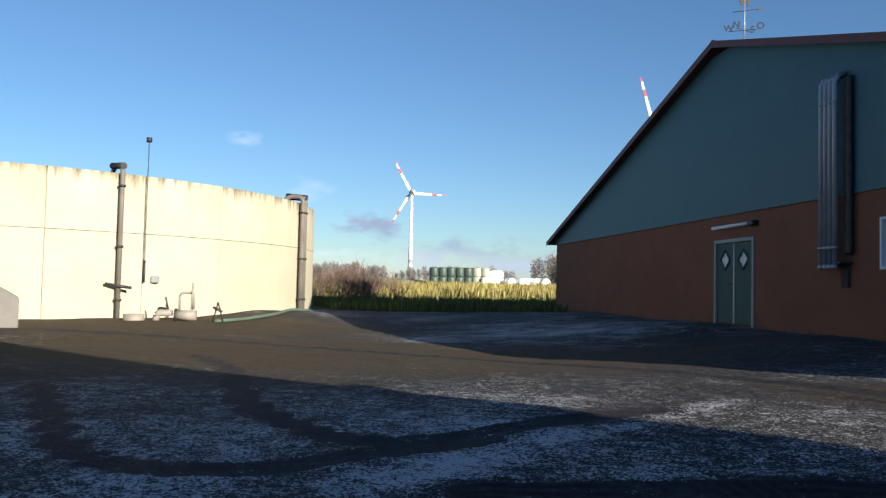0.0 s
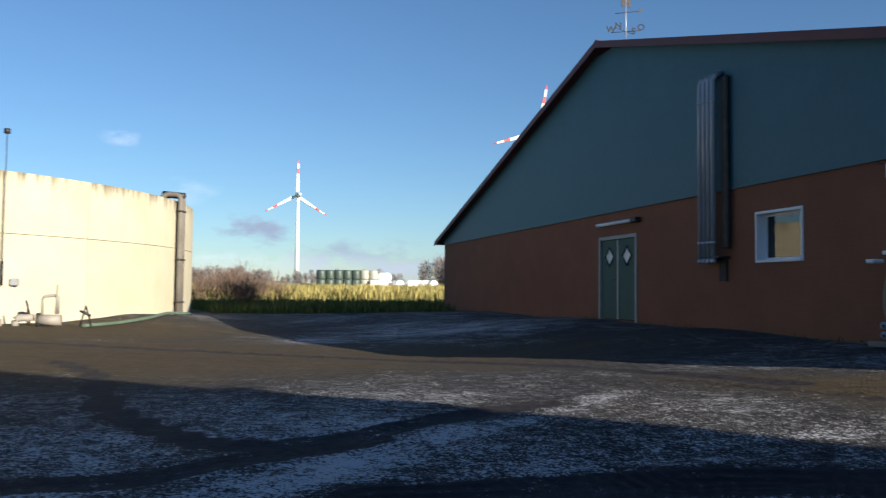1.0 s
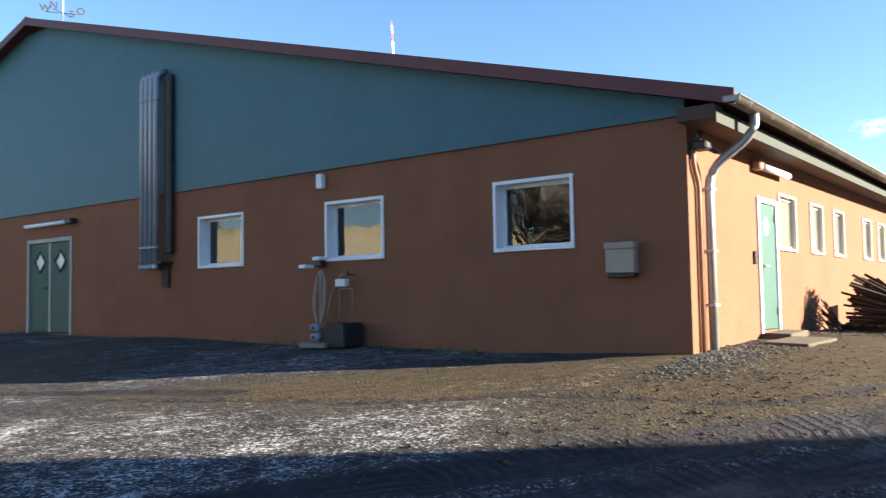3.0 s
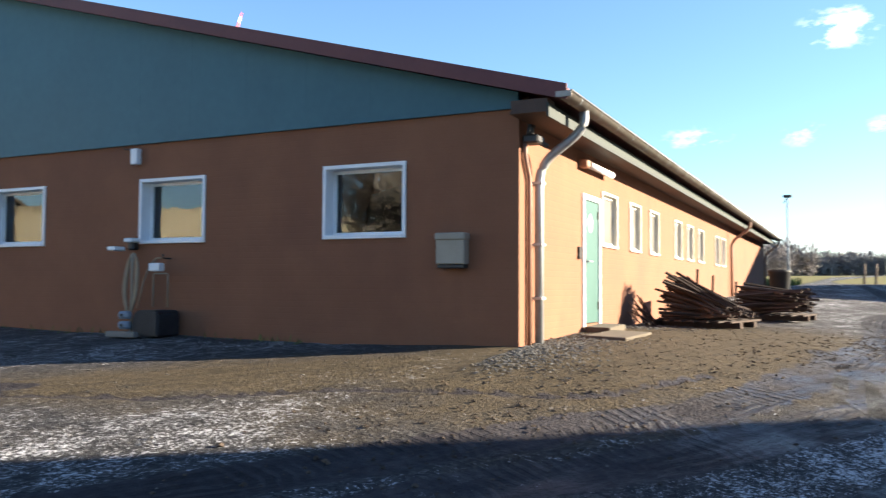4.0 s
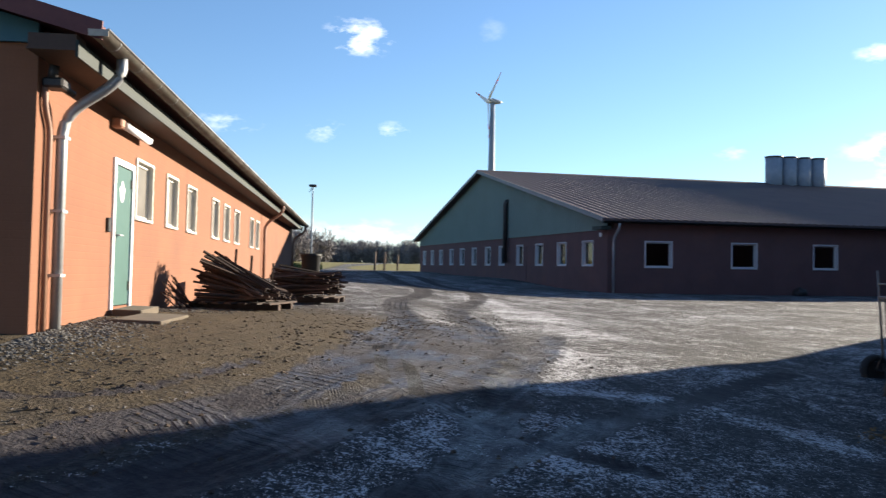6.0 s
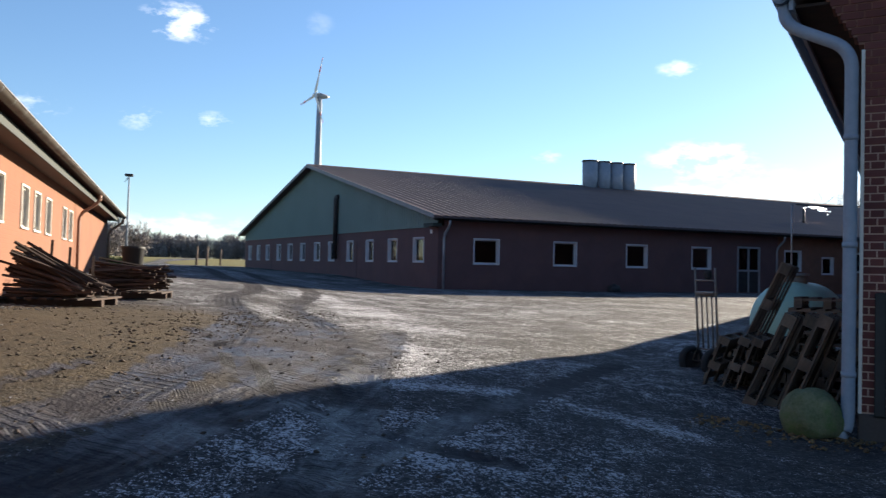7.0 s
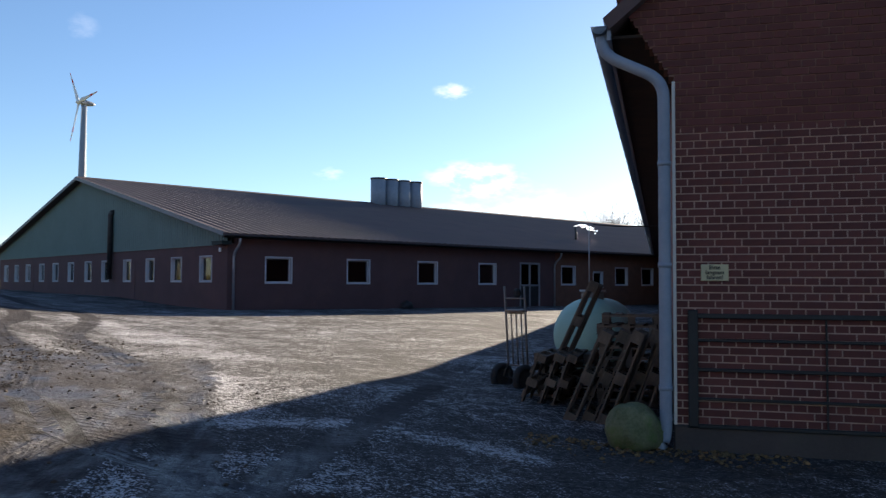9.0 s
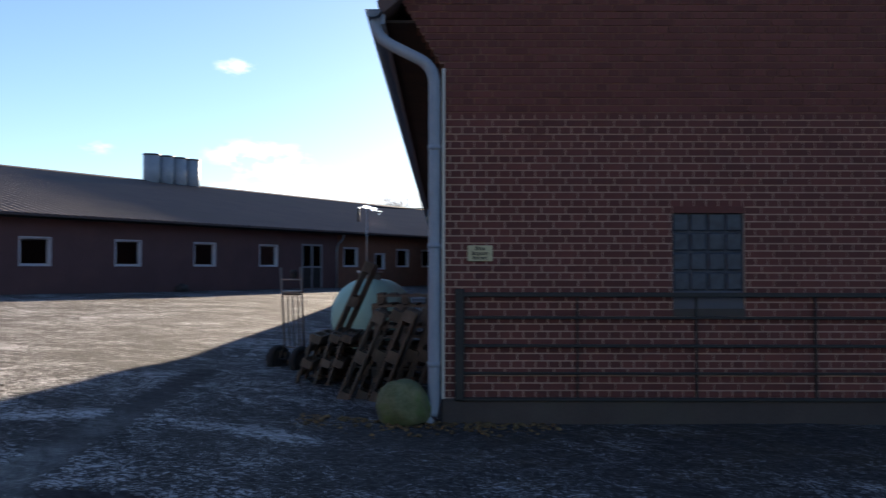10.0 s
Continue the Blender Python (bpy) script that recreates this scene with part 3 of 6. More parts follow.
def make_ground():
    n, a = 320, 5.2
    bexp = math.asinh(3200 / a)
    axis = np.sinh(np.linspace(-1, 1, 2 * n + 1) * bexp) * a
    gx, gy = np.meshgrid(axis - 3.0, axis + 0.0)
    xy = np.stack([gx.ravel(), gy.ravel()], 1)
    w = len(axis)
    idx = np.arange(w * w).reshape(w, w)
    faces = np.stack([idx[:-1, :-1], idx[:-1, 1:], idx[1:, 1:], idx[1:, :-1]], -1).reshape(-1, 4)
    z = heights(xy)
    near = (np.abs(xy[:, 0] - 10) < 52) & (np.abs(xy[:, 1]) < 26)
    wheel, rut = np.zeros(len(xy)), np.zeros(len(xy))
    track = np.zeros((len(xy), 4))
    nearest = np.full(len(xy), 1e9)
    where = np.where(near)[0]
    soaked = zone(xy, 2.5, -4.5, 12, 2.6, -12)
    for tr, half, sharp in TRACKS:
        d = np.full(len(xy), 1e9)
        dist, along, hand = near_line(xy[near], smooth_line(tr), True)
        d[near] = dist
        wheel = np.maximum(wheel, np.clip(1.5 - (d / half) ** 2, 0, 1) * (0.6 if half < 0.16 else 0.8 if sharp < 0.5 else 1.0))
        rut += (-0.02 * np.exp(-(d / (half * 0.6)) ** 2) + 0.009 * np.exp(-((d - half * 1.1) / (half * 0.4)) ** 2)) * np.clip((xy[:, 0] + 12.5) / 4, 0.15, 1)
        own = dist / half < nearest[near]
        w_ = where[own]
        nearest[w_] = dist[own] / half
        track[w_, 0], track[w_, 1] = along[own], (hand * dist / half)[own]
        track[w_, 2] = sharp * np.clip((1.35 - dist[own] / half) * 2.5, 0, 1)
    track[:, 3] = soaked
    wheel = np.maximum(wheel, 0.62 * zone(xy, 2.8, -4.4, 5.5, 1.6, -12))
    for i in np.where(near)[0]:
        x, y = xy[i]
        z[i] += rut[i] + noise.noise((x * 0.8, y * 0.8, 3)) * 0.02 + noise.noise((x * 2.9, y * 2.9, 7)) * (0.010 + 0.006 * wheel[i])
    r = np.hypot(xy[:, 0] + 9, xy[:, 1] + 3)
    road_d = np.full(len(xy), 1e9)
    road_near = (xy[:, 0] > 10) & (xy[:, 0] < 400) & (np.abs(xy[:, 1]) < 60)
    road_d[road_near] = near_line(xy[road_near], smooth_line([(14, -6.0), (30, -4.6), (60, -1.0), (90, 1.5), (150, 0), (380, -16)]))
    grassy = np.clip((xy[:, 1] - 29) / 4, 0, 1) * np.clip((xy[:, 0] + 30) / 5, 0, 1)
    east = np.clip((xy[:, 0] - 60) / 6, 0, 1) * np.clip((road_d - 3.2) / 0.8, 0, 1)
    side = np.clip((xy[:, 0] - 31.5) / 1.5, 0, 1) * np.clip((xy[:, 1] + 0.2) / 1.2, 0, 1)
    grassy = np.clip(np.maximum.reduce([grassy, east, side, np.clip((r - 90) / 10, 0, 1) * np.clip((road_d - 3.2), 0, 1)]), 0, 1)
    mud = np.maximum.reduce([0.25 * zone(xy, -5.4, 3.2, 2.4, 2.4), zone(xy, 1.5, -1.4, 5.5, 2.4, -12), 0.85 * zone(xy, -10, 10.5, 9, 4.5), 0.75 * zone(xy, -2.6, 1.9, 4.0, 1.5, -50), 0.3 * zone(xy, -4.2, -9.5, 5.5, 2.2, 42), 0.8 * zone(xy, -13.5, 16.5, 6.5, 4.0, 35)])
    frost = np.maximum.reduce([0.12 * zone(xy, -6.6, 3.4, 2.0, 2.2), 0.30 * zone(xy, -8.6, 4.2, 3.6, 2.2, -25), 0.35 * zone(xy, -10.5, 1.8, 3.0, 1.3, -30), 0.05 * zone(xy, 11.5, -9.8, 9, 3.2, -38), 0.30 * zone(xy, 17, -9.5, 9, 2.2, -20),
                               0.45 * zone(xy, -1.2, -6.0, 3.0, 1.3, -25), 0.15 * zone(xy, -3.6, 1.8, 4, 1.6, -35), 0.9 * zone(xy, -5.5, 15, 5, 3.5, 60), 0.45 * zone(xy, -4.0, -4.2, 3.4, 1.6, -30), 0.3 * zone(xy, -13.5, 7, 3, 4)])
    frost -= 1.0 * np.maximum(zone(xy, 3.4, -9.6, 5.5, 3.2, -42), zone(xy, -4.5, -9.5, 5, 2.0, 42))
    for ln, half, k in ICE_AND_SUNLIT:
        d = np.full(len(xy), 1e9)
        d[near] = near_line(xy[near], smooth_line(ln))
        frost = np.maximum(frost, k * np.clip(1.3 - d / half, 0, 1))
    me = bpy.data.meshes.new("ground")
    me.from_pydata(np.column_stack([xy, z]).tolist(), [], faces.tolist())
    me.materials.append(ground_material())
    col = me.color_attributes.new("cover", "FLOAT_COLOR", "POINT")
    col.data.foreach_set("color", np.stack([wheel, grassy, mud, frost], 1).astype(np.float32).ravel())
    tr_col = me.color_attributes.new("track", "FLOAT_COLOR", "POINT")
    tr_col.data.foreach_set("color", track.astype(np.float32).ravel())
    me.shade_smooth()
    return tagged(new("ground", me), "frosty gravel yard with muddy wheel tracks running into fields", "ground", kind="structure")


make_ground()


# ---- barns ----
def window_unit(barn, axis, at, u0, u1, z0, z1, mats, depth=0.14, trim=0.05, split=False, inward=1, name="window"):
    """White-framed window in a wall opening. axis: the wall's plane; inward: the sign that leads into the house."""
    def pt(u, z, d):
        return (at + d * inward, u, z) if axis == "x" else (u, at + d * inward, z)

    def slab(bm, ua, ub, za, zb, da, db):
        p, q = pt(ua, za, da), pt(ub, zb, db)
        box(bm, [min(i, j) for i, j in zip(p, q)], [max(i, j) for i, j in zip(p, q)], bevel=0.006)
    w = new(name)
    w.parent = barn
    w.empty_display_size = 0.1
    bm = bmesh.new()
    for ua, ub, za, zb in ((u0 - trim, u0 + 0.012, z0 - trim, z1 + trim), (u1 - 0.012, u1 + trim, z0 - trim, z1 + trim), (u0, u1, z1 - 0.012, z1 + trim)):
        slab(bm, ua, ub, za, zb, -0.025, depth)
    part("window_frame", bm, mats[0], w)
    bm = bmesh.new()
    slab(bm, u0, u1, z0 - trim, z0 + 0.012, -0.04, depth)
    part("window_sill", bm, mats[0], w)
    bm = bmesh.new()
    s = 0.055
    for ua, ub, za, zb in ((u0, u0 + s, z0, z1), (u1 - s, u1, z0, z1), (u0 + s, u1 - s, z0, z0 + s), (u0 + s, u1 - s, z1 - s, z1)) + ((((u0 + u1) / 2 - s / 2, (u0 + u1) / 2 + s / 2, z0 + s, z1 - s),) if split else ()):
        slab(bm, ua, ub, za, zb, depth, depth + 0.05)
    part("sash", bm, mats[0], w)
    bm = bmesh.new()
    slab(bm, u0 + s, u1 - s, z0 + s, z1 - s, depth + 0.02, depth + 0.024)
    g = part("pane", bm, mats[1], w)
    g.visible_shadow = False
    return w


def sheet(bm, poly_at, u0, u1, step, depth, d, inward):
    """Profiled cladding: upright ribs between a lower and an upper line, at the plane d."""
    n = int((u1 - u0) / step)
    prof = []
    for i in range(n):
        a = u0 + i * step
        prof += [(a, 0), (a + step * 0.55, 0), (a + step * 0.65, depth), (a + step * 0.9, depth)]
    prof.append((u1, 0))
    prev = None
    for u, o in prof:
        lo, hi = poly_at(u)
        x = d - inward * o
        cur = (bm.verts.new((x, u, lo)), bm.verts.new((x, u, hi)))
        if prev:
            bm.faces.new((prev[0], cur[0], cur[1], prev[1]))
        prev = cur


def barn_shell(barn, length, width, eave_z, apex_z, oh_side, oh_gable, seam, wall_mat, clad_mat, roof_mat, verge_mat, gable_holes, side_holes, base=-1.6, rib=0.2, rib_depth=0.02, roof_step=0.177, side_top=None):
    slope = (apex_z - eave_z) / (width / 2 + oh_side)
    def under(u):
        return eave_z + slope * (min(u, width - u) + oh_side)
    th = 0.3
    part("gable_wall", pierced("x", 0, width, base, seam, 0, th, gable_holes), wall_mat, barn)
    top = side_top or under(0) - 0.005
    part("side_wall", pierced("y", th, length - th, base, top, 0, th, side_holes), wall_mat, barn)
    part("side_wall", pierced("y", th, length - th, base, top, width - th, width, []), wall_mat, barn)
    part("gable_wall", pierced("x", 0, width, base, seam, length - th, length, []), wall_mat, barn)
    # cladding of the gable
    bm = bmesh.new()
    if rib_depth:
        sheet(bm, lambda u: (seam - 0.02, under(u) - 0.02), 0.0, width, rib, rib_depth, -0.02, 1)
        part("gable_cladding", bm, clad_mat, barn)
    else:
        bm.free()
        n = int(width / rib)
        for i in range(n):
            a, b = i * width / n, (i + 1) * width / n - 0.0015
            bm = bmesh.new()
            tops = [(b, under(b) - 0.02), (a, under(a) - 0.02)]
            prism(bm, [(a, seam - 0.02), (b, seam - 0.02), *tops], "x", -0.03, 0.1)
            part("cladding_panel", bm, clad_mat, barn)
    bm = bmesh.new()
    prism(bm, [(0, seam), (width, seam), (width, under(0) - 0.1), (width / 2, apex_z - 0.1), (0, under(0) - 0.1)], "x", length - 0.05, length)
    part("gable_cladding", bm, clad_mat, barn)
    bm = bmesh.new()
    prism(bm, [(0, seam), (width, seam), (width, under(0) - 0.2), (width / 2, apex_z - 0.2), (0, under(0) - 0.2)], "x", 0.12, 0.2)
    part("gable_lining", bm, INSIDE, barn)
    bm = bmesh.new()
    box(bm, (-0.05, 0, seam - 0.05), (0.0, width, seam - 0.012))
    part("drip_flashing", bm, clad_mat, barn)
    # roof: two corrugated sheets with thickness
    t = 0.07
    for side in (0, 1):
        bm = bmesh.new()
        def pt(x, u, lift):
            y = u if side == 0 else width - u
            return (x, y, eave_z + slope * (u + oh_side) + lift)
        x0, x1 = -oh_gable, length + oh_gable
        n = int((x1 - x0) / roof_step)
        prev = None
        for i in range(n * 2 + 1):
            x = x0 + (x1 - x0) * i / (n * 2)
            lift = t + (0.035 if i % 2 else 0.0)
            cur = [bm.verts.new(pt(x, u, lf)) for u, lf in ((-oh_side - 0.05, lift), (width / 2, lift), (width / 2, 0.0), (-oh_side - 0.05, 0.0))]
            if prev:
                for k in range(4):
                    bm.faces.new((prev[k], cur[k], cur[(k + 1) % 4], prev[(k + 1) % 4]))
            else:
                bm.faces.new(cur)
            prev = cur
        bm.faces.new(prev[::-1])
        bmesh.ops.recalc_face_normals(bm, faces=bm.faces)
        part("roof_slope", bm, roof_mat, barn)
        for xg in (-oh_gable - 0.03, length + oh_gable):
            bm = bmesh.new()
            a, b = (-oh_side - 0.06, 0), (width / 2 + 0.0, 0)
            za, zb = eave_z - 0.0, apex_z
            ya, yb = (a[0], b[0]) if side == 0 else (width - a[0], width - b[0])
            prism(bm, [(ya, za - 0.06), (ya, za + 0.12), (yb, zb + 0.12), (yb, zb - 0.06)], "x", xg, xg + 0.028)
            part("verge_board", bm, verge_mat, barn)
    bm = bmesh.new()
    prism(bm, [(width / 2 - 0.3, apex_z + 0.03), (width / 2, apex_z + 0.15), (width / 2 + 0.3, apex_z + 0.03), (width / 2, apex_z + 0.09)], "x", -oh_gable - 0.02, length + oh_gable)
    part("ridge_cap", bm, roof_mat, barn)
    return under, slope


def floor_slab(barn, length, width, z=0.1):
    part("floor_slab", bx((0.3, 0.3, z - 0.2), (length - 0.3, width - 0.3, z)), INSIDE, barn)


def gutter(barn, x0, x1, y, z, mat, r=0.085):
    bm = bmesh.new()
    seg = 10
    for rr, sgn in ((r, 1),):
        rings = []
        for x in (x0, x1):
            rings.append([bm.verts.new((x, y + rr * math.cos(t), z + rr * math.sin(t))) for t in (math.pi + math.pi * k / seg for k in range(seg + 1))])
        for k in range(seg):
            f = bm.faces.new((rings[0][k], rings[0][k + 1], rings[1][k + 1], rings[1][k]))
            f.smooth = True
    bmesh.ops.solidify(bm, geom=bm.faces[:], thickness=0.006)
    box(bm, (x0, y - r, z - r * 0.7), (x0 + 0.006, y + r, z))
    tube(bm, [(x0, y - r, z), (x1, y - r, z)], 0.012, 6)
    return part("gutter", bm, mat, barn)


def downpipe(barn, x, y_gutter, z_gutter, y_wall, z_bottom, mat, r=0.05):
    pts = bend([(x, y_gutter, z_gutter), (x, y_gutter, z_gutter - 0.24), (x - 0.02, y_wall, z_gutter - 0.64), (x - 0.02, y_wall, z_bottom)], 0.24, 8)
    return part("downpipe", tb(pts, r, 14), mat, barn)


WIN_A = [(8.16, 9.40), (4.82, 6.02), (1.55, 2.72)]
SIDE_A = [(3.62, 4.52), (5.45, 6.25), (7.08, 7.88), (9.65, 10.45), (11.20, 12.0), (12.85, 13.65), (15.85, 16.6), (17.2, 17.95)]
SCREEN = surf("dusty_window_screen", (0.10, 0.09, 0.08), (0.17, 0.155, 0.135), 3, 0.35, 0.05, 40)


def barn_a():
    barn = thing("barn", pose(0, 0, 0), "long orange-brown barn with teal gable sheeting and dark red roof", "barn")
    length, width = 31.0, 31.4
    gh = [(a, b, 1.35, 2.24) for a, b in WIN_A] + [(14.08, 15.98, 0.04, 2.12)]
    sh = [(a, b, 1.36, 2.18) for a, b in SIDE_A] + [(2.60, 3.42, 0.16, 2.01)]
    under, slope = barn_shell(barn, length, width, 2.85, 7.29, 0.62, 0.28, 2.855, RENDER, CLAD, ROOF_A, VERGE, gh, sh, rib=1.0, rib_depth=0)
    floor_slab(barn, length, width)
    for a, b in WIN_A:
        window_unit(barn, "x", 0, a, b, 1.35, 2.24, (WHITE, GLASS), 0.16, 0.04)
    for i, (a, b) in enumerate(SIDE_A):
        window_unit(barn, "y", 0, a, b, 1.36, 2.18, (TRIM, SCREEN), 0.05, 0.03, split=i % 3 == 1)
    # double door of upright boards in the gable
    door = new("double_door")
    door.parent = barn
    door.matrix_basis = pose(0, -0.16, 0)
    tagged(door, "dark green double door of upright boards, closed")
    bm = bmesh.new()
    for a, b, za, zb in ((14.17, 14.26, 0.0, 2.19), (16.12, 16.21, 0.0, 2.19), (14.26, 16.12, 2.10, 2.19)):
        box(bm, (-0.03, a, za), (0.12, b, zb), bevel=0.006)
    part("door_frame", bm, surf("grey_frame_paint", (0.26, 0.26, 0.25), (0.34, 0.34, 0.32), 2, 0.5), door)
    for k in (0, 1):
        y0 = 14.27 + k * 0.93
        cy, cz, hw, hh = y0 + 0.46, 1.66, 0.25, 0.25
        n = 8
        leaf = new("door_leaf")
        leaf.parent = door
        for i in range(n):
            a, b = y0 + i * 0.915 / n, y0 + (i + 1) * 0.915 / n - 0.008
            bm = bmesh.new()
            m = abs((a + b) / 2 - cy)
            half = max(0, hh * (1 - m / hw))
            if half > 0.02:
                box(bm, (0.02, a, 0.06), (0.05, b, cz - half))
                box(bm, (0.02, a, cz + half), (0.05, b, 2.09))
            else:
                box(bm, (0.02, a, 0.06), (0.05, b, 2.09))
            part("board", bm, GREEN_DARK, leaf)
        bm = bmesh.new()
        corners = [(cy - hw, cz), (cy, cz + hh), (cy + hw, cz), (cy, cz - hh)]
        for p, q in zip(corners, corners[1:] + corners[:1]):
            tube(bm, [(0.005, *p), (0.005, *q)], 0.022, 4)
        part("diamond_moulding", bm, GREEN_DARK, leaf)
        bm = bmesh.new()
        prism(bm, corners, "x", 0.03, 0.036)
        part("diamond_pane", bm, surf("frosted_pane", (0.60, 0.61, 0.60), (0.72, 0.72, 0.70), 4, 0.25, 0.02, 20), leaf)
    bm = bmesh.new()
    box(bm, (-0.0, 15.18, 0.06), (0.03, 15.22, 2.09))
    part("meeting_strip", bm, TRIM, door)
    part("door_handle", tb(bend([(0.02, 15.32, 1.06), (-0.05, 15.32, 1.06), (-0.05, 15.44, 1.06)], 0.02), 0.012, 8), STEEL_DARK, door)
    # four vent pipes on the gable
    for i in range(4):
        y = 10.91 - i * 0.152
        vent = new("vent_pipe")
        vent.parent = barn
        pts = bend([(-0.25, y, 1.36), (-0.25, y, 5.16), (-0.02, y, 5.22)], 0.2, 7)
        part("pipe", tb(pts, 0.054, 16), VENT, vent)
        part("clamp", tb([(-0.25, y, 1.72), (-0.25, y, 1.78)], 0.067, 16), ZINC, vent)
        part("clamp", tb([(-0.25, y, 4.62), (-0.25, y, 4.66)], 0.065, 16), ZINC, vent)
        part("end_ring", tb([(-0.25, y, 1.33), (-0.25, y, 1.42)], 0.066, 16), ZINC, vent)
    part("pipe_bracket", bx((-0.27, 10.25, 1.44), (-0.0, 11.05, 1.48)), STEEL_DARK, barn)
    # dark strip beside the pipes, standing in for the shade there
    part("vent_shade_strip", bx((-0.14, 10.16, 1.62), (-0.032, 10.36, 5.12), bevel=0.03), STEEL_DARK, barn)
    part("drain_stub", bx((-0.06, 10.33, 0.98), (-0.005, 10.55, 1.4)), PLINTH, barn)
    # strip lamps (unlit)
    for axis, p in (("x", (15.95, 13.95, 2.5)), ("y", (2.42, 3.8, 2.47))):
        lampu = new("strip_lamp")
        lampu.parent = barn
        a, b, z = p
        if axis == "x":
            part("tube_cover", tb([(-0.12, a, z), (-0.12, b + 0.15, z)], 0.045, 12), WHITE, lampu)
            part("lamp_bracket", bx((-0.16, b - 0.12, z - 0.05), (0.0, b + 0.14, z + 0.07), bevel=0.02), STEEL_DARK, lampu)
        else:
            part("tube_cover", tb([(a + 0.1, -0.12, z), (b, -0.12, z)], 0.05, 12), WHITE, lampu)
            part("lamp_bracket", bx((a - 0.05, -0.14, z - 0.05), (a + 0.14, 0.0, z + 0.08), bevel=0.02), COPPERY, lampu)
    # side door with its frame
    door = new("side_door")
    door.parent = barn
    tagged(door, "green steel side door, closed, in a pale frame")
    bm = bmesh.new()
    for a, b, za, zb in ((2.54, 2.62, 0.12, 2.07), (3.40, 3.48, 0.12, 2.07), (2.62, 3.40, 1.99, 2.07)):
        box(bm, (a, -0.03, za), (b, 0.1, zb), bevel=0.006)
    part("door_frame", bm, WHITE, door)
    leaf = part("door_leaf", bx((2.625, 0.0, 0.17), (3.395, 0.05, 1.985), bevel=0.004), GREEN, door)
    bm = bmesh.new()
    prism(bm, [(2.98 + 0.11 * math.cos(t) * (1 + 0.15 * math.sin(5 * t)), 1.66 + 0.12 * math.sin(t) * (1 + 0.2 * math.cos(4 * t))) for t in (2 * math.pi * k / 26 for k in range(26))], "y", -0.003, 0.004)
    part("white_sticker", bm, WHITE, leaf, "plain white sticker")
    part("door_handle", tb(bend([(2.72, 0.0, 1.08), (2.72, -0.06, 1.08), (2.86, -0.06, 1.08)], 0.02), 0.012, 8), ZINC, leaf)
    part("lock_plate", bx((2.69, -0.008, 0.98), (2.74, 0.0, 1.18)), STEEL_DARK, leaf)
    for z in (0.36, 1.74):
        part("hinge", bx((3.36, -0.02, z), (3.42, 0.0, z + 0.12), bevel=0.005), STEEL_DARK, leaf)
    part("bell_box", bx((2.32, -0.04, 1.10), (2.40, 0.0, 1.28), bevel=0.01), STEEL_DARK, barn)
    # eaves
    part("fascia_board", bx((-0.3, -0.47, 2.62), (length + 0.3, -0.44, 2.78)), FASCIA, barn)
    part("soffit", bx((-0.3, -0.44, 2.68), (length + 0.3, 0.0, 2.705)), SOFFIT, barn)
    part("eave_plate", bx((-0.27, -0.44, 2.705), (0.0, 0.0, 2.84)), SOFFIT, barn)
    gutter(barn, -0.33, length + 0.33, -0.65, 2.885, surf("weathered_gutter", (0.30, 0.27, 0.24), (0.42, 0.39, 0.35), 2.5, 0.6, 0.1, 25, metal=0.2, stain=(0.13, 0.11, 0.09), stain_scale=1.2), 0.092)
    bracket = bmesh.new()
    rings = [[bracket.verts.new((x, 0.098 * math.cos(t), 0.098 * math.sin(t))) for t in (math.pi + math.pi * k / 8 for k in range(9))] for x in (-0.015, 0.015)]
    for k in range(8):
        bracket.faces.new((rings[0][k], rings[0][k + 1], rings[1][k + 1], rings[1][k]))
    bmesh.ops.solidify(bracket, geom=bracket.faces[:], thickness=0.004)
    bracket = finish(bracket, ZINC, "gutter_bracket")
    for k in range(36):
        ob = new("gutter_bracket", bracket)
        ob.parent = barn
        ob.matrix_basis = pose(0.1 + k * 0.86, -0.65, 2.885)
    downpipe(barn, 0.47, -0.65, 2.83, -0.09, height(0.47, -0.1) - 0.1, ZINC, 0.055)
    for z in (0.55, 1.2, 1.95):
        part("pipe_clip", bx((0.38, -0.15, z), (0.52, 0.0, z + 0.03)), ZINC, barn)
    downpipe(barn, 18.9, -0.65, 2.83, -0.09, height(18.9, -0.1) - 0.1, COPPERY, 0.05)
    downpipe(barn, 30.6, -0.65, 2.83, -0.09, height(30.6, -0.1) - 0.1, COPPERY, 0.05)
    # small corner pipe with its junction box
    pts = bend([(0.10, -0.04, 2.42), (0.10, -0.04, 2.22), (0.25, -0.04, 2.02), (0.25, -0.04, height(0.25, 0) - 0.1)], 0.1)
    part("cable_conduit", tb(pts, 0.03, 10), COPPERY, barn)
    bm = bx((0.05, -0.22, 2.40), (0.28, -0.02, 2.50), bevel=0.02)
    tube(bm, [(0.1, -0.1, 2.5), (0.1, -0.12, 2.62)], 0.05, 8)
    tube(bm, [(0.2, -0.14, 2.45), (0.36, -0.22, 2.40)], 0.035, 8)
    part("eave_camera", bm, STEEL_DARK, barn)
    return barn


barn_a()

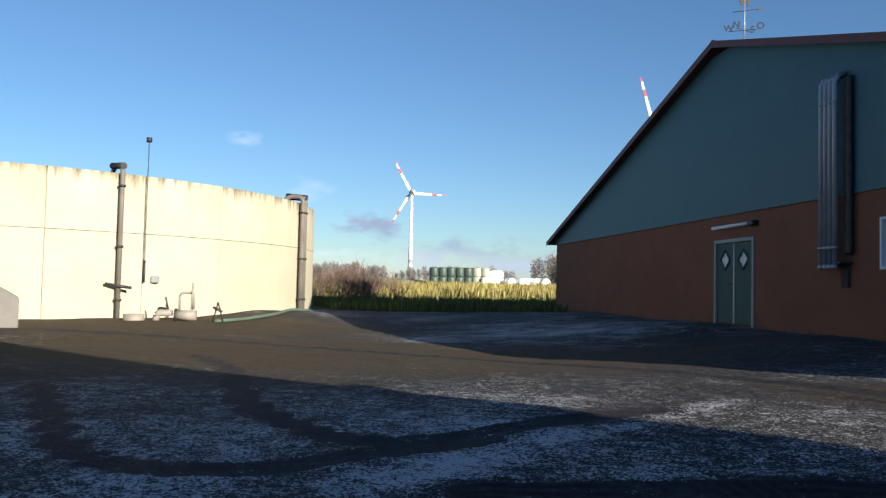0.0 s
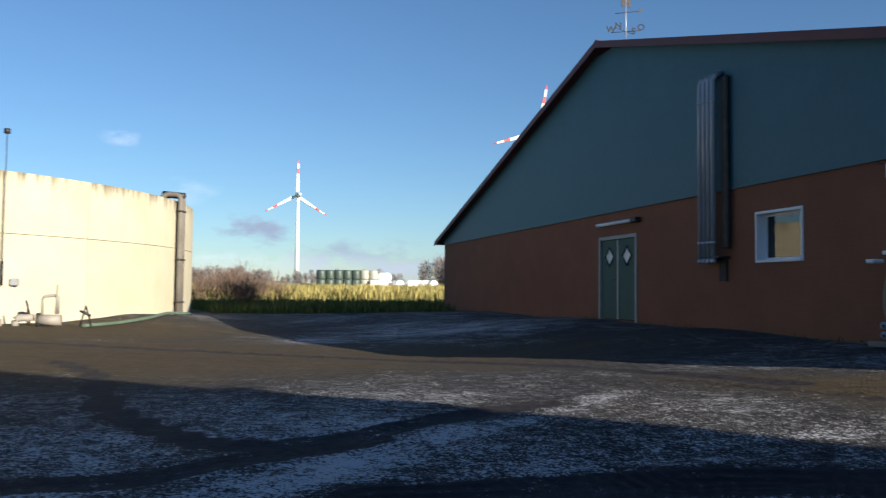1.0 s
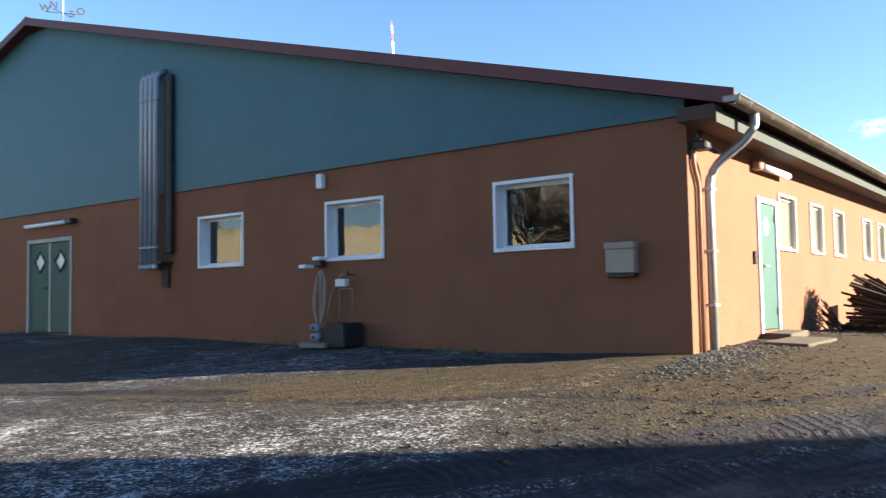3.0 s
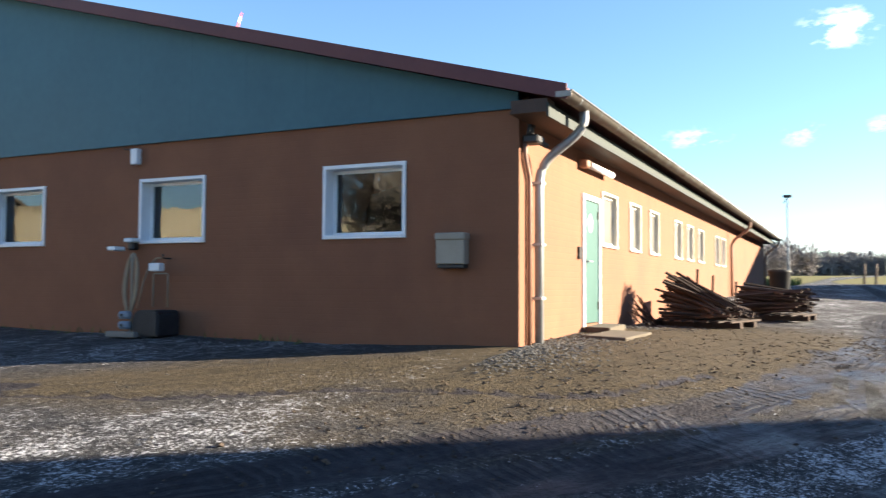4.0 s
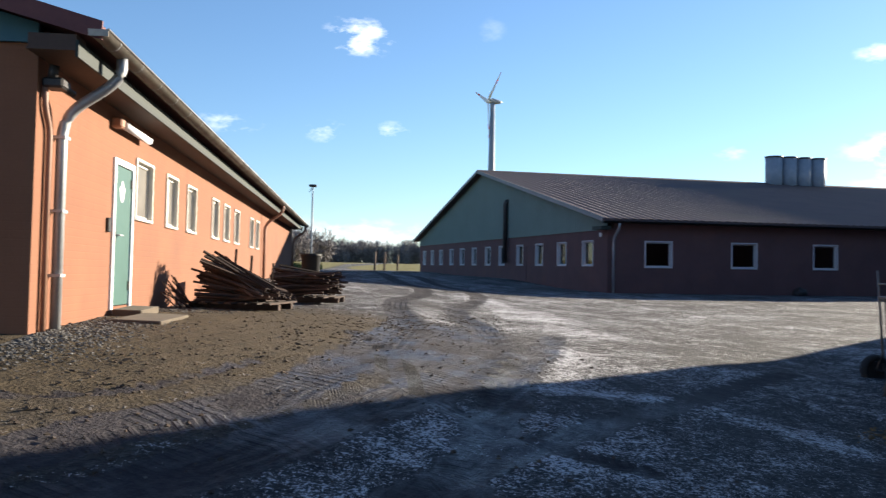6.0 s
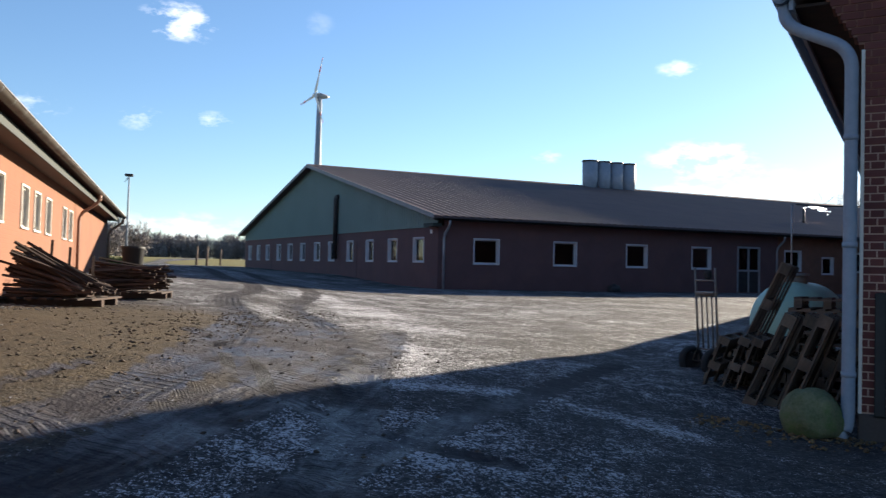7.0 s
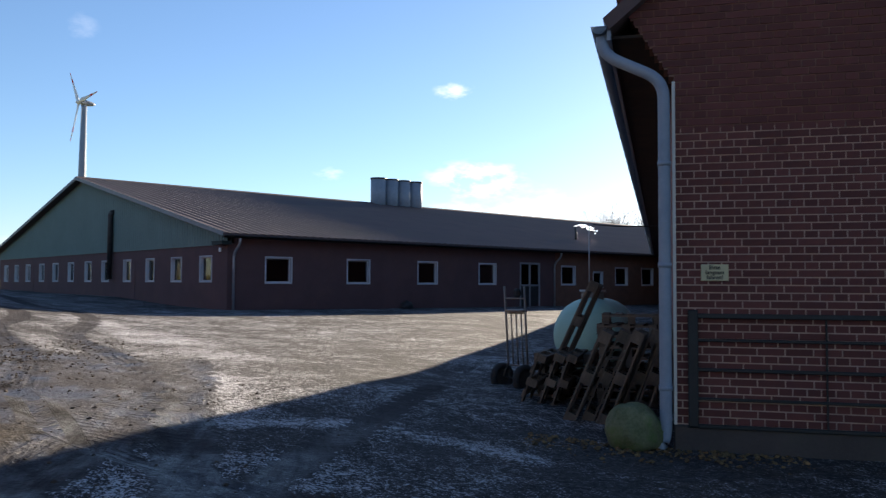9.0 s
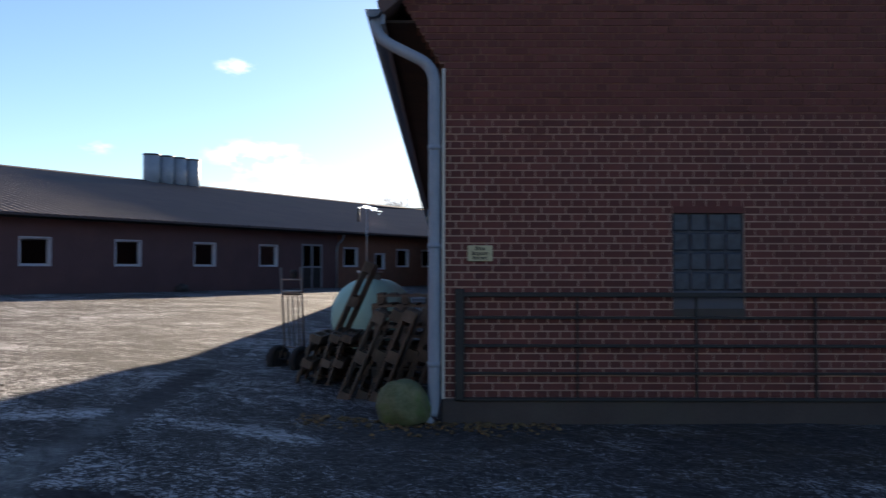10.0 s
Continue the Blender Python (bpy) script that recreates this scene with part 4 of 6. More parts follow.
# second barn
B_M = pose(25.15, -13.41, 0, 0.5, -0.7, -81.0)
B_SIDE = [1.76, 5.91, 10.08, 14.22, 20.80, 25.90, 28.66]
B_GABLE = [(1.36, 2.42), (4.26, 5.28), (7.20, 8.12), (10.02, 10.92), (13.0, 13.92), (15.54, 16.5), (18.4, 19.28), (21.1, 22.05), (23.8, 24.7), (26.7, 27.55), (29.3, 30.1), (31.8, 32.65)]
BRICK_FACING = surf("warm_brick_facing", (0.17, 0.075, 0.050), (0.23, 0.105, 0.07), 2.5, 0.85, 0.3, 40, stain=(0.13, 0.07, 0.05), stain_amount=0.5, courses=0.083)
FRAME_B = surf("greyed_window_paint", (0.44, 0.43, 0.45), (0.54, 0.53, 0.55), 1.5, 0.5, 0.05, 30)


def barn_b():
    barn = thing("barn", B_M, "wide brown barn with sage green gable and brown fibre-cement roof", "barn")
    length, width = 62.0, 33.81
    sh = [(a, a + 1.22, 1.2, 2.25) for a in B_SIDE] + [(17.35, 18.9, 0.02, 2.35), (23.72, 24.6, 1.05, 1.95)]
    gh = [(a, b, 1.24, 2.28) for a, b in B_GABLE]
    gd = [(8.62, 9.5), (25.2, 26.0)]
    gh = [h for h in gh if not any(a < h[1] and h[0] < b for a, b in gd)] + [(a, b, 0.1, 2.2) for a, b in gd]
    barn_shell(barn, length, width, 3.10, 6.90, 0.47, 0.47, 2.78, RENDER_B, CLAD_B, ROOF_B, VERGE_B, gh, sh, rib=0.25, rib_depth=0.035, roof_step=0.4)
    floor_slab(barn, length, width)
    for a in B_SIDE:
        window_unit(barn, "y", 0, a, a + 1.22, 1.2, 2.25, (FRAME_B, GLASS_DARK), 0.1, 0.05)
    window_unit(barn, "y", 0, 23.72, 24.6, 1.05, 1.95, (FRAME_B, GLASS_DARK), 0.1, 0.05)
    for h in gh:
        if h[2] > 1:
            window_unit(barn, "x", 0, *h, (FRAME_B, GLASS), 0.1, 0.045)
        else:
            part("gable_door", bx((0.02, h[0], h[2]), (0.07, h[1], h[3]), bevel=0.005), RENDER_B, barn)
    part("brick_facing", pierced("y", 20.25, length - 0.3, -1.6, 3.0, -0.006, -0.001, [h for h in sh if h[0] > 20]), BRICK_FACING, barn, "redder brick-faced stretch of wall")
    door = new("glazed_double_door")
    door.parent = barn
    door.matrix_basis = pose(0.6, 0, 0)
    bm = bmesh.new()
    for a, b, za, zb in ((16.7, 16.8, 0, 2.4), (18.25, 18.35, 0, 2.4), (16.8, 18.25, 2.3, 2.4), (17.48, 17.57, 0.0, 2.3), (16.8, 18.25, 1.1, 1.2)):
        box(bm, (a, -0.02, za), (b, 0.08, zb), bevel=0.006)
    part("door_frame", bm, surf("dull_door_paint", (0.20, 0.20, 0.21), (0.28, 0.28, 0.29), 2, 0.5), door)
    for a, b in ((16.8, 17.48), (17.57, 18.25)):
        part("pane", bx((a, 0.04, 1.2), (b, 0.046, 2.3)), GLASS_DARK, door)
        part("lower_panel", bx((a, 0.02, 0.04), (b, 0.06, 1.1)), STEEL_DARK, door)
    gutter(barn, -0.5, length + 0.4, -0.6, 3.06, STEEL_DARK, 0.09)
    downpipe(barn, 0.25, -0.58, 3.0, -0.1, -0.1, ZINC, 0.055)
    downpipe(barn, 20.1, -0.58, 3.0, -0.1, -0.1, ZINC, 0.05)
    pts = bend([(-0.2, 12.35, 1.35), (-0.2, 12.35, 4.75), (0.0, 12.35, 4.8)], 0.15)
    part("vent_pipe", tb(pts, 0.13, 12), STEEL_DARK, barn)
    part("wall_sensor", bx((-0.06, 0.5, 2.45), (0.0, 0.66, 2.62), bevel=0.01), WHITE, barn)
    part("soffit_vent", bx((-0.45, -0.4, 2.72), (-0.03, 0.5, 2.86)), FASCIA, barn)
    bm = bmesh.new()
    tube(bm, [(27.3, 4.2, 3.9), (27.3, 4.2, 5.05)], 0.08, 10)
    part("chimney_pipe", bm, STEEL_DARK, barn)
    for i in range(4):
        bm = bmesh.new()
        s = 20.55 + i * 1.15
        tube(bm, [(s, 16.9, 6.4), (s, 16.9, 8.8)], 0.55, 22)
        ob = part("flue", bm, ZINC_PAINT, barn)
        part("rim", tb([(s, 16.9, 8.75), (s, 16.9, 8.85)], 0.58, 22), STEEL_DARK, ob)
    return barn


barn_b()


def lumpy_bundle():
    bm = bmesh.new()
    bmesh.ops.create_icosphere(bm, subdivisions=3, radius=0.3)
    for v in bm.verts:
        n = v.co.normalized()
        v.co = n * 0.3 * (1 + 0.3 * noise.noise(n * 2.3))
        v.co = Vector((v.co.x * 1.1, v.co.y * 0.8, max(v.co.z * 0.8, -0.16)))
    for f in bm.faces:
        f.smooth = True
    return bm



bundle = part("cloth_bundle", lumpy_bundle(), STEEL_DARK, m=B_M @ pose(9.1, -0.35, 0.14))
tagged(bundle, "small dark bundle lying at the foot of the barn wall", "bundle")

# ---- brick house ----
C_M = Matrix(((-0.7416, 0.6709, 0, -1.67), (-0.6709, -0.7416, 0, -9.24), (0, 0, 1, -0.84), (0, 0, 0, 1)))
C_WIDTH, C_LENGTH, C_TOP = 10.0, 60.0, 3.86
COURSE, STRETCH = 0.0786, 0.2625
HOUSE_HOLE = (2.46, 3.23, 1.20, 2.25)


def brick_house():
    """Local x along the gable wall, y into the house, z from the ground."""
    house = thing("brick_house", C_M, "old red-brown brick house with bonded gable wall and deep eaves", "house")
    th, eave, hip = 0.3, 4.36, 6.7
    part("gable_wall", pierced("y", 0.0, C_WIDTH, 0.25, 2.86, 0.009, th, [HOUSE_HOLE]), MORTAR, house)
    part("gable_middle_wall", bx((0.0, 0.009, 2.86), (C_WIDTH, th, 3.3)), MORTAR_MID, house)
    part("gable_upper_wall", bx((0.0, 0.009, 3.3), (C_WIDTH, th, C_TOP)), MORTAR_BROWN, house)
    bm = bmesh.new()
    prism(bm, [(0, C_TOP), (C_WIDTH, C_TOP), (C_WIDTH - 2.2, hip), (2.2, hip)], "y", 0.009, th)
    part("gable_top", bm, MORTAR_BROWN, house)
    part("plinth", bx((-0.02, -0.03, -0.8), (C_WIDTH, th, 0.25), bevel=0.012), PLINTH, house)
    side = surf("side_brick", (0.16, 0.06, 0.045), (0.26, 0.10, 0.075), 6, 0.85, 0.4, 40)
    part("side_wall", bx((0, th, -0.8), (th, C_LENGTH, eave)), side, house)
    part("side_wall", bx((C_WIDTH - th, th, -0.8), (C_WIDTH, C_LENGTH, eave)), side, house)
    part("end_wall", bx((0, C_LENGTH, -0.8), (C_WIDTH, C_LENGTH + th, hip)), side, house)
    oh = 0.66
    for s in (0, 1):
        bm = bmesh.new()
        pts = [(-oh, eave), (2.25, hip + 0.12), (C_WIDTH / 2, hip + 0.5), (C_WIDTH / 2, hip + 0.62), (2.2, hip + 0.26), (-oh - 0.06, eave + 0.13)]
        pts = pts if s == 0 else [(C_WIDTH - x, z) for x, z in pts]
        prism(bm, pts, "y", -0.14, C_LENGTH + 0.4)
        part("roof_slope", bm, ROOF_B, house)
    part("soffit", bx((-oh + 0.02, 0.03, eave - 0.05), (0.0, C_LENGTH, eave - 0.02)), WOOD_DARK, house)
    part("fascia_board", bx((-oh - 0.02, -0.1, eave - 0.1), (-oh + 0.02, C_LENGTH, eave + 0.06)), ZINC_PAINT, house)
    # gutter and downpipe
    gutter_y0 = -0.16
    bm = bmesh.new()
    seg, r = 10, 0.085
    rings = [[bm.verts.new((-oh - 0.1 + r * math.cos(t), y, eave + 0.04 + r * math.sin(t))) for t in (math.pi + math.pi * k / seg for k in range(seg + 1))] for y in (gutter_y0, C_LENGTH)]
    for k in range(seg):
        bm.faces.new((rings[0][k], rings[0][k + 1], rings[1][k + 1], rings[1][k])).smooth = True
    bm.faces.new(rings[0])
    bmesh.ops.solidify(bm, geom=bm.faces[:], thickness=0.005)
    part("gutter", bm, ZINC_PAINT, house)
    pts = bend([(-oh - 0.08, -0.02, eave), (-oh - 0.06, -0.04, eave - 0.24), (-0.10, -0.09, eave - 0.56), (-0.10, -0.09, 0.10), (-0.2, -0.12, 0.0)], 0.2, 7)
    pipe = part("downpipe", tb(pts, 0.062, 16), ZINC_PAINT, house)
    for z in (0.6, 1.85, 2.9):
        part("pipe_collar", tb([(-0.10, -0.09, z), (-0.10, -0.09, z + 0.05)], 0.07, 16), ZINC_PAINT, pipe)
    part("corner_strip", bx((-0.02, -0.015, 0.25), (0.012, 0.0, 3.8)), TRIM, house)
    # glass block window
    win = new("glass_block_window")
    win.parent = house
    x0, x1, z0, z1 = HOUSE_HOLE
    glassy = surf("glass_block", (0.020, 0.027, 0.040), (0.055, 0.068, 0.090), 9, 0.28, 0.6, 24, spec=0.25)
    part("joint_bed", bx((x0, 0.05, z0 + 0.2), (x1, 0.11, z1)), surf("grey_joint", (0.06, 0.063, 0.072), (0.09, 0.093, 0.105), 8, 0.8), win)
    part("sill_panel", bx((x0, 0.03, z0), (x1, 0.11, z0 + 0.2), bevel=0.01), surf("dark_blue_panel", (0.05, 0.055, 0.075), (0.07, 0.075, 0.10), 3, 0.5), win)
    w = (x1 - x0) / 4
    h = (z1 - z0 - 0.2) / 4
    for i in range(4):
        for j in range(4):
            part("glass_block", bx((x0 + i * w + 0.006, 0.03, z0 + 0.2 + j * h + 0.006), (x0 + (i + 1) * w - 0.006, 0.06, z0 + 0.2 + (j + 1) * h - 0.006), bevel=0.018), glassy, win)
    part("window_head", bx((x0, -0.004, z1 - 0.012), (x1, 0.05, z1 + 0.06)), BRICK, win)
    part("window_sill", bx((x0, -0.006, z0 - 0.07), (x1, 0.05, z0 + 0.012)), PLINTH, win)
    # rails before the lower wall
    rail = surf("black_rail_paint", (0.008, 0.009, 0.010), (0.018, 0.020, 0.021), 5, 0.55, 0.15, 30)
    for z, h in ((1.335, 0.05), (1.10, 0.03), (0.80, 0.035), (0.51, 0.03)):
        part("wall_rail", bx((0.12, -0.07, z), (9.8, -0.04, z + h), bevel=0.006), rail, house)
    for i in range(7):
        x = 1.42 + i * 1.27
        part("rail_stud", bx((x, -0.04, 0.25), (x + 0.016, -0.012, 1.34)), rail, house)
    part("rail_post", bx((0.12, -0.08, 0.24), (0.22, -0.02, 1.42), bevel=0.01), rail, house)
    part("rail_post", bx((9.6, -0.08, 0.24), (9.7, -0.02, 1.42), bevel=0.01), rail, house)
    part("threshold_rail", bx((0.12, -0.06, 0.23), (9.8, -0.032, 0.27), bevel=0.006), rail, house)
    # sloping corbel under the eave
    for i in range(13):
        z = 3.78 + i * COURSE
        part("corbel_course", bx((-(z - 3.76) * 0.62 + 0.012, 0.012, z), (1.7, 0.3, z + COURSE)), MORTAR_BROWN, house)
    return house


HOUSE = brick_house()

sign = thing("yard_sign", C_M @ pose(0.39, 0, 1.80), "small cream enamel sign with black lettering on a brick wall", "sign")
part("plate", bx((-0.135, -0.022, -0.085), (0.135, -0.004, 0.085), bevel=0.006), surf("cream_enamel", (0.40, 0.36, 0.23), (0.48, 0.42, 0.25), 4, 0.6, 0.05), sign)
INK = surf("black_ink", (0.01, 0.01, 0.01), (0.02, 0.02, 0.02), 5, 0.6, 0)


def lettering(text, size, parent, m, mat, name="lettering"):
    cu = bpy.data.curves.new(name, "FONT")
    cu.body, cu.size, cu.align_x, cu.align_y, cu.extrude = text, size, "CENTER", "CENTER", 0.0015
    cu.offset = size * 0.022
    ob = new(name, cu)
    dg = bpy.context.evaluated_depsgraph_get()
    me = bpy.data.meshes.new_from_object(ob.evaluated_get(dg))
    bpy.data.objects.remove(ob)
    me.materials.clear()
    me.materials.append(mat)
    o = new(name, me)
    o.parent = parent
    o.matrix_basis = m
    return o


for i, word in enumerate(("Bitte", "langsam", "fahren!")):
    lettering(word, 0.058, sign, pose(0, -0.0235, 0.052 - i * 0.05, 90, 0, 0), INK)

# ---- loose things by the brick house ----
def lumpy(r, seed, squash=(1, 1, 1), detail=3, amp=0.18):
    bm = bmesh.new()
    bmesh.ops.create_icosphere(bm, subdivisions=detail, radius=r)
    for v in bm.verts:
        n = v.co.normalized()
        v.co = n * r * (1 + amp * noise.noise(n * 1.6 + Vector((seed, 0, 0))) + amp * 0.35 * noise.noise(n * 5 + Vector((0, seed, 0))))
        v.co = Vector((v.co.x * squash[0], v.co.y * squash[1], v.co.z * squash[2]))
        v.co.z = max(v.co.z, -r * 0.62 * squash[2])
    for f in bm.faces:
        f.smooth = True
    return bm


BOULDER = surf("mossy_boulder", (0.07, 0.085, 0.035), (0.17, 0.165, 0.095), 5, 0.9, 0.6, 40, stain=(0.05, 0.115, 0.018), stain_scale=2.0, stain_amount=1.0, bump_dist=0.02)
rock = part("boulder", lumpy(0.31, 5, (1.0, 0.92, 0.9), 4, 0.14), BOULDER, m=C_M @ pose(-0.42, -0.12, 0.19, 0, 0, 75))
tagged(rock, "round mossy field boulder beside the downpipe of the brick house", "boulder")


def pallet(m, label, group="stacked pallets"):
    """Pallet lying flat: x along the boards (1.2), y across (0.8), z up."""
    p = thing("wooden_pallet", m, label, "pallet", group)
    for i in range(5):
        y = -0.4 + i * 0.175
        part("deck_board", bx((-0.6, y, 0.122), (0.6, y + 0.1, 0.144)), WOOD_GREY, p)
    for i in range(3):
        x = -0.6 + i * 0.528
        part("cross_board", bx((x, -0.4, 0.1), (x + 0.145, 0.4, 0.122)), WOOD_GREY, p)
    for i in range(3):
        y = -0.4 + i * 0.35
        part("bottom_board", bx((-0.6, y, 0.0), (0.6, y + 0.1, 0.022)), WOOD_GREY, p)
        for j in range(3):
            x = -0.6 + j * 0.528
            part("block", bx((x, y, 0.022), (x + 0.145, y + 0.1, 0.1)), WOOD_GREY, p)
    return p


def leaning(lx, ly, lean, z=0.0, turn=0.0):
    """A pallet stood on its short side, its faces turned along the wall, leaning towards it."""
    return C_M @ pose(lx, ly, z, 0, 0, turn) @ pose(0, 0, 0, 0, lean, 0) @ pose(0, 0, 0.6, 0, -90, 0) @ pose(0, 0, 0)


first = pallet(leaning(-1.17, 1.5, 23), "weathered wooden pallet leaning among others beside a brick house")
for lx, ly, lean, tw in ((-0.97, 1.62, 23, 2), (-0.76, 1.5, 22, -2), (-0.56, 1.7, 21, 2), (-0.37, 1.6, 20, 0)):
    copy_thing(first, leaning(lx, ly, lean, 0, tw))
for lx, ly, lean, tw in ((-1.86, 2.75, 20, -3), (-1.66, 2.8, 20, 1), (-1.47, 2.75, 19, 0)):
    copy_thing(first, C_M @ pose(lx, ly, 0, 0, 0, tw) @ pose(0, 0, 0, 0, lean, 0) @ pose(0, 0, 0.4, 90, 0, -90))
for i in range(9):
    copy_thing(first, C_M @ pose(-0.62 + 0.03 * (i % 3), 3.35, 0.01 + i * 0.146, 0, 0, 90 + (-1) ** i * 2))
for i in range(5):
    copy_thing(first, C_M @ pose(-1.5 + 0.02 * (i % 2), 3.6, 0.01 + i * 0.146, 0, 0, 90 - (-1) ** i * 2))
copy_thing(first, C_M @ pose(-1.42, 3.2, 0.72, 0, 0, 0) @ pose(0, 0, 0, 0, 24, 0) @ pose(0, 0, 0.5, 0, -90, 0))

bowser = thing("water_bowser", C_M @ pose(-1.3, 6.2, -0.1, 0, 0, 82), "pale mint green water tank on a low frame", "tank")
bm = bmesh.new()
prof = [(-1.0, 0.0), (-0.96, 0.26), (-0.86, 0.45), (-0.68, 0.58), (-0.4, 0.66), (0.6, 0.66), (0.86, 0.58), (1.0, 0.42), (1.08, 0.2), (1.1, 0.0)]
rings = []
for x, r in prof:
    rings.append([bm.verts.new((x, r * math.cos(2 * math.pi * k / 28), 0.98 + r * math.sin(2 * math.pi * k / 28))) for k in range(28)])
for p, q in zip(rings, rings[1:]):
    for k in range(28):
        bm.faces.new((p[k], p[(k + 1) % 28], q[(k + 1) % 28], q[k])).smooth = True
bmesh.ops.remove_doubles(bm, verts=bm.verts, dist=0.0005)
bmesh.ops.recalc_face_normals(bm, faces=bm.faces)
part("tank_shell", bm, MINT, bowser)
part("filler_neck", tb([(-0.2, 0, 1.58), (-0.2, 0, 1.74)], 0.2, 18), CONCRETE, bowser)
part("filler_lid", tb([(-0.2, 0, 1.74), (-0.2, 0, 1.78)], 0.23, 18), ZINC, bowser)
part("lid_clamp", tb(bend([(-0.4, 0, 1.7), (-0.4, 0, 1.84), (0.0, 0, 1.84), (0.0, 0, 1.7)], 0.05), 0.015, 8), STEEL_DARK, bowser)
for x in (-0.55, 0.7):
    part("saddle", bx((x - 0.05, -0.45, 0.0), (x + 0.05, 0.45, 0.52), bevel=0.01), STEEL_DARK, bowser)
for y in (-0.4, 0.36):
    part("frame_rail", bx((-0.9, y, 0.3), (1.0, y + 0.06, 0.38), bevel=0.008), STEEL_DARK, bowser)
part("aerial_rod", tb([(-0.02, 0.1, 1.6), (-0.02, 0.1, 2.95)], 0.012, 6), ZINC, bowser)

line = part("overhead_cable", tb([(-1.34, 6.2, 2.86), (-0.9, 6.3, 2.83), (-0.4, 6.4, 2.83), (0.02, 6.5, 2.86)], 0.012, 6), STEEL_DARK, m=C_M)
tagged(line, "thin dark cable from an aerial rod to the brick house", "cable")
truck = thing("sack_truck", C_M @ pose(-2.40, 4.6, 0, 0, 0, -38) @ pose(0, 0, 0, 4, 0, 0), "tall galvanised sack truck with black rubber wheels", "hand truck")
GALV = surf("worn_galvanised_tube", (0.16, 0.135, 0.12), (0.26, 0.225, 0.20), 6, 0.5, 0.1, 40, metal=0.5, stain=(0.16, 0.09, 0.05), stain_scale=4)
for x in (-0.23, 0.23):
    part("upright", tb([(x, 0, 0.2), (x * 1.04, 0, 1.72)], 0.018, 8), GALV, truck)
for x in (-0.12, 0.0, 0.12):
    part("bar", tb([(x, 0.01, 0.42), (x, 0.01, 1.28)], 0.013, 8), GALV, truck)
for z in (0.42, 1.28, 1.52):
    part("cross_bar", tb([(-0.23, 0, z), (0.23, 0, z)], 0.014, 8), GALV, truck)
part("upper_tray", bx((-0.2, -0.06, 1.3), (0.24, 0.05, 1.34), bevel=0.008), GALV, truck)
part("grip_block", bx((0.0, -0.05, 1.54), (0.13, 0.05, 1.68), bevel=0.03), BLACK, truck)
part("nose_plate", bx((-0.22, -0.30, 0.03), (0.22, 0.0, 0.045)), GALV, truck)
part("axle", tb([(-0.29, -0.12, 0.235), (0.29, -0.12, 0.235)], 0.014, 8), STEEL_DARK, truck)
for x in (-0.27, 0.27):
    wheel_ob = new("wheel")
    wheel_ob.parent = truck
    bm = bmesh.new()
    rings = []
    for k in range(24):
        t = 2 * math.pi * k / 24
        c = Vector((x, -0.12 + 0.18 * math.cos(t), 0.235 + 0.18 * math.sin(t)))
        d = Vector((0, math.cos(t), math.sin(t)))
        rings.append([bm.verts.new(c + (d * math.cos(a) + Vector((1, 0, 0)) * math.sin(a) * 1.15) * 0.055) for a in (2 * math.pi * j / 10 for j in range(10))])
    for p, q in zip(rings, rings[1:] + rings[:1]):
        for j in range(10):
            bm.faces.new((p[j], q[j], q[(j + 1) % 10], p[(j + 1) % 10])).smooth = True
    bmesh.ops.recalc_face_normals(bm, faces=bm.faces)
    part("tyre", bm, BLACK, wheel_ob)
    part("rim", tb([(x - 0.03, -0.12, 0.235), (x + 0.03, -0.12, 0.235)], 0.125, 16), STEEL_DARK, wheel_ob)
for x in (-0.2, 0.2):
    part("axle_stay", tb([(x, 0, 0.55), (x * 1.2, -0.12, 0.235)], 0.012, 6), GALV, truck)

# ---- things at the orange barn ----
box_m = surf("beige_mailbox_paint", (0.25, 0.22, 0.18), (0.31, 0.28, 0.235), 3, 0.4, 0.05)
mail = thing("mailbox", pose(0, 0.83, 1.16), "beige metal mailbox on an orange-brown wall", "mailbox")
part("body", bx((-0.15, -0.19, -0.19), (-0.0, 0.19, 0.12), bevel=0.012), box_m, mail)
part("lid", bx((-0.17, -0.2, 0.1), (-0.0, 0.2, 0.19), bevel=0.015), box_m, mail)
part("newspaper_tube", bx((-0.13, -0.18, -0.24), (-0.0, 0.18, -0.19), bevel=0.01), STEEL_DARK, mail)

sensor = thing("alarm_box", pose(0, 6.11, 2.62), "small white alarm box high on the barn wall", "alarm box")
part("body", bx((-0.1, -0.07, -0.12), (0, 0.07, 0.12), bevel=0.012), WHITE, sensor)
part("cable", tb(bend([(-0.02, 0.04, 0.1), (-0.02, 0.3, 0.14), (-0.02, 0.3, 0.25)], 0.04), 0.008, 6), STEEL_DARK, sensor)
cctv = thing("twin_spotlight", pose(0, 6.1, 1.3), "pair of small white lamp heads on a wall bracket", "wall lamp")
part("bracket", bx((-0.12, -0.05, -0.08), (0, 0.08, 0.08), bevel=0.02), STEEL_DARK, cctv)
part("lamp_head", bx((-0.22, -0.12, 0.03), (-0.05, 0.05, 0.09), bevel=0.012), WHITE, cctv)
part("lamp_head", bx((-0.40, 0.02, -0.1), (-0.2, 0.18, -0.04), bevel=0.012), WHITE, cctv)

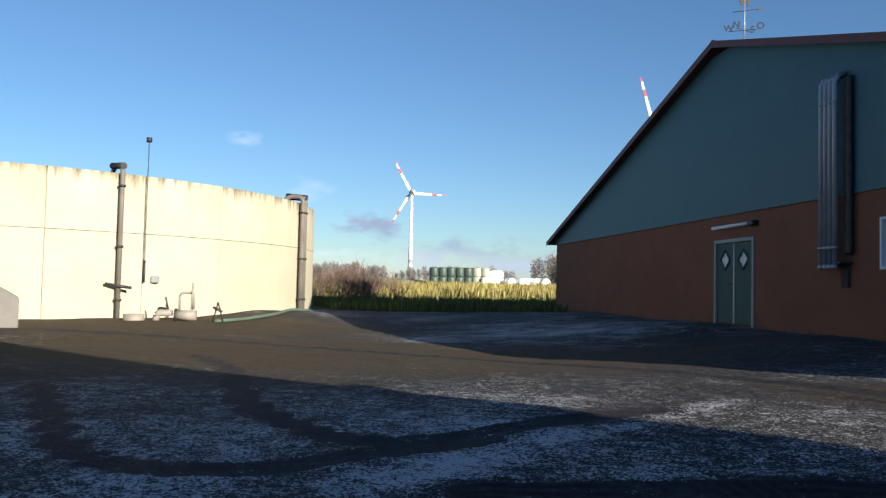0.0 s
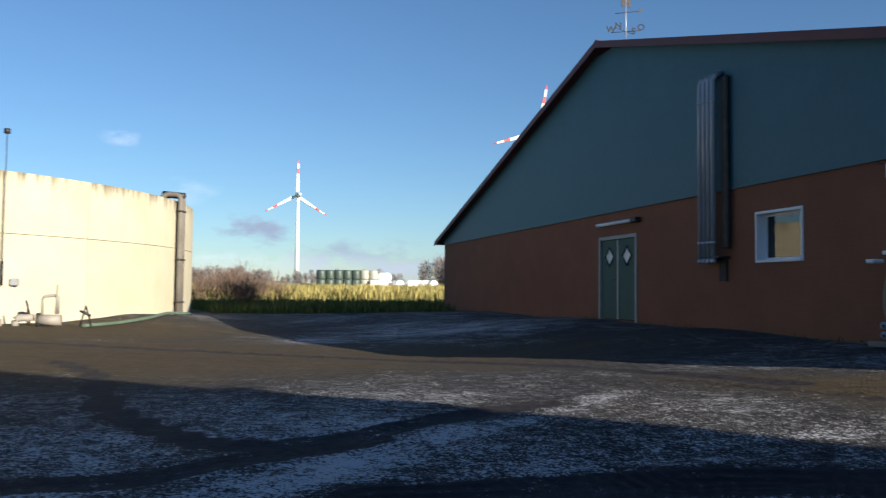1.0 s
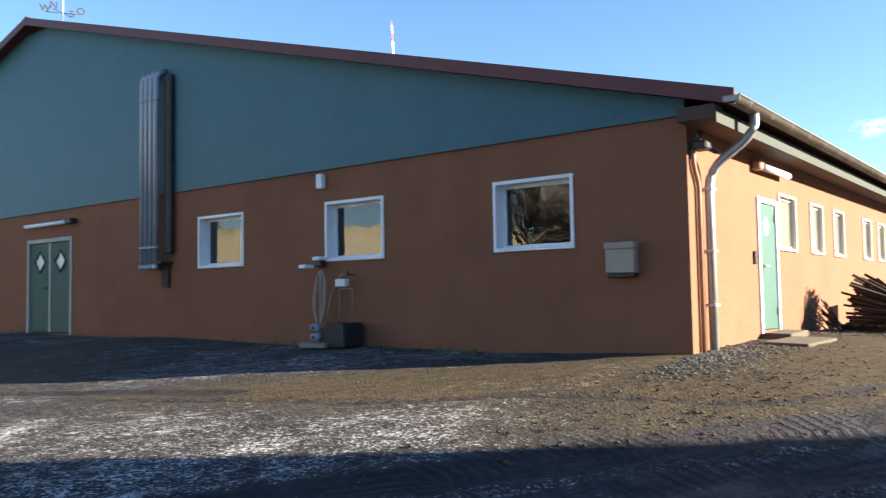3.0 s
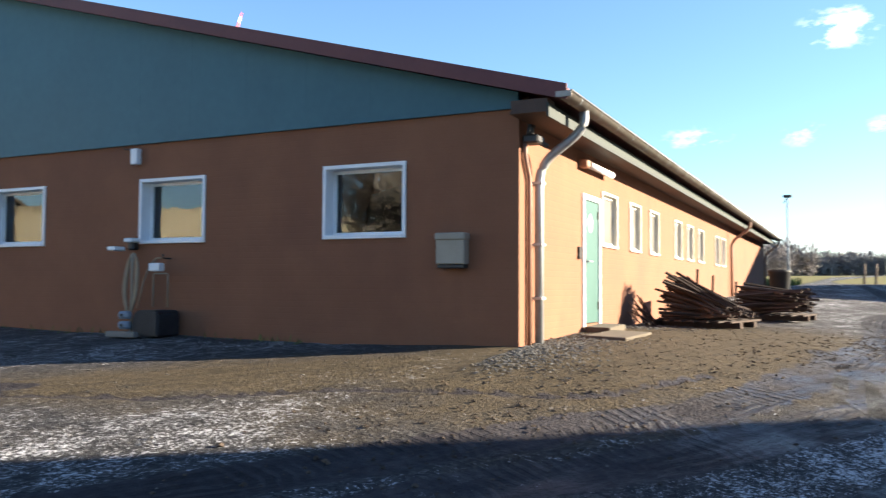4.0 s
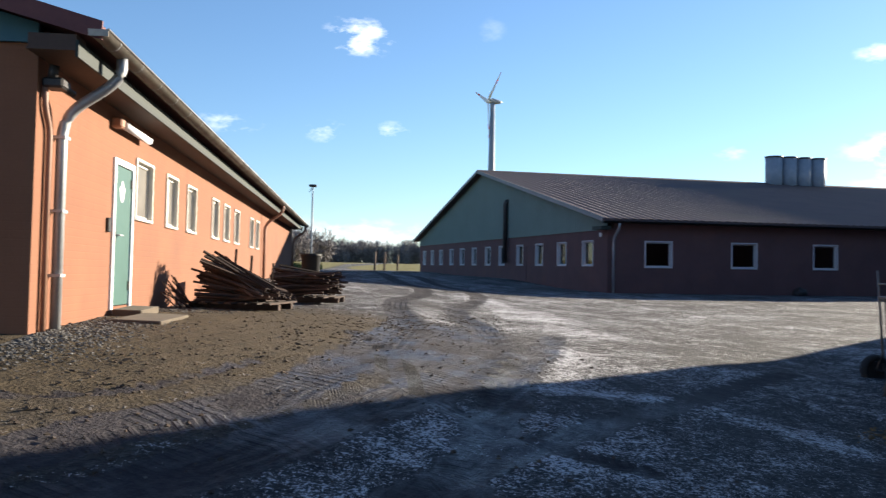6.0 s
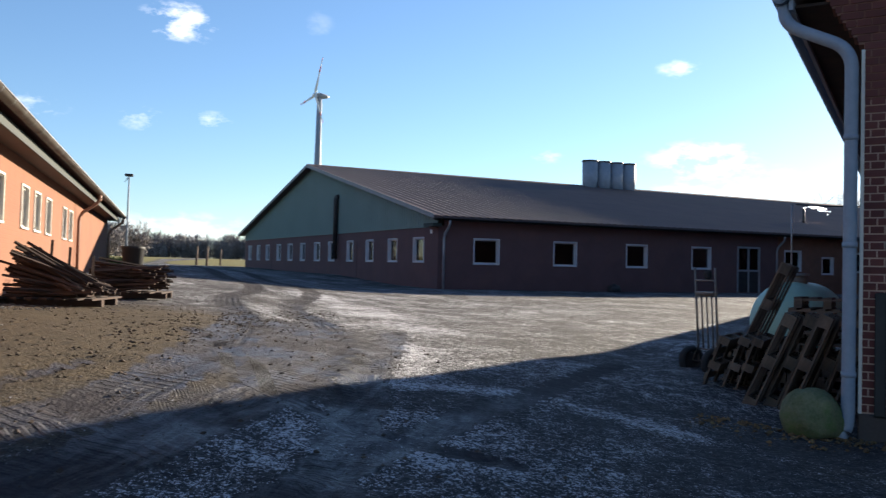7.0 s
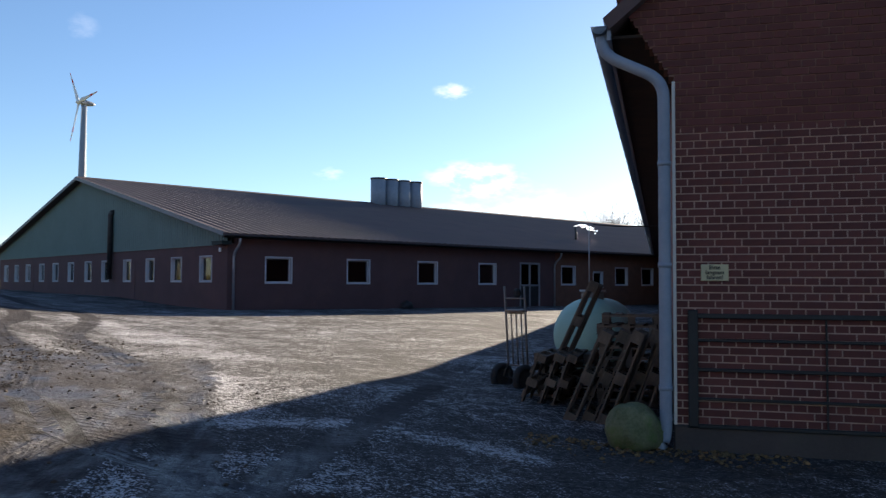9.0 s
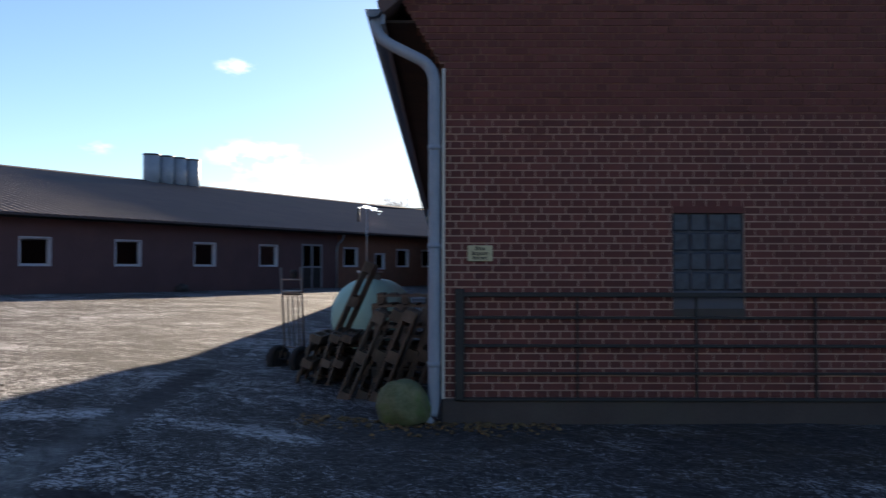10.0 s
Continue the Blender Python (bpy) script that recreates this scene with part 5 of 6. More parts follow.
pump = thing("pressure_washer", pose(-0.3, 5.5, height(-0.3, 5.5), 0, 0, 4), "old dark pump with brown hose loops beside the barn wall", "pump")
PUMP_GREY = surf("dark_pump_casing", (0.014, 0.014, 0.017), (0.03, 0.03, 0.034), 5, 0.6, 0.2, 30)
TAN = surf("tan_tube", (0.20, 0.17, 0.13), (0.29, 0.25, 0.19), 4, 0.55)
part("base_plate", bx((-0.34, -0.02, 0.0), (-0.22, 0.50, 0.08), bevel=0.01), CONCRETE, pump)
bm = bmesh.new()
prism(bm, [(-0.36, 0.02), (0.06, 0.02), (0.12, 0.12), (0.08, 0.32), (0.02, 0.38), (-0.32, 0.38), (-0.36, 0.34)], "x", -0.26, 0.2)
bmesh.ops.bevel(bm, geom=bm.edges[:], offset=0.02, segments=2, affect="EDGES")
part("housing", bm, PUMP_GREY, pump)
for z in (0.17, 0.31):
    part("cylinder_head", bx((-0.33, 0.12, z - 0.055), (-0.2, 0.30, z + 0.055), bevel=0.03), ZINC_PAINT, pump)
    part("head_bolt", tb([(-0.345, 0.21, z), (-0.32, 0.21, z)], 0.022, 8), STEEL_DARK, pump)
part("frame", tb(bend([(0.05, -0.26, 0.42), (0.05, -0.26, 0.90), (0.05, 0.0, 0.90), (0.05, 0.0, 0.42)], 0.03), 0.011, 8), TAN, pump)
part("switch_box", bx((-0.02, -0.16, 0.93), (0.1, 0.04, 1.05), bevel=0.015), WHITE, pump)
part("hook", tb(bend([(0.28, -0.1, 1.12), (0.1, -0.12, 1.12), (0.1, -0.12, 1.18)], 0.03), 0.012, 6), STEEL_DARK, pump)
hosemat = surf("brown_hose", (0.22, 0.165, 0.11), (0.31, 0.24, 0.165), 5, 0.6)
part("standpipe", tb([(0.05, 0.40, 0.06), (0.08, 0.42, 1.18)], 0.018, 8), TAN, pump)
for w, h in ((0.14, 1.16), (0.10, 1.19)):
    pts = bend([(0.02, 0.42, 0.28), (0.04, 0.42 + w, 0.62), (0.1, 0.42 + w * 0.6, h), (0.1, 0.42 - w * 0.6, h), (0.04, 0.42 - w, 0.62), (0.02, 0.40, 0.28)], 0.22, 8)
    part("hose_loop", tb(pts, 0.019, 8), hosemat, pump)
part("hose_to_switch", tb(bend([(0.0, 0.24, 0.40), (0.04, 0.16, 0.85), (0.08, 0.0, 1.13), (0.08, -0.1, 1.12)], 0.15), 0.011, 6), hosemat, pump)

SLAB = surf("brown_stained_slab", (0.085, 0.068, 0.05), (0.135, 0.108, 0.08), 3, 0.9, 0.3, 40, stain=(0.06, 0.045, 0.03), stain_scale=2)
for i, (x0, y0, x1, y1, h, rot) in enumerate(((1.45, -0.95, 2.6, -0.38, 0.035, -4), (2.5, -0.42, 3.4, -0.06, 0.08, 0))):
    cx, cy = (x0 + x1) / 2, (y0 + y1) / 2
    sl = part("step_slab", bx((-(x1 - x0) / 2, -(y1 - y0) / 2, -0.08), ((x1 - x0) / 2, (y1 - y0) / 2, h), bevel=0.012), SLAB, m=pose(cx, cy, height(cx, cy), 1.5, -1, rot))
    tagged(sl, "worn concrete slab laid as a step before the side door", "step", "door steps")

# weathervane on the ridge
vane = thing("weathervane", pose(0.6, 15.7, 7.43), "iron weathervane with compass letters and a pig figure", "weathervane")
IRON = surf("dull_iron", (0.018, 0.018, 0.022), (0.03, 0.03, 0.034), 6, 0.6, 0.1)
part("mast", tb([(0, 0, -0.1), (0, 0, 1.2)], 0.016, 8), ZINC, vane)
for i, (ch, dx, dy) in enumerate((("N", -0.3, -0.14), ("S", 0.3, 0.14), ("W", -0.34, 0.2), ("O", 0.34, -0.2))):
    part("arm", tb([(0, 0, 0.32), (dx, dy, 0.32)], 0.009, 6), IRON, vane)
    lettering(ch, 0.24, vane, pose(dx, dy, 0.40, 90, 0, -20), IRON, "compass_letter")
part("arrow_shaft", tb([(-0.32, 0, 0.78), (0.4, 0, 0.92)], 0.01, 6), IRON, vane)
bm = bmesh.new()
prism(bm, [(0.33, 0.86), (0.42, 1.0), (0.52, 0.94)], "y", -0.008, 0.008)
part("arrow_head", bm, IRON, vane)
bm = bmesh.new()
prism(bm, [(-0.12, 1.0), (-0.13, 1.22), (-0.06, 1.46), (0.04, 1.52), (0.14, 1.44), (0.17, 1.28), (0.13, 1.2), (0.14, 0.98), (0.08, 0.98), (0.06, 1.1), (-0.03, 1.1), (-0.06, 0.98)], "y", -0.008, 0.008)
part("figure", bm, surf("rust_red_plate", (0.02, 0.014, 0.017), (0.032, 0.022, 0.024), 5, 0.6), vane)

# ---- wood piles ----
RND = random.Random(11)


def stick(L, r, dx=0.0):
    return bx((-L / 2, -r, -r), (L / 2, r, r))


def wood_pile(m, label, n, length, spread, height_, fan):
    pile = thing("timber_pile", m, label, "timber pile", "timber piles")
    for x in (-0.35, 0.35):
        part("bearer", bx((-0.06 + x, -0.75, 0.0), (0.06 + x, 0.75, 0.10)), WOOD_DARK, pile)
    for i in range(7):
        part("base_board", bx((-0.75 + RND.uniform(-.05, .05), -0.72 + i * 0.21, 0.10), (0.75, -0.60 + i * 0.21, 0.13)), WOOD_DARK, pile)
    shared = [finish(stick(length * k, 0.012 + 0.005 * k), WOOD_DARK, "stick") for k in (0.8, 0.9, 1.0, 1.1)]
    for i in range(n):
        ob = new("stick", RND.choice(shared))
        ob.parent = pile
        f = i / n
        tilt = RND.gauss(fan[0] + (fan[1] - fan[0]) * f, 4.5)
        z = 0.16 + height_ * f + 0.5 * length * math.sin(radians(max(tilt, 0)))
        ob.matrix_basis = pose(RND.uniform(-spread, spread) * (1 - 0.5 * f), RND.uniform(-.12, .12), z, 0, -tilt, 90 + RND.gauss(0, 19)) @ pose(0, 0, 0, RND.uniform(0, 90), 0, 0)
    return pile


wood_pile(pose(5.75, -1.22, height(5.75, -1.22), 0, 0, -12), "fan-shaped pile of dark old timber slats on a pallet", 125, 1.3, 0.50, 0.16, (0, 27))
wood_pile(pose(9.4, -2.05, height(9.4, -2.05), 0, 0, -8), "flat stack of dark weathered timber on pallets", 105, 1.3, 0.52, 0.42, (-1, 2))
for k, (x, y) in enumerate(((6.2, -1.0), (6.35, -1.25), (7.6, -1.5))):
    st = part("stake", bx((-0.02, -0.02, -0.1), (0.02, 0.02, 1.0 - 0.1 * k)), WOOD_GREY, m=pose(x, y, height(x, y), 2, -3 + 2 * k, 10))
    tagged(st, "upright wooden stake between two timber piles", "stake", "stakes")
box_ob = part("pale_crate", bx((-0.3, -0.25, 0), (0.3, 0.25, 0.6), bevel=0.01), TRIM, m=pose(7.3, -0.9, height(7.3, -0.9), 0, 0, 10))
tagged(box_ob, "pale wooden crate between the timber piles", "crate")
heap = thing("brushwood_heap", pose(5.2, -0.3, height(5.2, -0.3)), "small heap of leaning rusty rods by the barn wall", "rod heap")
for i in range(17):
    x = RND.uniform(-0.45, 0.35)
    part("rod", tb([(x, RND.uniform(-0.3, 0.0), 0.0), (x + RND.uniform(-0.3, 0.3), 0.16, RND.uniform(0.2, 0.55))], 0.011, 5), WOOD_DARK, heap)

tub = thing("black_tub", pose(13.4, -1.9, height(13.4, -1.9)), "black plastic tub with rolled rim behind the timber", "tub")
bm = bmesh.new()
prev = None
for r, z in ((0.18, 0), (0.20, 0.02), (0.255, 0.92), (0.28, 0.94), (0.28, 1.0), (0.25, 1.0), (0.24, 0.7)):
    cur = [bm.verts.new((r * math.cos(2 * math.pi * k / 24), r * math.sin(2 * math.pi * k / 24), z)) for k in range(24)]
    if prev:
        for k in range(24):
            bm.faces.new((prev[k], prev[(k + 1) % 24], cur[(k + 1) % 24], cur[k])).smooth = True
    else:
        bm.faces.new(cur)
    prev = cur
bm.faces.new(prev)
bmesh.ops.recalc_face_normals(bm, faces=bm.faces)
part("bucket", bm, surf("black_plastic", (0.006, 0.006, 0.008), (0.012, 0.012, 0.014), 6, 0.6, 0.1), tub)

# ---- slurry tank ----
T_X, T_Y, T_R, T_H = -22.7, 27.9, 12.0, 3.86


def tank_material():
    m = surf("cream_concrete_panel", (0.44, 0.39, 0.28), (0.52, 0.47, 0.35), 0.6, 0.85, 0.25, 30, stain=(0.36, 0.30, 0.20), stain_scale=0.4, stain_amount=0.4, per_piece=0.04)
    nt = m.node_tree
    N, L = nt.nodes.new, nt.links.new
    b = nt.nodes["Principled BSDF"]
    old = b.inputs["Base Color"].links[0].from_socket
    geo, sep, mp, nz = N("ShaderNodeNewGeometry"), N("ShaderNodeSeparateXYZ"), N("ShaderNodeMapping"), N("ShaderNodeTexNoise")
    L(geo.outputs["Position"], sep.inputs[0])
    L(geo.outputs["Position"], mp.inputs["Vector"])
    mp.inputs["Scale"].default_value = (2.6, 2.6, 0.22)
    nz.inputs["Scale"].default_value, nz.inputs["Detail"].default_value, nz.inputs["Roughness"].default_value = 1.6, 8, 0.75
    L(mp.outputs[0], nz.inputs["Vector"])
    mr = N("ShaderNodeMapRange")
    mr.inputs["From Min"].default_value, mr.inputs["From Max"].default_value, mr.inputs["To Min"].default_value, mr.inputs["To Max"].default_value = 2.65, 3.68, 0.0, 0.42
    L(sep.outputs["Z"], mr.inputs["Value"])
    ad, rp = N("ShaderNodeMath"), N("ShaderNodeValToRGB")
    ad.operation = "ADD"
    L(mr.outputs[0], ad.inputs[0])
    L(nz.outputs["Fac"], ad.inputs[1])
    rp.color_ramp.elements[0].position, rp.color_ramp.elements[1].position = 0.80, 1.0
    L(ad.outputs[0], rp.inputs["Fac"])
    mx = N("ShaderNodeMixRGB")
    L(rp.outputs[0], mx.inputs[0])
    L(old, mx.inputs[1])
    mx.inputs[2].default_value = (0.13, 0.10, 0.06, 1)
    L(mx.outputs[0], b.inputs["Base Color"])
    return m


PIPE_GREY = surf("weathered_slurry_pipe", (0.13, 0.112, 0.095), (0.21, 0.185, 0.16), 3, 0.6, 0.1, 25, stain=(0.09, 0.07, 0.055), stain_scale=1.5)


def slurry_tank():
    tank = thing("slurry_tank", pose(T_X, T_Y, -0.25), "round cream concrete slurry tank with dark streaks under its rim", "storage tank")
    TM = tank_material()
    core = bmesh.new()
    n = 96
    lo, hi, li, hi2 = [], [], [], []
    for k in range(n):
        a = 2 * math.pi * k / n
        c, s_ = math.cos(a), math.sin(a)
        lo.append(core.verts.new((11.94 * c, 11.94 * s_, -0.6)))
        hi.append(core.verts.new((11.94 * c, 11.94 * s_, T_H)))
        hi2.append(core.verts.new((11.72 * c, 11.72 * s_, T_H)))
        li.append(core.verts.new((11.72 * c, 11.72 * s_, -0.6)))
    for k in range(n):
        j = (k + 1) % n
        for p, q in ((lo, hi), (hi, hi2), (hi2, li)):
            core.faces.new((p[k], p[j], q[j], q[k])).smooth = True
    bmesh.ops.recalc_face_normals(core, faces=core.faces)
    part("tank_ring", core, MOSS, tank)
    npan = 30
    meshes = []
    for z0, z1 in ((-0.6, 2.30), (2.315, T_H + 0.02)):
        bm = bmesh.new()
        half = math.pi / npan - 0.0006
        cols = []
        for i in range(5):
            a = -half + 2 * half * i / 4
            cols.append([bm.verts.new((r * math.cos(a), r * math.sin(a), z)) for r, z in ((T_R, z0), (T_R, z1), (11.9, z1), (11.9, z0))])
        for p, q in zip(cols, cols[1:]):
            for j in range(4):
                bm.faces.new((p[j], q[j], q[(j + 1) % 4], p[(j + 1) % 4]))
        bm.faces.new(cols[0])
        bm.faces.new(cols[-1][::-1])
        bmesh.ops.recalc_face_normals(bm, faces=bm.faces)
        meshes.append(finish(bm, TM, "concrete_panel"))
    for j, me in enumerate(meshes):
        for i in range(npan):
            ob = new("concrete_panel", me)
            ob.parent = tank
            ob.matrix_basis = pose(0, 0, 0, 0, 0, 360 / npan * (i + 0.3))

    def at(px, py, out=0.0):
        d = Vector((px - T_X, py - T_Y)).normalized() * (T_R + out)
        return d.x, d.y
    for (px, py, r, dbl) in ((-15.6, 18.2, 0.062, False), (-11.25, 24.55, 0.085, True)):
        fit_ = new("filling_pipe")
        fit_.parent = tank
        for k in range(2 if dbl else 1):
            x, y = at(px, py, 0.16)
            tx, ty = -y / T_R, x / T_R
            x, y = x + tx * 0.24 * k, y + ty * 0.24 * k
            ix, iy = x * (T_R - 0.5) / T_R, y * (T_R - 0.5) / T_R
            pts = bend([(x, y, 0.0), (x, y, T_H + 0.2), (ix, iy, T_H + 0.24), (ix * 0.97, iy * 0.97, T_H - 0.1)], 0.18, 6)
            part("pipe", tb(pts, r, 14), PIPE_GREY, fit_)
            for z in (0.5, 1.9, 3.5):
                part("pipe_clamp", tb([(x, y, z), (x, y, z + 0.06)], r + 0.03, 14), STEEL_DARK, fit_)
        part("elbow_cover", tb([(x * 1.005, y * 1.005, T_H + 0.2), (ix * 0.985, iy * 0.985, T_H + 0.26)], r + 0.025, 12), STEEL_DARK, fit_)
    x, y = at(-15.6, 18.2, 0.25)
    part("slide_valve", tb([(x - 0.35, y - 0.1, 0.95), (x + 0.3, y, 0.85)], 0.04, 8), STEEL_DARK, tank)
    x, y = at(-15.0, 18.6, 0.1)
    part("gauge_rod", tb([(x, y, 1.15), (x, y, 4.85)], 0.011, 6), STEEL_DARK, tank)
    part("gauge_float", tb([(x, y, 4.8), (x, y, 4.92)], 0.075, 12), STEEL_DARK, tank)
    part("gauge_weight", tb([(x, y, 1.0), (x, y, 1.6)], 0.03, 8), STEEL_DARK, tank)
    x, y = at(-14.75, 18.85, 0.06)
    part("junction_box", bx((x - 0.1, y - 0.1, 1.0), (x + 0.1, y + 0.05, 1.18), bevel=0.015), ZINC, tank)
    return tank


slurry_tank()
vx, vy = -13.9, 17.6
vz = height(vx, vy)
valve = thing("pump_fittings", pose(vx, vy, vz), "cluster of pale pump pipes and levers at the tank foot", "pump fittings")
PALE = surf("pale_grey_paint", (0.22, 0.20, 0.17), (0.33, 0.30, 0.26), 4, 0.5, 0.1, stain=(0.25, 0.17, 0.1), stain_scale=5)
part("inlet_elbow", tb(bend([(-0.5, -0.2, 0.0), (-0.5, -0.2, 0.2), (-0.1, -0.2, 0.22)], 0.12), 0.085, 14), PALE, valve)
part("pump_body", tb([(0.0, -0.2, 0.16), (0.5, -0.2, 0.16)], 0.13, 18), PALE, valve)
part("flange", tb([(-0.04, -0.2, 0.16), (0.02, -0.2, 0.16)], 0.17, 18), STEEL_DARK, valve)
part("riser", tb(bend([(0.05, -0.05, 0.2), (0.05, -0.05, 0.72), (0.4, -0.05, 0.74), (0.4, -0.05, 0.3)], 0.1), 0.035, 8), PALE, valve)
part("lever", tb([(0.35, -0.1, 0.3), (0.38, -0.12, 1.0)], 0.022, 8), PALE, valve)
part("lever", tb([(-0.2, -0.2, 0.3), (-0.28, -0.2, 0.62)], 0.022, 8), STEEL_DARK, valve)
part("hand_wheel", tb([(1.0, -0.1, 0.3), (1.02, -0.1, 0.34)], 0.14, 12), STEEL_DARK, valve)
part("stand", tb([(0.9, -0.15, 0.0), (1.02, -0.1, 0.5)], 0.02, 6), STEEL_DARK, valve)
part("stand", tb([(1.15, -0.05, 0.0), (1.02, -0.1, 0.5)], 0.02, 6), STEEL_DARK, valve)
pot = part("inspection_cover", tb([(0, 0, -0.1), (0, 0, 0.16)], 0.26, 20), PALE, m=pose(-14.9, 17.2, height(-14.9, 17.2)))
tagged(pot, "round pale inspection shaft cover in the ground", "shaft cover")
hose = part("green_hose", tb(bend([(-12.9, 17.4, height(-12.9, 17.4) + 0.06), (-12.3, 18.9, height(-12.3, 18.9) + 0.06), (-11.6, 20.2, height(-11.6, 20.2) + 0.08), (-11.2, 22.4, height(-11.2, 22.4) + 0.07), (-10.6, 23.3, height(-10.6, 23.3) + 0.06)], 0.7), 0.045, 10), surf("faded_green_hose", (0.07, 0.105, 0.075), (0.12, 0.165, 0.12), 4, 0.6))
tagged(hose, "thick faded green hose lying along the ground", "hose")
blk = thing("concrete_block", pose(-17.0, 14.0, height(-17, 14), 0, 0, 20), "dark concrete block with a sloping top by the tank", "block")
bm = bmesh.new()
prism(bm, [(-1.6, -0.2), (0.45, -0.2), (0.45, 0.62), (0.05, 0.86), (-1.6, 1.0)], "y", -0.4, 0.5)
bmesh.ops.bevel(bm, geom=bm.edges[:], offset=0.02, segments=1, affect="EDGES")
part("body", bm, CONCRETE, blk)

# ---- yard lamp, posts ----
pole = thing("yard_light", pose(61.2, 0.8, height(61.2, 0.8)), "tall thin grey lamp post with a small head", "street lamp")
part("mast", tb([(0, 0, -0.3), (0, 0, 6.95)], 0.10, 10, 0.055), SHADE_AND_MAST_GREY, pole)
part("lamp_head", bx((-0.22, -0.32, 6.85), (0.22, 0.32, 7.05), bevel=0.05), STEEL_DARK, pole)
part("lamp_arm", tb([(0, 0.1, 6.75), (-0.1, 0.28, 6.4)], 0.03, 6), STEEL_DARK, pole)
for x, y in ((61.0, -4.5), (61.2, -5.3), (66, 9), (74, -7)):
    po = part("fence_post", tb([(0, 0, -0.3), (0, 0, 1.55)], 0.09, 10), WOOD_GREY, m=pose(x, y, height(x, y), 1, 2, 0))
    tagged(po, "weathered round wooden post at the field edge", "post", "field posts")

# ---- bales and silage ----
def bale(m, mat, label, group):
    bm = bmesh.new()
    prev = None
    for x, r in ((-0.6, 0.0), (-0.6, 0.5), (-0.56, 0.58), (-0.45, 0.62), (0.45, 0.62), (0.56, 0.58), (0.6, 0.5), (0.6, 0.0)):
        cur = [bm.verts.new((x, max(r, 0.001) * math.cos(2 * math.pi * k / 18) * (1 + 0.02 * math.sin(5 * k)), max(r, 0.001) * math.sin(2 * math.pi * k / 18))) for k in range(18)]
        if prev:
            for k in range(18):
                bm.faces.new((prev[k], prev[(k + 1) % 18], cur[(k + 1) % 18], cur[k])).smooth = True
        prev = cur
    bmesh.ops.recalc_face_normals(bm, faces=bm.faces)
    ob = part("silage_bale", bm, mat, m=m)
    return tagged(ob, label, "bale", group)


WRAP_W = surf("white_film", (0.72, 0.73, 0.72), (0.82, 0.82, 0.81), 2, 0.35, 0.2, 15)
WRAP_G = surf("green_film", (0.045, 0.066, 0.056), (0.080, 0.108, 0.092), 2, 0.4, 0.2, 15)
WRAP_T = surf("grey_beige_film", (0.33, 0.33, 0.27), (0.42, 0.41, 0.34), 2, 0.4, 0.2, 15)
wb = None
for i in range(26):
    x = 10.3 + RND.uniform(0, 1) * 8.0
    row = RND.random()
    y = 103.0 + RND.uniform(-1.5, 3)
    z = height(x, y) + 0.6 + (0.95 if row > 0.55 and x < 15.5 else 0)
    m = pose(x, y, z, RND.uniform(0, 90), 0, RND.uniform(0, 180))
    wb = copy_thing(wb, m) if wb else bale(m, WRAP_W, "round silage bale in shiny white wrapping film", "white bales")
gb_ = None
for i in range(7):
    for j in range(2):
        x = 3.6 + i * 1.12
        m = pose(x, 103.6 - 0.12 * i, height(x, 103.6) + 0.62 + j * 1.22, 0, 90, 0)
        if i < 5:
            gb_ = copy_thing(gb_, m) if gb_ else bale(m, WRAP_G, "upright silage bale in dark green wrapping film", "green bales")
        else:
            bale(m, WRAP_T, "upright silage bale in grey-beige wrapping film", "beige bales")
cont = thing("green_container", pose(11.0, 104.5, height(11, 104.5)), "small green container beside the bales", "container")
part("body", bx((-0.9, -0.9, 0), (0.9, 0.9, 1.7), bevel=0.03), WRAP_G, cont)
clamp = thing("silage_clamp", pose(-4.0, 108, height(-4, 108)), "long low silage heap under a grey-green cover", "silage heap")
bm = lumpy(1.0, 3, (9, 3, 1.0), 3, 0.1)
part("cover", bm, surf("cover_sheet", (0.15, 0.16, 0.12), (0.22, 0.22, 0.17), 0.4, 0.8, 0.2, 4), clamp)


# ---- plants ----
def foliage(name, c1, c2, rough=0.85, spread=0.45):
    m = surf(name, c1, c2, 0.25, rough, 0, 6)
    nt = m.node_tree
    N, L = nt.nodes.new, nt.links.new
    b = nt.nodes["Principled BSDF"]
    old = b.inputs["Base Color"].links[0].from_socket
    geo, hsv, mr = N("ShaderNodeNewGeometry"), N("ShaderNodeHueSaturation"), N("ShaderNodeMapRange")
    mr.inputs["To Min"].default_value, mr.inputs["To Max"].default_value = 1 - spread, 1 + spread
    L(geo.outputs["Random Per Island"], mr.inputs["Value"])
    L(mr.outputs[0], hsv.inputs["Value"])
    L(old, hsv.inputs["Color"])
    L(hsv.outputs[0], b.inputs["Base Color"])
    return m


GRASS = foliage("dry_tall_grass", (0.18, 0.155, 0.045), (0.36, 0.295, 0.10), 0.85, 0.6)
GRASS_LOW = foliage("low_green_grass", (0.05, 0.085, 0.02), (0.13, 0.14, 0.04))
TWIG = foliage("brown_twigs", (0.10, 0.065, 0.05), (0.19, 0.125, 0.09))
BARK = surf("grey_bark", (0.07, 0.058, 0.048), (0.14, 0.115, 0.095), 3, 0.9, 0.3, 20)
# Twig tone lifted to a pale grey that carries the distance haze.
FAR = foliage("hazed_far_twigs", (0.17, 0.15, 0.15), (0.25, 0.225, 0.22))


def stuff(name, verts, faces, mat, label, category):
    me = bpy.data.meshes.new(name)
    me.from_pydata(verts, [], faces)
    me.materials.append(mat)
    return tagged(new(name, me), label, category, kind="stuff")


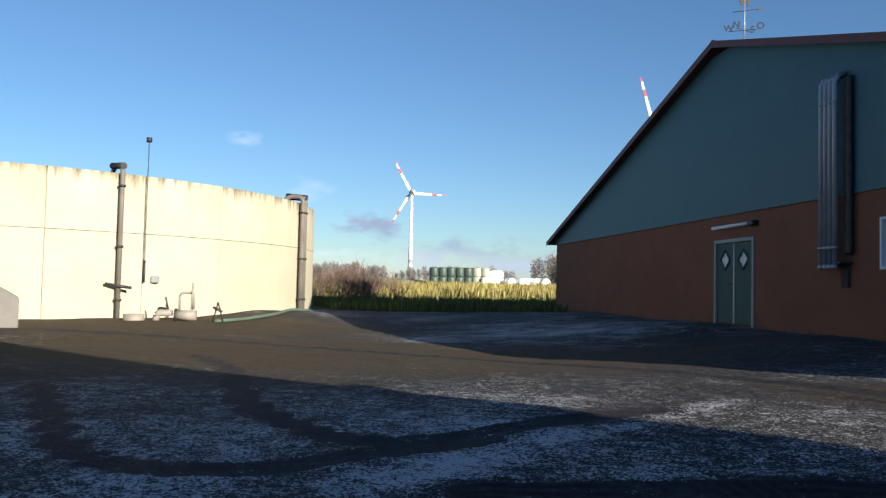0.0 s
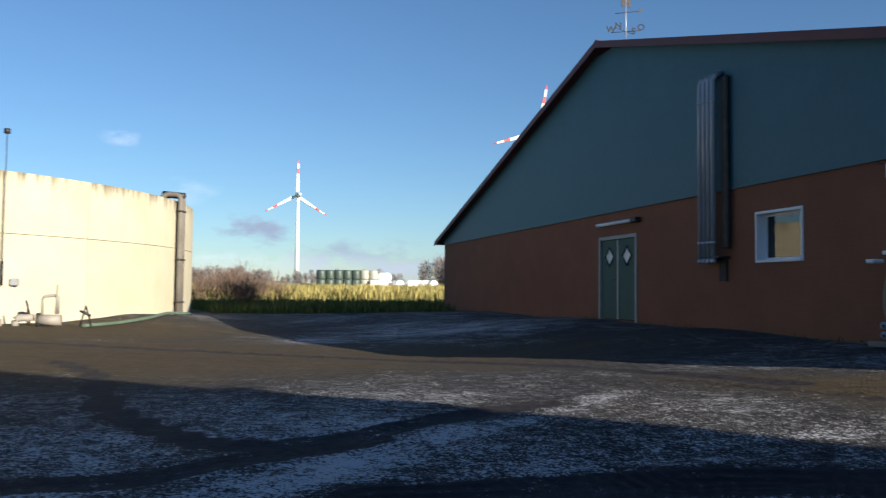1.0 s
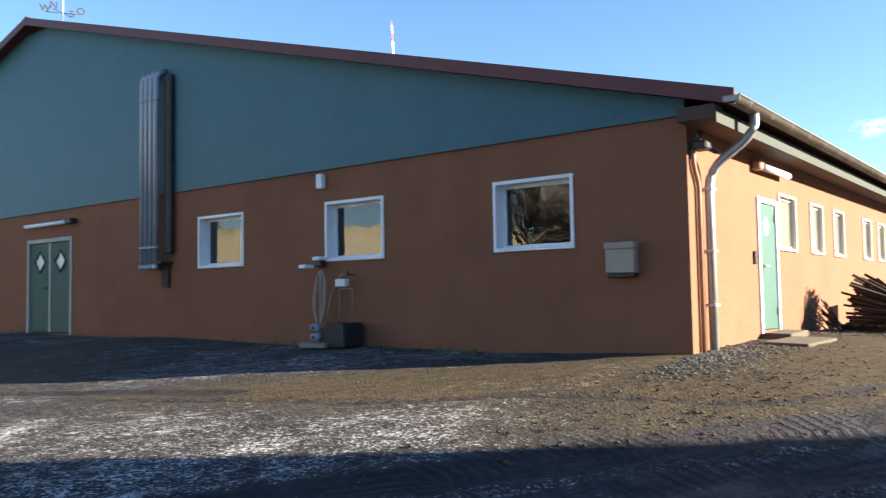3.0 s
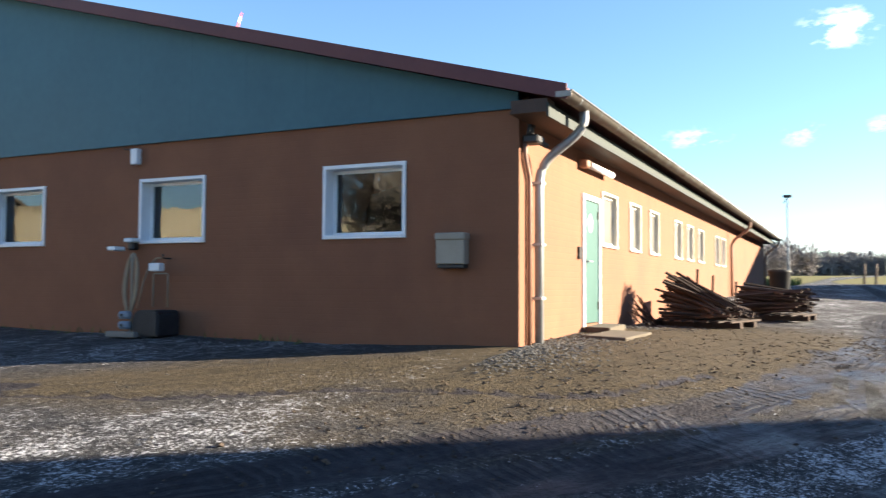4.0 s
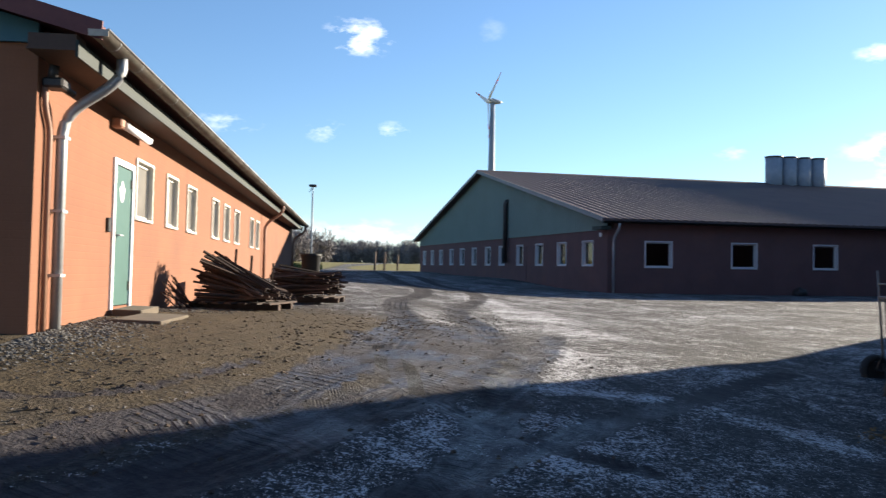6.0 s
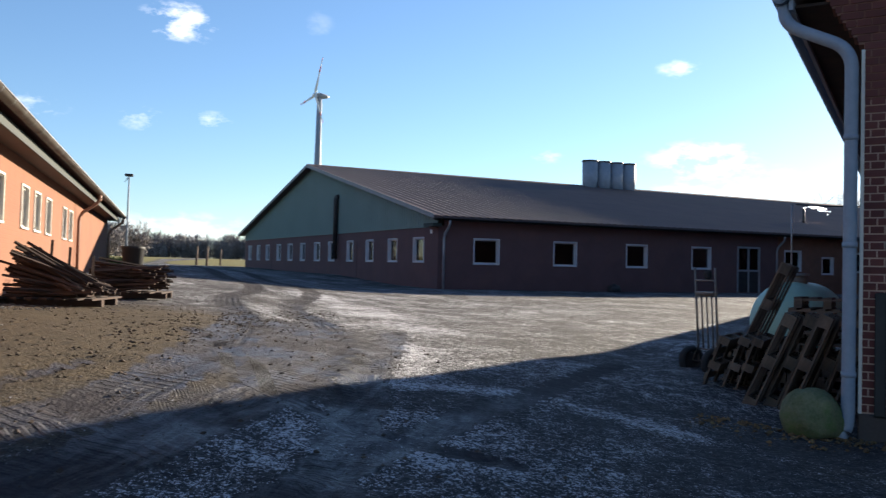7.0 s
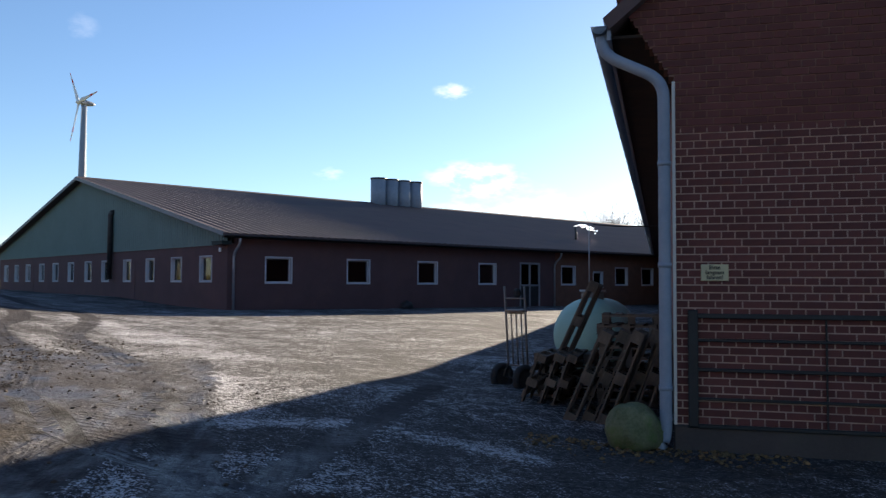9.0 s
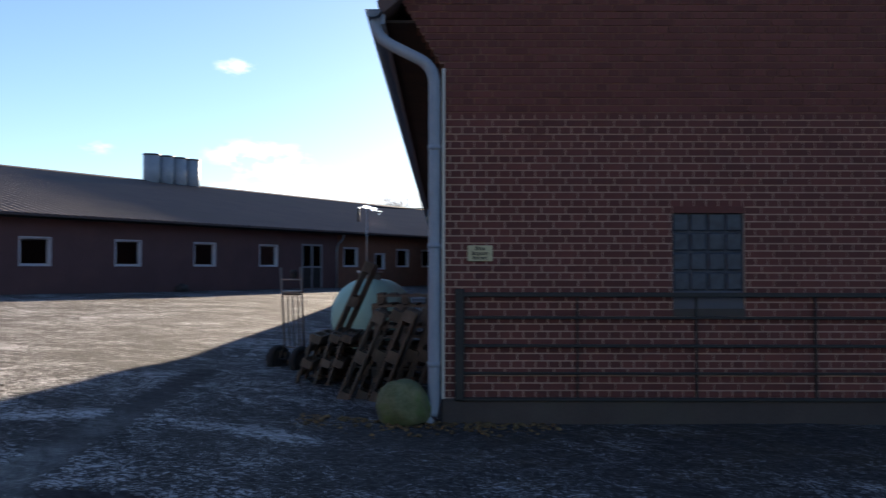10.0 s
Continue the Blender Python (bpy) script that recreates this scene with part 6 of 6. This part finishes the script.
def grass_field(name, n, area, hmin, hmax, width, mat, label, keep=lambda x, y: True):
    r = random.Random(name)
    vs, fs = [], []
    while len(fs) < n:
        x, y = r.uniform(area[0], area[1]), area[2] + (area[3] - area[2]) * r.random() ** 1.5
        if not keep(x, y):
            continue
        z = height(x, y)
        clump = 0.7 + 0.6 * (noise.noise((x * 0.5, y * 0.5, 0)) * 0.5 + 0.5)
        h, a = r.uniform(hmin, hmax) * clump, r.uniform(0, math.pi)
        dx, dy = math.cos(a) * width, math.sin(a) * width
        lx, ly = r.gauss(0, 0.16) * h, r.gauss(0, 0.16) * h
        i = len(vs)
        vs += [(x - dx, y - dy, z - 0.05), (x + dx, y + dy, z - 0.05), (x + dx * 0.7 + lx * 0.4, y + dy * 0.7 + ly * 0.4, z + h * 0.6), (x + lx, y + ly, z + h)]
        fs += [(i, i + 1, i + 2), (i, i + 2, i + 3)]
    return stuff(name, vs, fs, mat, label, "grass")


def outside_tank(x, y):
    return math.hypot(x - T_X, y - T_Y) > T_R + 0.7 and not (x > -0.6 and y < 33)


grass_field("tall_grass", 34000, (-12, 12, 42.5, 80), 0.55, 1.0, 0.035, GRASS, "tall dry yellow-green reeds and grass at the field edge", outside_tank)
grass_field("short_grass", 22000, (-12, 3, 27.5, 44), 0.1, 0.42, 0.03, GRASS_LOW, "short green grass before the reeds", outside_tank)
grass_field("verge_grass", 9000, (31.5, 60, -0.4, 7), 0.15, 0.6, 0.04, GRASS_LOW, "green grass verge beyond the barn", lambda x, y: y > 0.4 - (x - 31) * 0.02)
grass_field("wall_weeds", 500, (-1.2, -0.02, 3, 31), 0.03, 0.12, 0.01, GRASS_LOW, "sparse weeds at the foot of the wall", lambda x, y: x > -0.25)


def branch(vs, fs, p, d, length, r, depth, rnd, spread=0.5):
    q = p + d * length
    a = d.cross(Vector((0.3, 0.2, 1))).normalized()
    b = d.cross(a)
    i = len(vs)
    r2 = r * 0.62
    for c, rr in ((p, r), (q, r2)):
        for k in range(3):
            t = 2 * math.pi * k / 3
            vs.append(tuple(c + (a * math.cos(t) + b * math.sin(t)) * rr))
    for k in range(3):
        fs.append((i + k, i + (k + 1) % 3, i + 3 + (k + 1) % 3, i + 3 + k))
    if depth == 0:
        return
    for k in range(rnd.choice((2, 3, 3))):
        nd = (d + Vector((rnd.gauss(0, spread), rnd.gauss(0, spread), rnd.gauss(0.12, spread * 0.6)))).normalized()
        branch(vs, fs, p + d * length * rnd.uniform(0.55, 1.0), nd, length * rnd.uniform(0.62, 0.86), r2, depth - 1, rnd, spread)


def bare_tree(m, seed, h, label, depth=6, trunk=0.2):
    rnd = random.Random(seed)
    tree = thing("bare_tree", m, label, "tree", "bare trees")
    vs, fs = [], []
    p, d = Vector((0, 0, -0.3)), Vector((rnd.gauss(0, .04), rnd.gauss(0, .04), 1)).normalized()
    trunk_bm = tb([(0, 0, -0.3), (d.x * h * 0.2, d.y * h * 0.2, h * 0.25), (d.x * h * 0.4, d.y * h * 0.4, h * 0.4)], trunk, 8, trunk * 0.6)
    part("trunk", trunk_bm, BARK, tree)
    for k in range(6):
        z = h * (0.22 + 0.03 * k)
        ang = rnd.uniform(0, 6.28)
        nd = Vector((math.cos(ang) * 0.55, math.sin(ang) * 0.55, 1)).normalized()
        branch(vs, fs, Vector((d.x * z, d.y * z, z)), nd, h * 0.21, trunk * 0.5, depth - 1, rnd)
    me = bpy.data.meshes.new("crown")
    me.from_pydata(vs, [], fs)
    me.materials.append(BARK)
    c = new("crown", me)
    c.parent = tree
    return tree


t1 = bare_tree(pose(70.5, -80.1, 0.8), 3, 12.5, "bare winter tree with a fine twiggy crown", 7)
copy_thing(t1, pose(73.5, -77.5, 0.5, 0, 0, 120))
copy_thing(t1, pose(68.0, -83.5, 0.5, 0, 0, 220))
for i, (x, y, s_) in enumerate(((-27, 15.5, 1), (-31, 18.5, 1), (-35, 13, 1), (-30, 9, 1), (-38, 20, 1), (-34, 23.5, 1))):
    copy_thing(t1, pose(x, y, height(x, y), 0, 0, 57 * i))

t2 = bare_tree(pose(-21.9, 14.3, height(-21.9, 14.3)), 8, 7.5, "small bare tree with a stout dark trunk near the slurry tank", 6, 0.3)
for i, (x, y) in enumerate(((-22.0, 12.6), (-22.6, 13.6), (-23.2, 14.9), (-22.9, 12.2), (-23.8, 13.8))):
    copy_thing(t2, pose(x, y, height(x, y), 0, 0, 71 * i + 30))


def bushes(name, n, area, hmin, hmax, mat, label, stems=26, keep=lambda x, y: True):
    r = random.Random(name)
    vs, fs = [], []
    while n:
        x, y = r.uniform(area[0], area[1]), r.uniform(area[2], area[3])
        if not keep(x, y):
            continue
        n -= 1
        h = r.uniform(hmin, hmax)
        for k in range(stems):
            d = Vector((r.gauss(0, 0.35), r.gauss(0, 0.35), 1)).normalized()
            branch(vs, fs, Vector((x + r.gauss(0, .25), y + r.gauss(0, .25), height(x, y) - 0.05)), d, h * r.uniform(0.35, 0.55), 0.016, 2, r, 0.3)
    return stuff(name, vs, fs, mat, label, "bushes")


bushes("brown_brambles", 24, (-11, -6.5, 35, 48), 1.2, 2.3, TWIG, "leafless brown brambles beside the slurry tank", 22, outside_tank)
bushes("leafless_hedge", 14, (33, 48, 3, 14), 1.0, 2.0, TWIG, "leafless shrubs beyond the end of the barn", 20)


def far_wood(name, lines, label):
    r = random.Random(name)
    vs, fs = [], []
    for (x0, y0), (x1, y1), n, hmin, hmax in lines:
        for k in range(n):
            t = r.random()
            x, y = x0 + (x1 - x0) * t + r.gauss(0, 5), y0 + (y1 - y0) * t + r.gauss(0, 5)
            h = r.uniform(hmin, hmax) * (0.75 + 0.5 * (noise.noise((t * 14, x0, 0)) * 0.5 + 0.5))
            z0 = height(x, y)
            w = h * r.uniform(0.24, 0.36)
            i = len(vs)
            vs += [(x - 0.3, y, z0), (x + 0.3, y + 0.3, z0), (x, y, z0 + h * 0.7)]
            fs.append((i, i + 1, i + 2))
            for j in range(420):
                u = Vector((r.gauss(0, 1), r.gauss(0, 1), r.gauss(0, 1))).normalized() * r.random() ** 0.4
                c = Vector((x + u.x * w, y + u.y * w, z0 + h * 0.5 + u.z * h * 0.5))
                sz = h * 0.10
                a = (u + Vector((r.gauss(0, 0.5), r.gauss(0, 0.5), r.gauss(0.9, 0.5)))).normalized() * sz
                b = Vector((r.gauss(0, 1), r.gauss(0, 1), r.gauss(0, 1))).normalized() * sz * 0.28
                i = len(vs)
                vs += [tuple(c - a), tuple(c + a * 0.2 + b), tuple(c + a)]
                fs.append((i, i + 1, i + 2))
    return stuff(name, vs, fs, FAR, label, "woods")


far_wood("far_woods", [((420, -110), (430, 70), 170, 9, 14), ((425, -60), (425, 20), 50, 3, 6), ((300, 14), (310, 70), 60, 9, 14), ((110, 16), (125, 34), 16, 6, 9), ((-80, 420), (160, 430), 120, 5, 9), ((58, 260), (120, 255), 50, 7, 11), ((-35, 300), (5, 310), 36, 4, 7)], "distant leafless woods along the horizon")


def scatter(name, n, place, rmin, rmax, mat, label, category):
    """Small stones or clods, each a rough little lump lying on the ground."""
    r = random.Random(name)
    base = [Vector(v) for v in ((0, 0, 1), (0.94, 0, 0.33), (-0.47, 0.82, 0.33), (-0.47, -0.82, 0.33), (0.47, 0.82, -0.33), (-0.94, 0, -0.33), (0.47, -0.82, -0.33))]
    tris = [(0, 1, 2), (0, 2, 3), (0, 3, 1), (1, 4, 2), (2, 5, 3), (3, 6, 1), (2, 4, 5), (3, 5, 6), (1, 6, 4)]
    vs, fs = [], []
    for k in range(n):
        x, y = place(r)
        z = height(x, y)
        s_ = rmin + (rmax - rmin) * r.random() ** 2.5
        a = r.uniform(0, 6.28)
        i = len(vs)
        for v in base:
            u = Vector((v.x * math.cos(a) - v.y * math.sin(a), v.x * math.sin(a) + v.y * math.cos(a), v.z * 0.7)) * s_ * r.uniform(0.75, 1.25)
            vs.append((x + u.x, y + u.y, z + u.z + s_ * 0.15 + 0.005))
        fs += [(i + a_, i + b_, i + c_) for a_, b_, c_ in tris]
    return stuff(name, vs, fs, mat, label, category)


STONE = foliage("grey_gravel_stone", (0.05, 0.047, 0.045), (0.13, 0.122, 0.115))
CLOD = foliage("dark_mud_clod", (0.035, 0.025, 0.018), (0.075, 0.05, 0.034))
LITTER = foliage("brown_leaf_litter", (0.10, 0.06, 0.025), (0.20, 0.12, 0.05))
scatter("corner_gravel", 3200, lambda r: (-0.9 + 3.2 * r.random() - 1.2 * r.random(), -0.05 - abs(r.gauss(0, 0.45))), 0.005, 0.02, STONE, "loose grey gravel heaped along the foot of the barn corner", "gravel")
scatter("wall_gravel", 3000, lambda r: (3.5 + 7 * r.random(), -0.1 - abs(r.gauss(0, 0.7))), 0.005, 0.022, STONE, "loose grey gravel along the sunny barn wall", "gravel")
scatter("yard_stones", 5000, lambda r: (r.uniform(-14, 16), r.uniform(-9, 9)), 0.004, 0.016, STONE, "scattered small stones on the yard", "gravel")
scatter("mud_clods", 1300, lambda r: (r.gauss(2.0, 4.0), r.gauss(-2.6, 1.8)), 0.006, 0.024, CLOD, "dark clods of mud on the brown ground", "mud clods")
scatter("track_clods", 1500, lambda r: (lambda t: (-5 + 14 * t + r.gauss(0, 0.4), -0.3 - 5.2 * t + r.gauss(0, 0.5)))(r.random()), 0.006, 0.026, CLOD, "mud clods thrown up along the wheel tracks", "mud clods")


def by_house(r):
    p = C_M @ Vector((r.uniform(-1.5, 1.2), -abs(r.gauss(0, 0.35)) - 0.05, 0))
    return p.x, p.y


scatter("leaf_litter", 500, by_house, 0.01, 0.035, LITTER, "brown leaf litter at the foot of the brick house", "leaf litter")


# ---- steam from the barn's flue ----
def steam():
    m = bpy.data.materials.new("white_steam")
    m.use_nodes = True
    nt = m.node_tree
    b = nt.nodes["Principled BSDF"]
    b.inputs["Base Color"].default_value, b.inputs["Roughness"].default_value = (0.9, 0.9, 0.9, 1), 1.0
    mx, tr = nt.nodes.new("ShaderNodeAddShader"), nt.nodes.new("ShaderNodeBsdfTranslucent")
    tr.inputs[0].default_value = (0.9, 0.9, 0.9, 1)
    nt.links.new(b.outputs[0], mx.inputs[0])
    nt.links.new(tr.outputs[0], mx.inputs[1])
    nt.links.new(mx.outputs[0], nt.nodes["Material Output"].inputs[0])
    puff = thing("steam_plume", B_M @ pose(27.3, 4.2, 5.05), "small white plume of steam drifting from a roof flue", "steam")
    r = random.Random(5)
    for k in range(16):
        f = k / 15
        part("wisp", lumpy(0.05 + 0.10 * math.sin(math.pi * min(1, f * 1.15)) * r.uniform(0.6, 1.2), k, (1.7, 1.0, 0.6), 2, 0.3), m, puff, "", pose(0.1 + 2.3 * f + r.gauss(0, 0.1), r.gauss(0, 0.12), 0.0 + 0.16 * math.sin(3 * f) - 0.35 * f * f + r.gauss(0, 0.05)))
    return puff


STEAM = steam()


# ---- wind turbines ----
ROTORS = []


def blade_mesh(R):
    """A tapered, slightly twisted blade along z, with red bands towards its tip."""
    bm = bmesh.new()
    stations = [(0.02, 0.026, 0.026, 0), (0.06, 0.028, 0.026, 0), (0.16, 0.054, 0.018, 0), (0.40, 0.040, 0.013, 0), (0.58, 0.031, 0.010, 0), (0.62, 0.030, 0.010, 1), (0.76, 0.025, 0.008, 1), (0.78, 0.024, 0.008, 0), (0.90, 0.019, 0.006, 0), (0.91, 0.018, 0.006, 1), (1.0, 0.008, 0.003, 1)]
    prev = None
    for s, c, t, red in stations:
        tw = radians(18 * (1 - s))
        ring = []
        for k in range(8):
            a = 2 * math.pi * k / 8
            x, y = c * R * math.cos(a) + c * R * 0.25, t * R * math.sin(a)
            ring.append(bm.verts.new((x * math.cos(tw) - y * math.sin(tw), x * math.sin(tw) + y * math.cos(tw), s * R)))
        if prev:
            for k in range(8):
                f = bm.faces.new((prev[0][k], prev[0][(k + 1) % 8], ring[(k + 1) % 8], ring[k]))
                f.smooth, f.material_index = True, 1 if (red and prev[1]) else 0
        else:
            bm.faces.new(ring)
        prev = (ring, red)
    bm.faces.new(prev[0])
    bmesh.ops.recalc_face_normals(bm, faces=bm.faces)
    return finish(bm, [TURBINE_WHITE, TURBINE_RED], "blade")


def turbine(x, y, base, hub, R, phase, yaw, label, mat=None, thick=1.0):
    mat = mat or TURBINE_WHITE
    base = height(x, y) - 0.5
    tb_ = thing("wind_turbine", pose(x, y, base, 0, 0, yaw), label, "wind turbine", "wind turbines")
    H = hub - base
    part("tower", tb([(0, 0, 0), (0, 0, H * 0.5), (0, 0, H - 1)], R * 0.065 * thick, 24, R * 0.033 * thick), mat, tb_)
    bm = bmesh.new()
    prev = None
    for yy, r in ((R * 0.10, 0.035), (R * 0.06, 0.075), (0, 0.085), (-R * 0.08, 0.07), (-R * 0.20, 0.05), (-R * 0.27, 0.012)):
        cur = [bm.verts.new((r * R * math.cos(2 * math.pi * k / 16), yy, H + r * R * math.sin(2 * math.pi * k / 16))) for k in range(16)]
        if prev:
            for k in range(16):
                bm.faces.new((prev[k], prev[(k + 1) % 16], cur[(k + 1) % 16], cur[k])).smooth = True
        else:
            bm.faces.new(cur)
        prev = cur
    bm.faces.new(prev)
    bmesh.ops.recalc_face_normals(bm, faces=bm.faces)
    part("nacelle", bm, mat, tb_)
    rotor = new("rotor")
    rotor.parent = tb_
    me = blade_mesh(R)
    for k in range(3):
        b = new("blade", me)
        b.parent = rotor
        b.matrix_basis = pose(0, 0, 0, 0, 120 * k, 0)
    part("spinner", lumpy(R * 0.06, 1, (1, 1.3, 1), 2, 0.0), TURBINE_WHITE, rotor)
    ROTORS.append((rotor, R * 0.13, H, phase))
    return tb_


turbine(-10.0 + 800 * 0.0961, -4.5 + 800 * 0.9954, 3.0, 0.8 + 800 * 0.1144, 34.5, -29, 8, "white wind turbine with red-banded blades turning over the fields")
# Backlit turbine: its shade is put into the grey of tower and nacelle.
turbine(-8.3 + 400 * 0.9875, -3.1 - 400 * 0.1575, 4.0, 0.65 + 400 * 0.2133, 18.5, 5, 14, "slender wind turbine, coloured grey for its backlit side, edge-on behind the barn", SHADE_AND_MAST_GREY, 1.9)
turbine(-9.9 + 560 * 0.3782, -4.1 + 560 * 0.9257, 5.0, 0.7 + 560 * 0.1955, 35.0, -17, 8, "wind turbine mostly hidden behind the barn roof")
turbine(-9.6 + 520 * 0.760, -3.7 + 520 * 0.650, 5.0, 0.65 + 520 * 0.272, 35.0, 145, 8, "tall wind turbine whose blade tips pass above the barn roof")


# ---- bricks of the gable wall ----
def lay_bricks():
    r = random.Random(21)
    x_end, x0h, x1h, z0h, z1h = 5.6, *HOUSE_HOLE
    shared = {}

    def brick_mesh(w):
        if w not in shared:
            shared[w] = finish(bx((0.007, 0.0, 0.007), (w - 0.007, 0.05, COURSE - 0.007)), BRICK, "brick")
        return shared[w]
    rest_v, rest_f, placed = [], [], 0
    course = 0
    z = 0.26
    while z < 4.75:
        header = course % 2 == 0
        w = STRETCH / 2 if header else STRETCH
        x = (-STRETCH / 4 if header else (0.0 if course % 4 == 1 else -STRETCH / 2)) - (STRETCH * 3 if z >= 3.76 else 0)
        edge = 0.0 if z < 3.76 else -(z - 3.76) * 0.62
        while x < x_end:
            a, b = max(x, edge), min(x + w, x_end)
            zm = z + COURSE / 2
            x += w
            if z0h - 0.02 < zm < z1h + 0.02 and a < x1h and b > x0h:
                a, b = (a, min(b, x0h)) if a < x0h else (max(a, x1h), b)
            if b - a < 0.03:
                continue
            ww = round(b - a, 3)
            proud = r.uniform(-0.002, 0.004)
            if placed < 300 and a < 2.3 and 1.45 < z < 3.2 and abs(ww - w) < 0.002:
                ob = new("brick", brick_mesh(round(w, 4)))
                ob.parent = HOUSE
                ob.matrix_basis = pose(a, -proud, z)
                placed += 1
            else:
                i = len(rest_v)
                for yy in (-proud, 0.05):
                    rest_v += [(a + 0.007, yy, z + 0.007), (a + ww - 0.007, yy, z + 0.007), (a + ww - 0.007, yy, z + COURSE - 0.007), (a + 0.007, yy, z + COURSE - 0.007)]
                rest_f += [(i, i + 1, i + 2, i + 3), (i, i + 4, i + 5, i + 1), (i + 1, i + 5, i + 6, i + 2), (i + 2, i + 6, i + 7, i + 3), (i + 3, i + 7, i + 4, i)]
        z += COURSE
        course += 1
    me = bpy.data.meshes.new("brickwork")
    me.from_pydata(rest_v, [], rest_f)
    me.materials.append(BRICK_REST)
    ob = tagged(new("brickwork", me), "", "", kind="stuff")
    ob.parent = HOUSE


BRICK_REST = foliage("red_brown_brickwork", (0.087, 0.027, 0.025), (0.130, 0.040, 0.034), 0.85, 0.2)
lay_bricks()


# ---- what moves ----
def motions():
    base = STEAM.matrix_basis.copy()
    walk(STEAM, [(t, base @ pose(0.12 * math.sin(1.3 * t), 0, 0.04 * math.sin(2.1 * t), 0, 2 * math.sin(1.7 * t), 0)) for t in range(11)])
    for rotor, out, H, phase in ROTORS:
        walk(rotor, [(0.5 * i, pose(0, out, H, 0, phase - 90 * 0.5 * i, 0)) for i in range(21)])


motions()
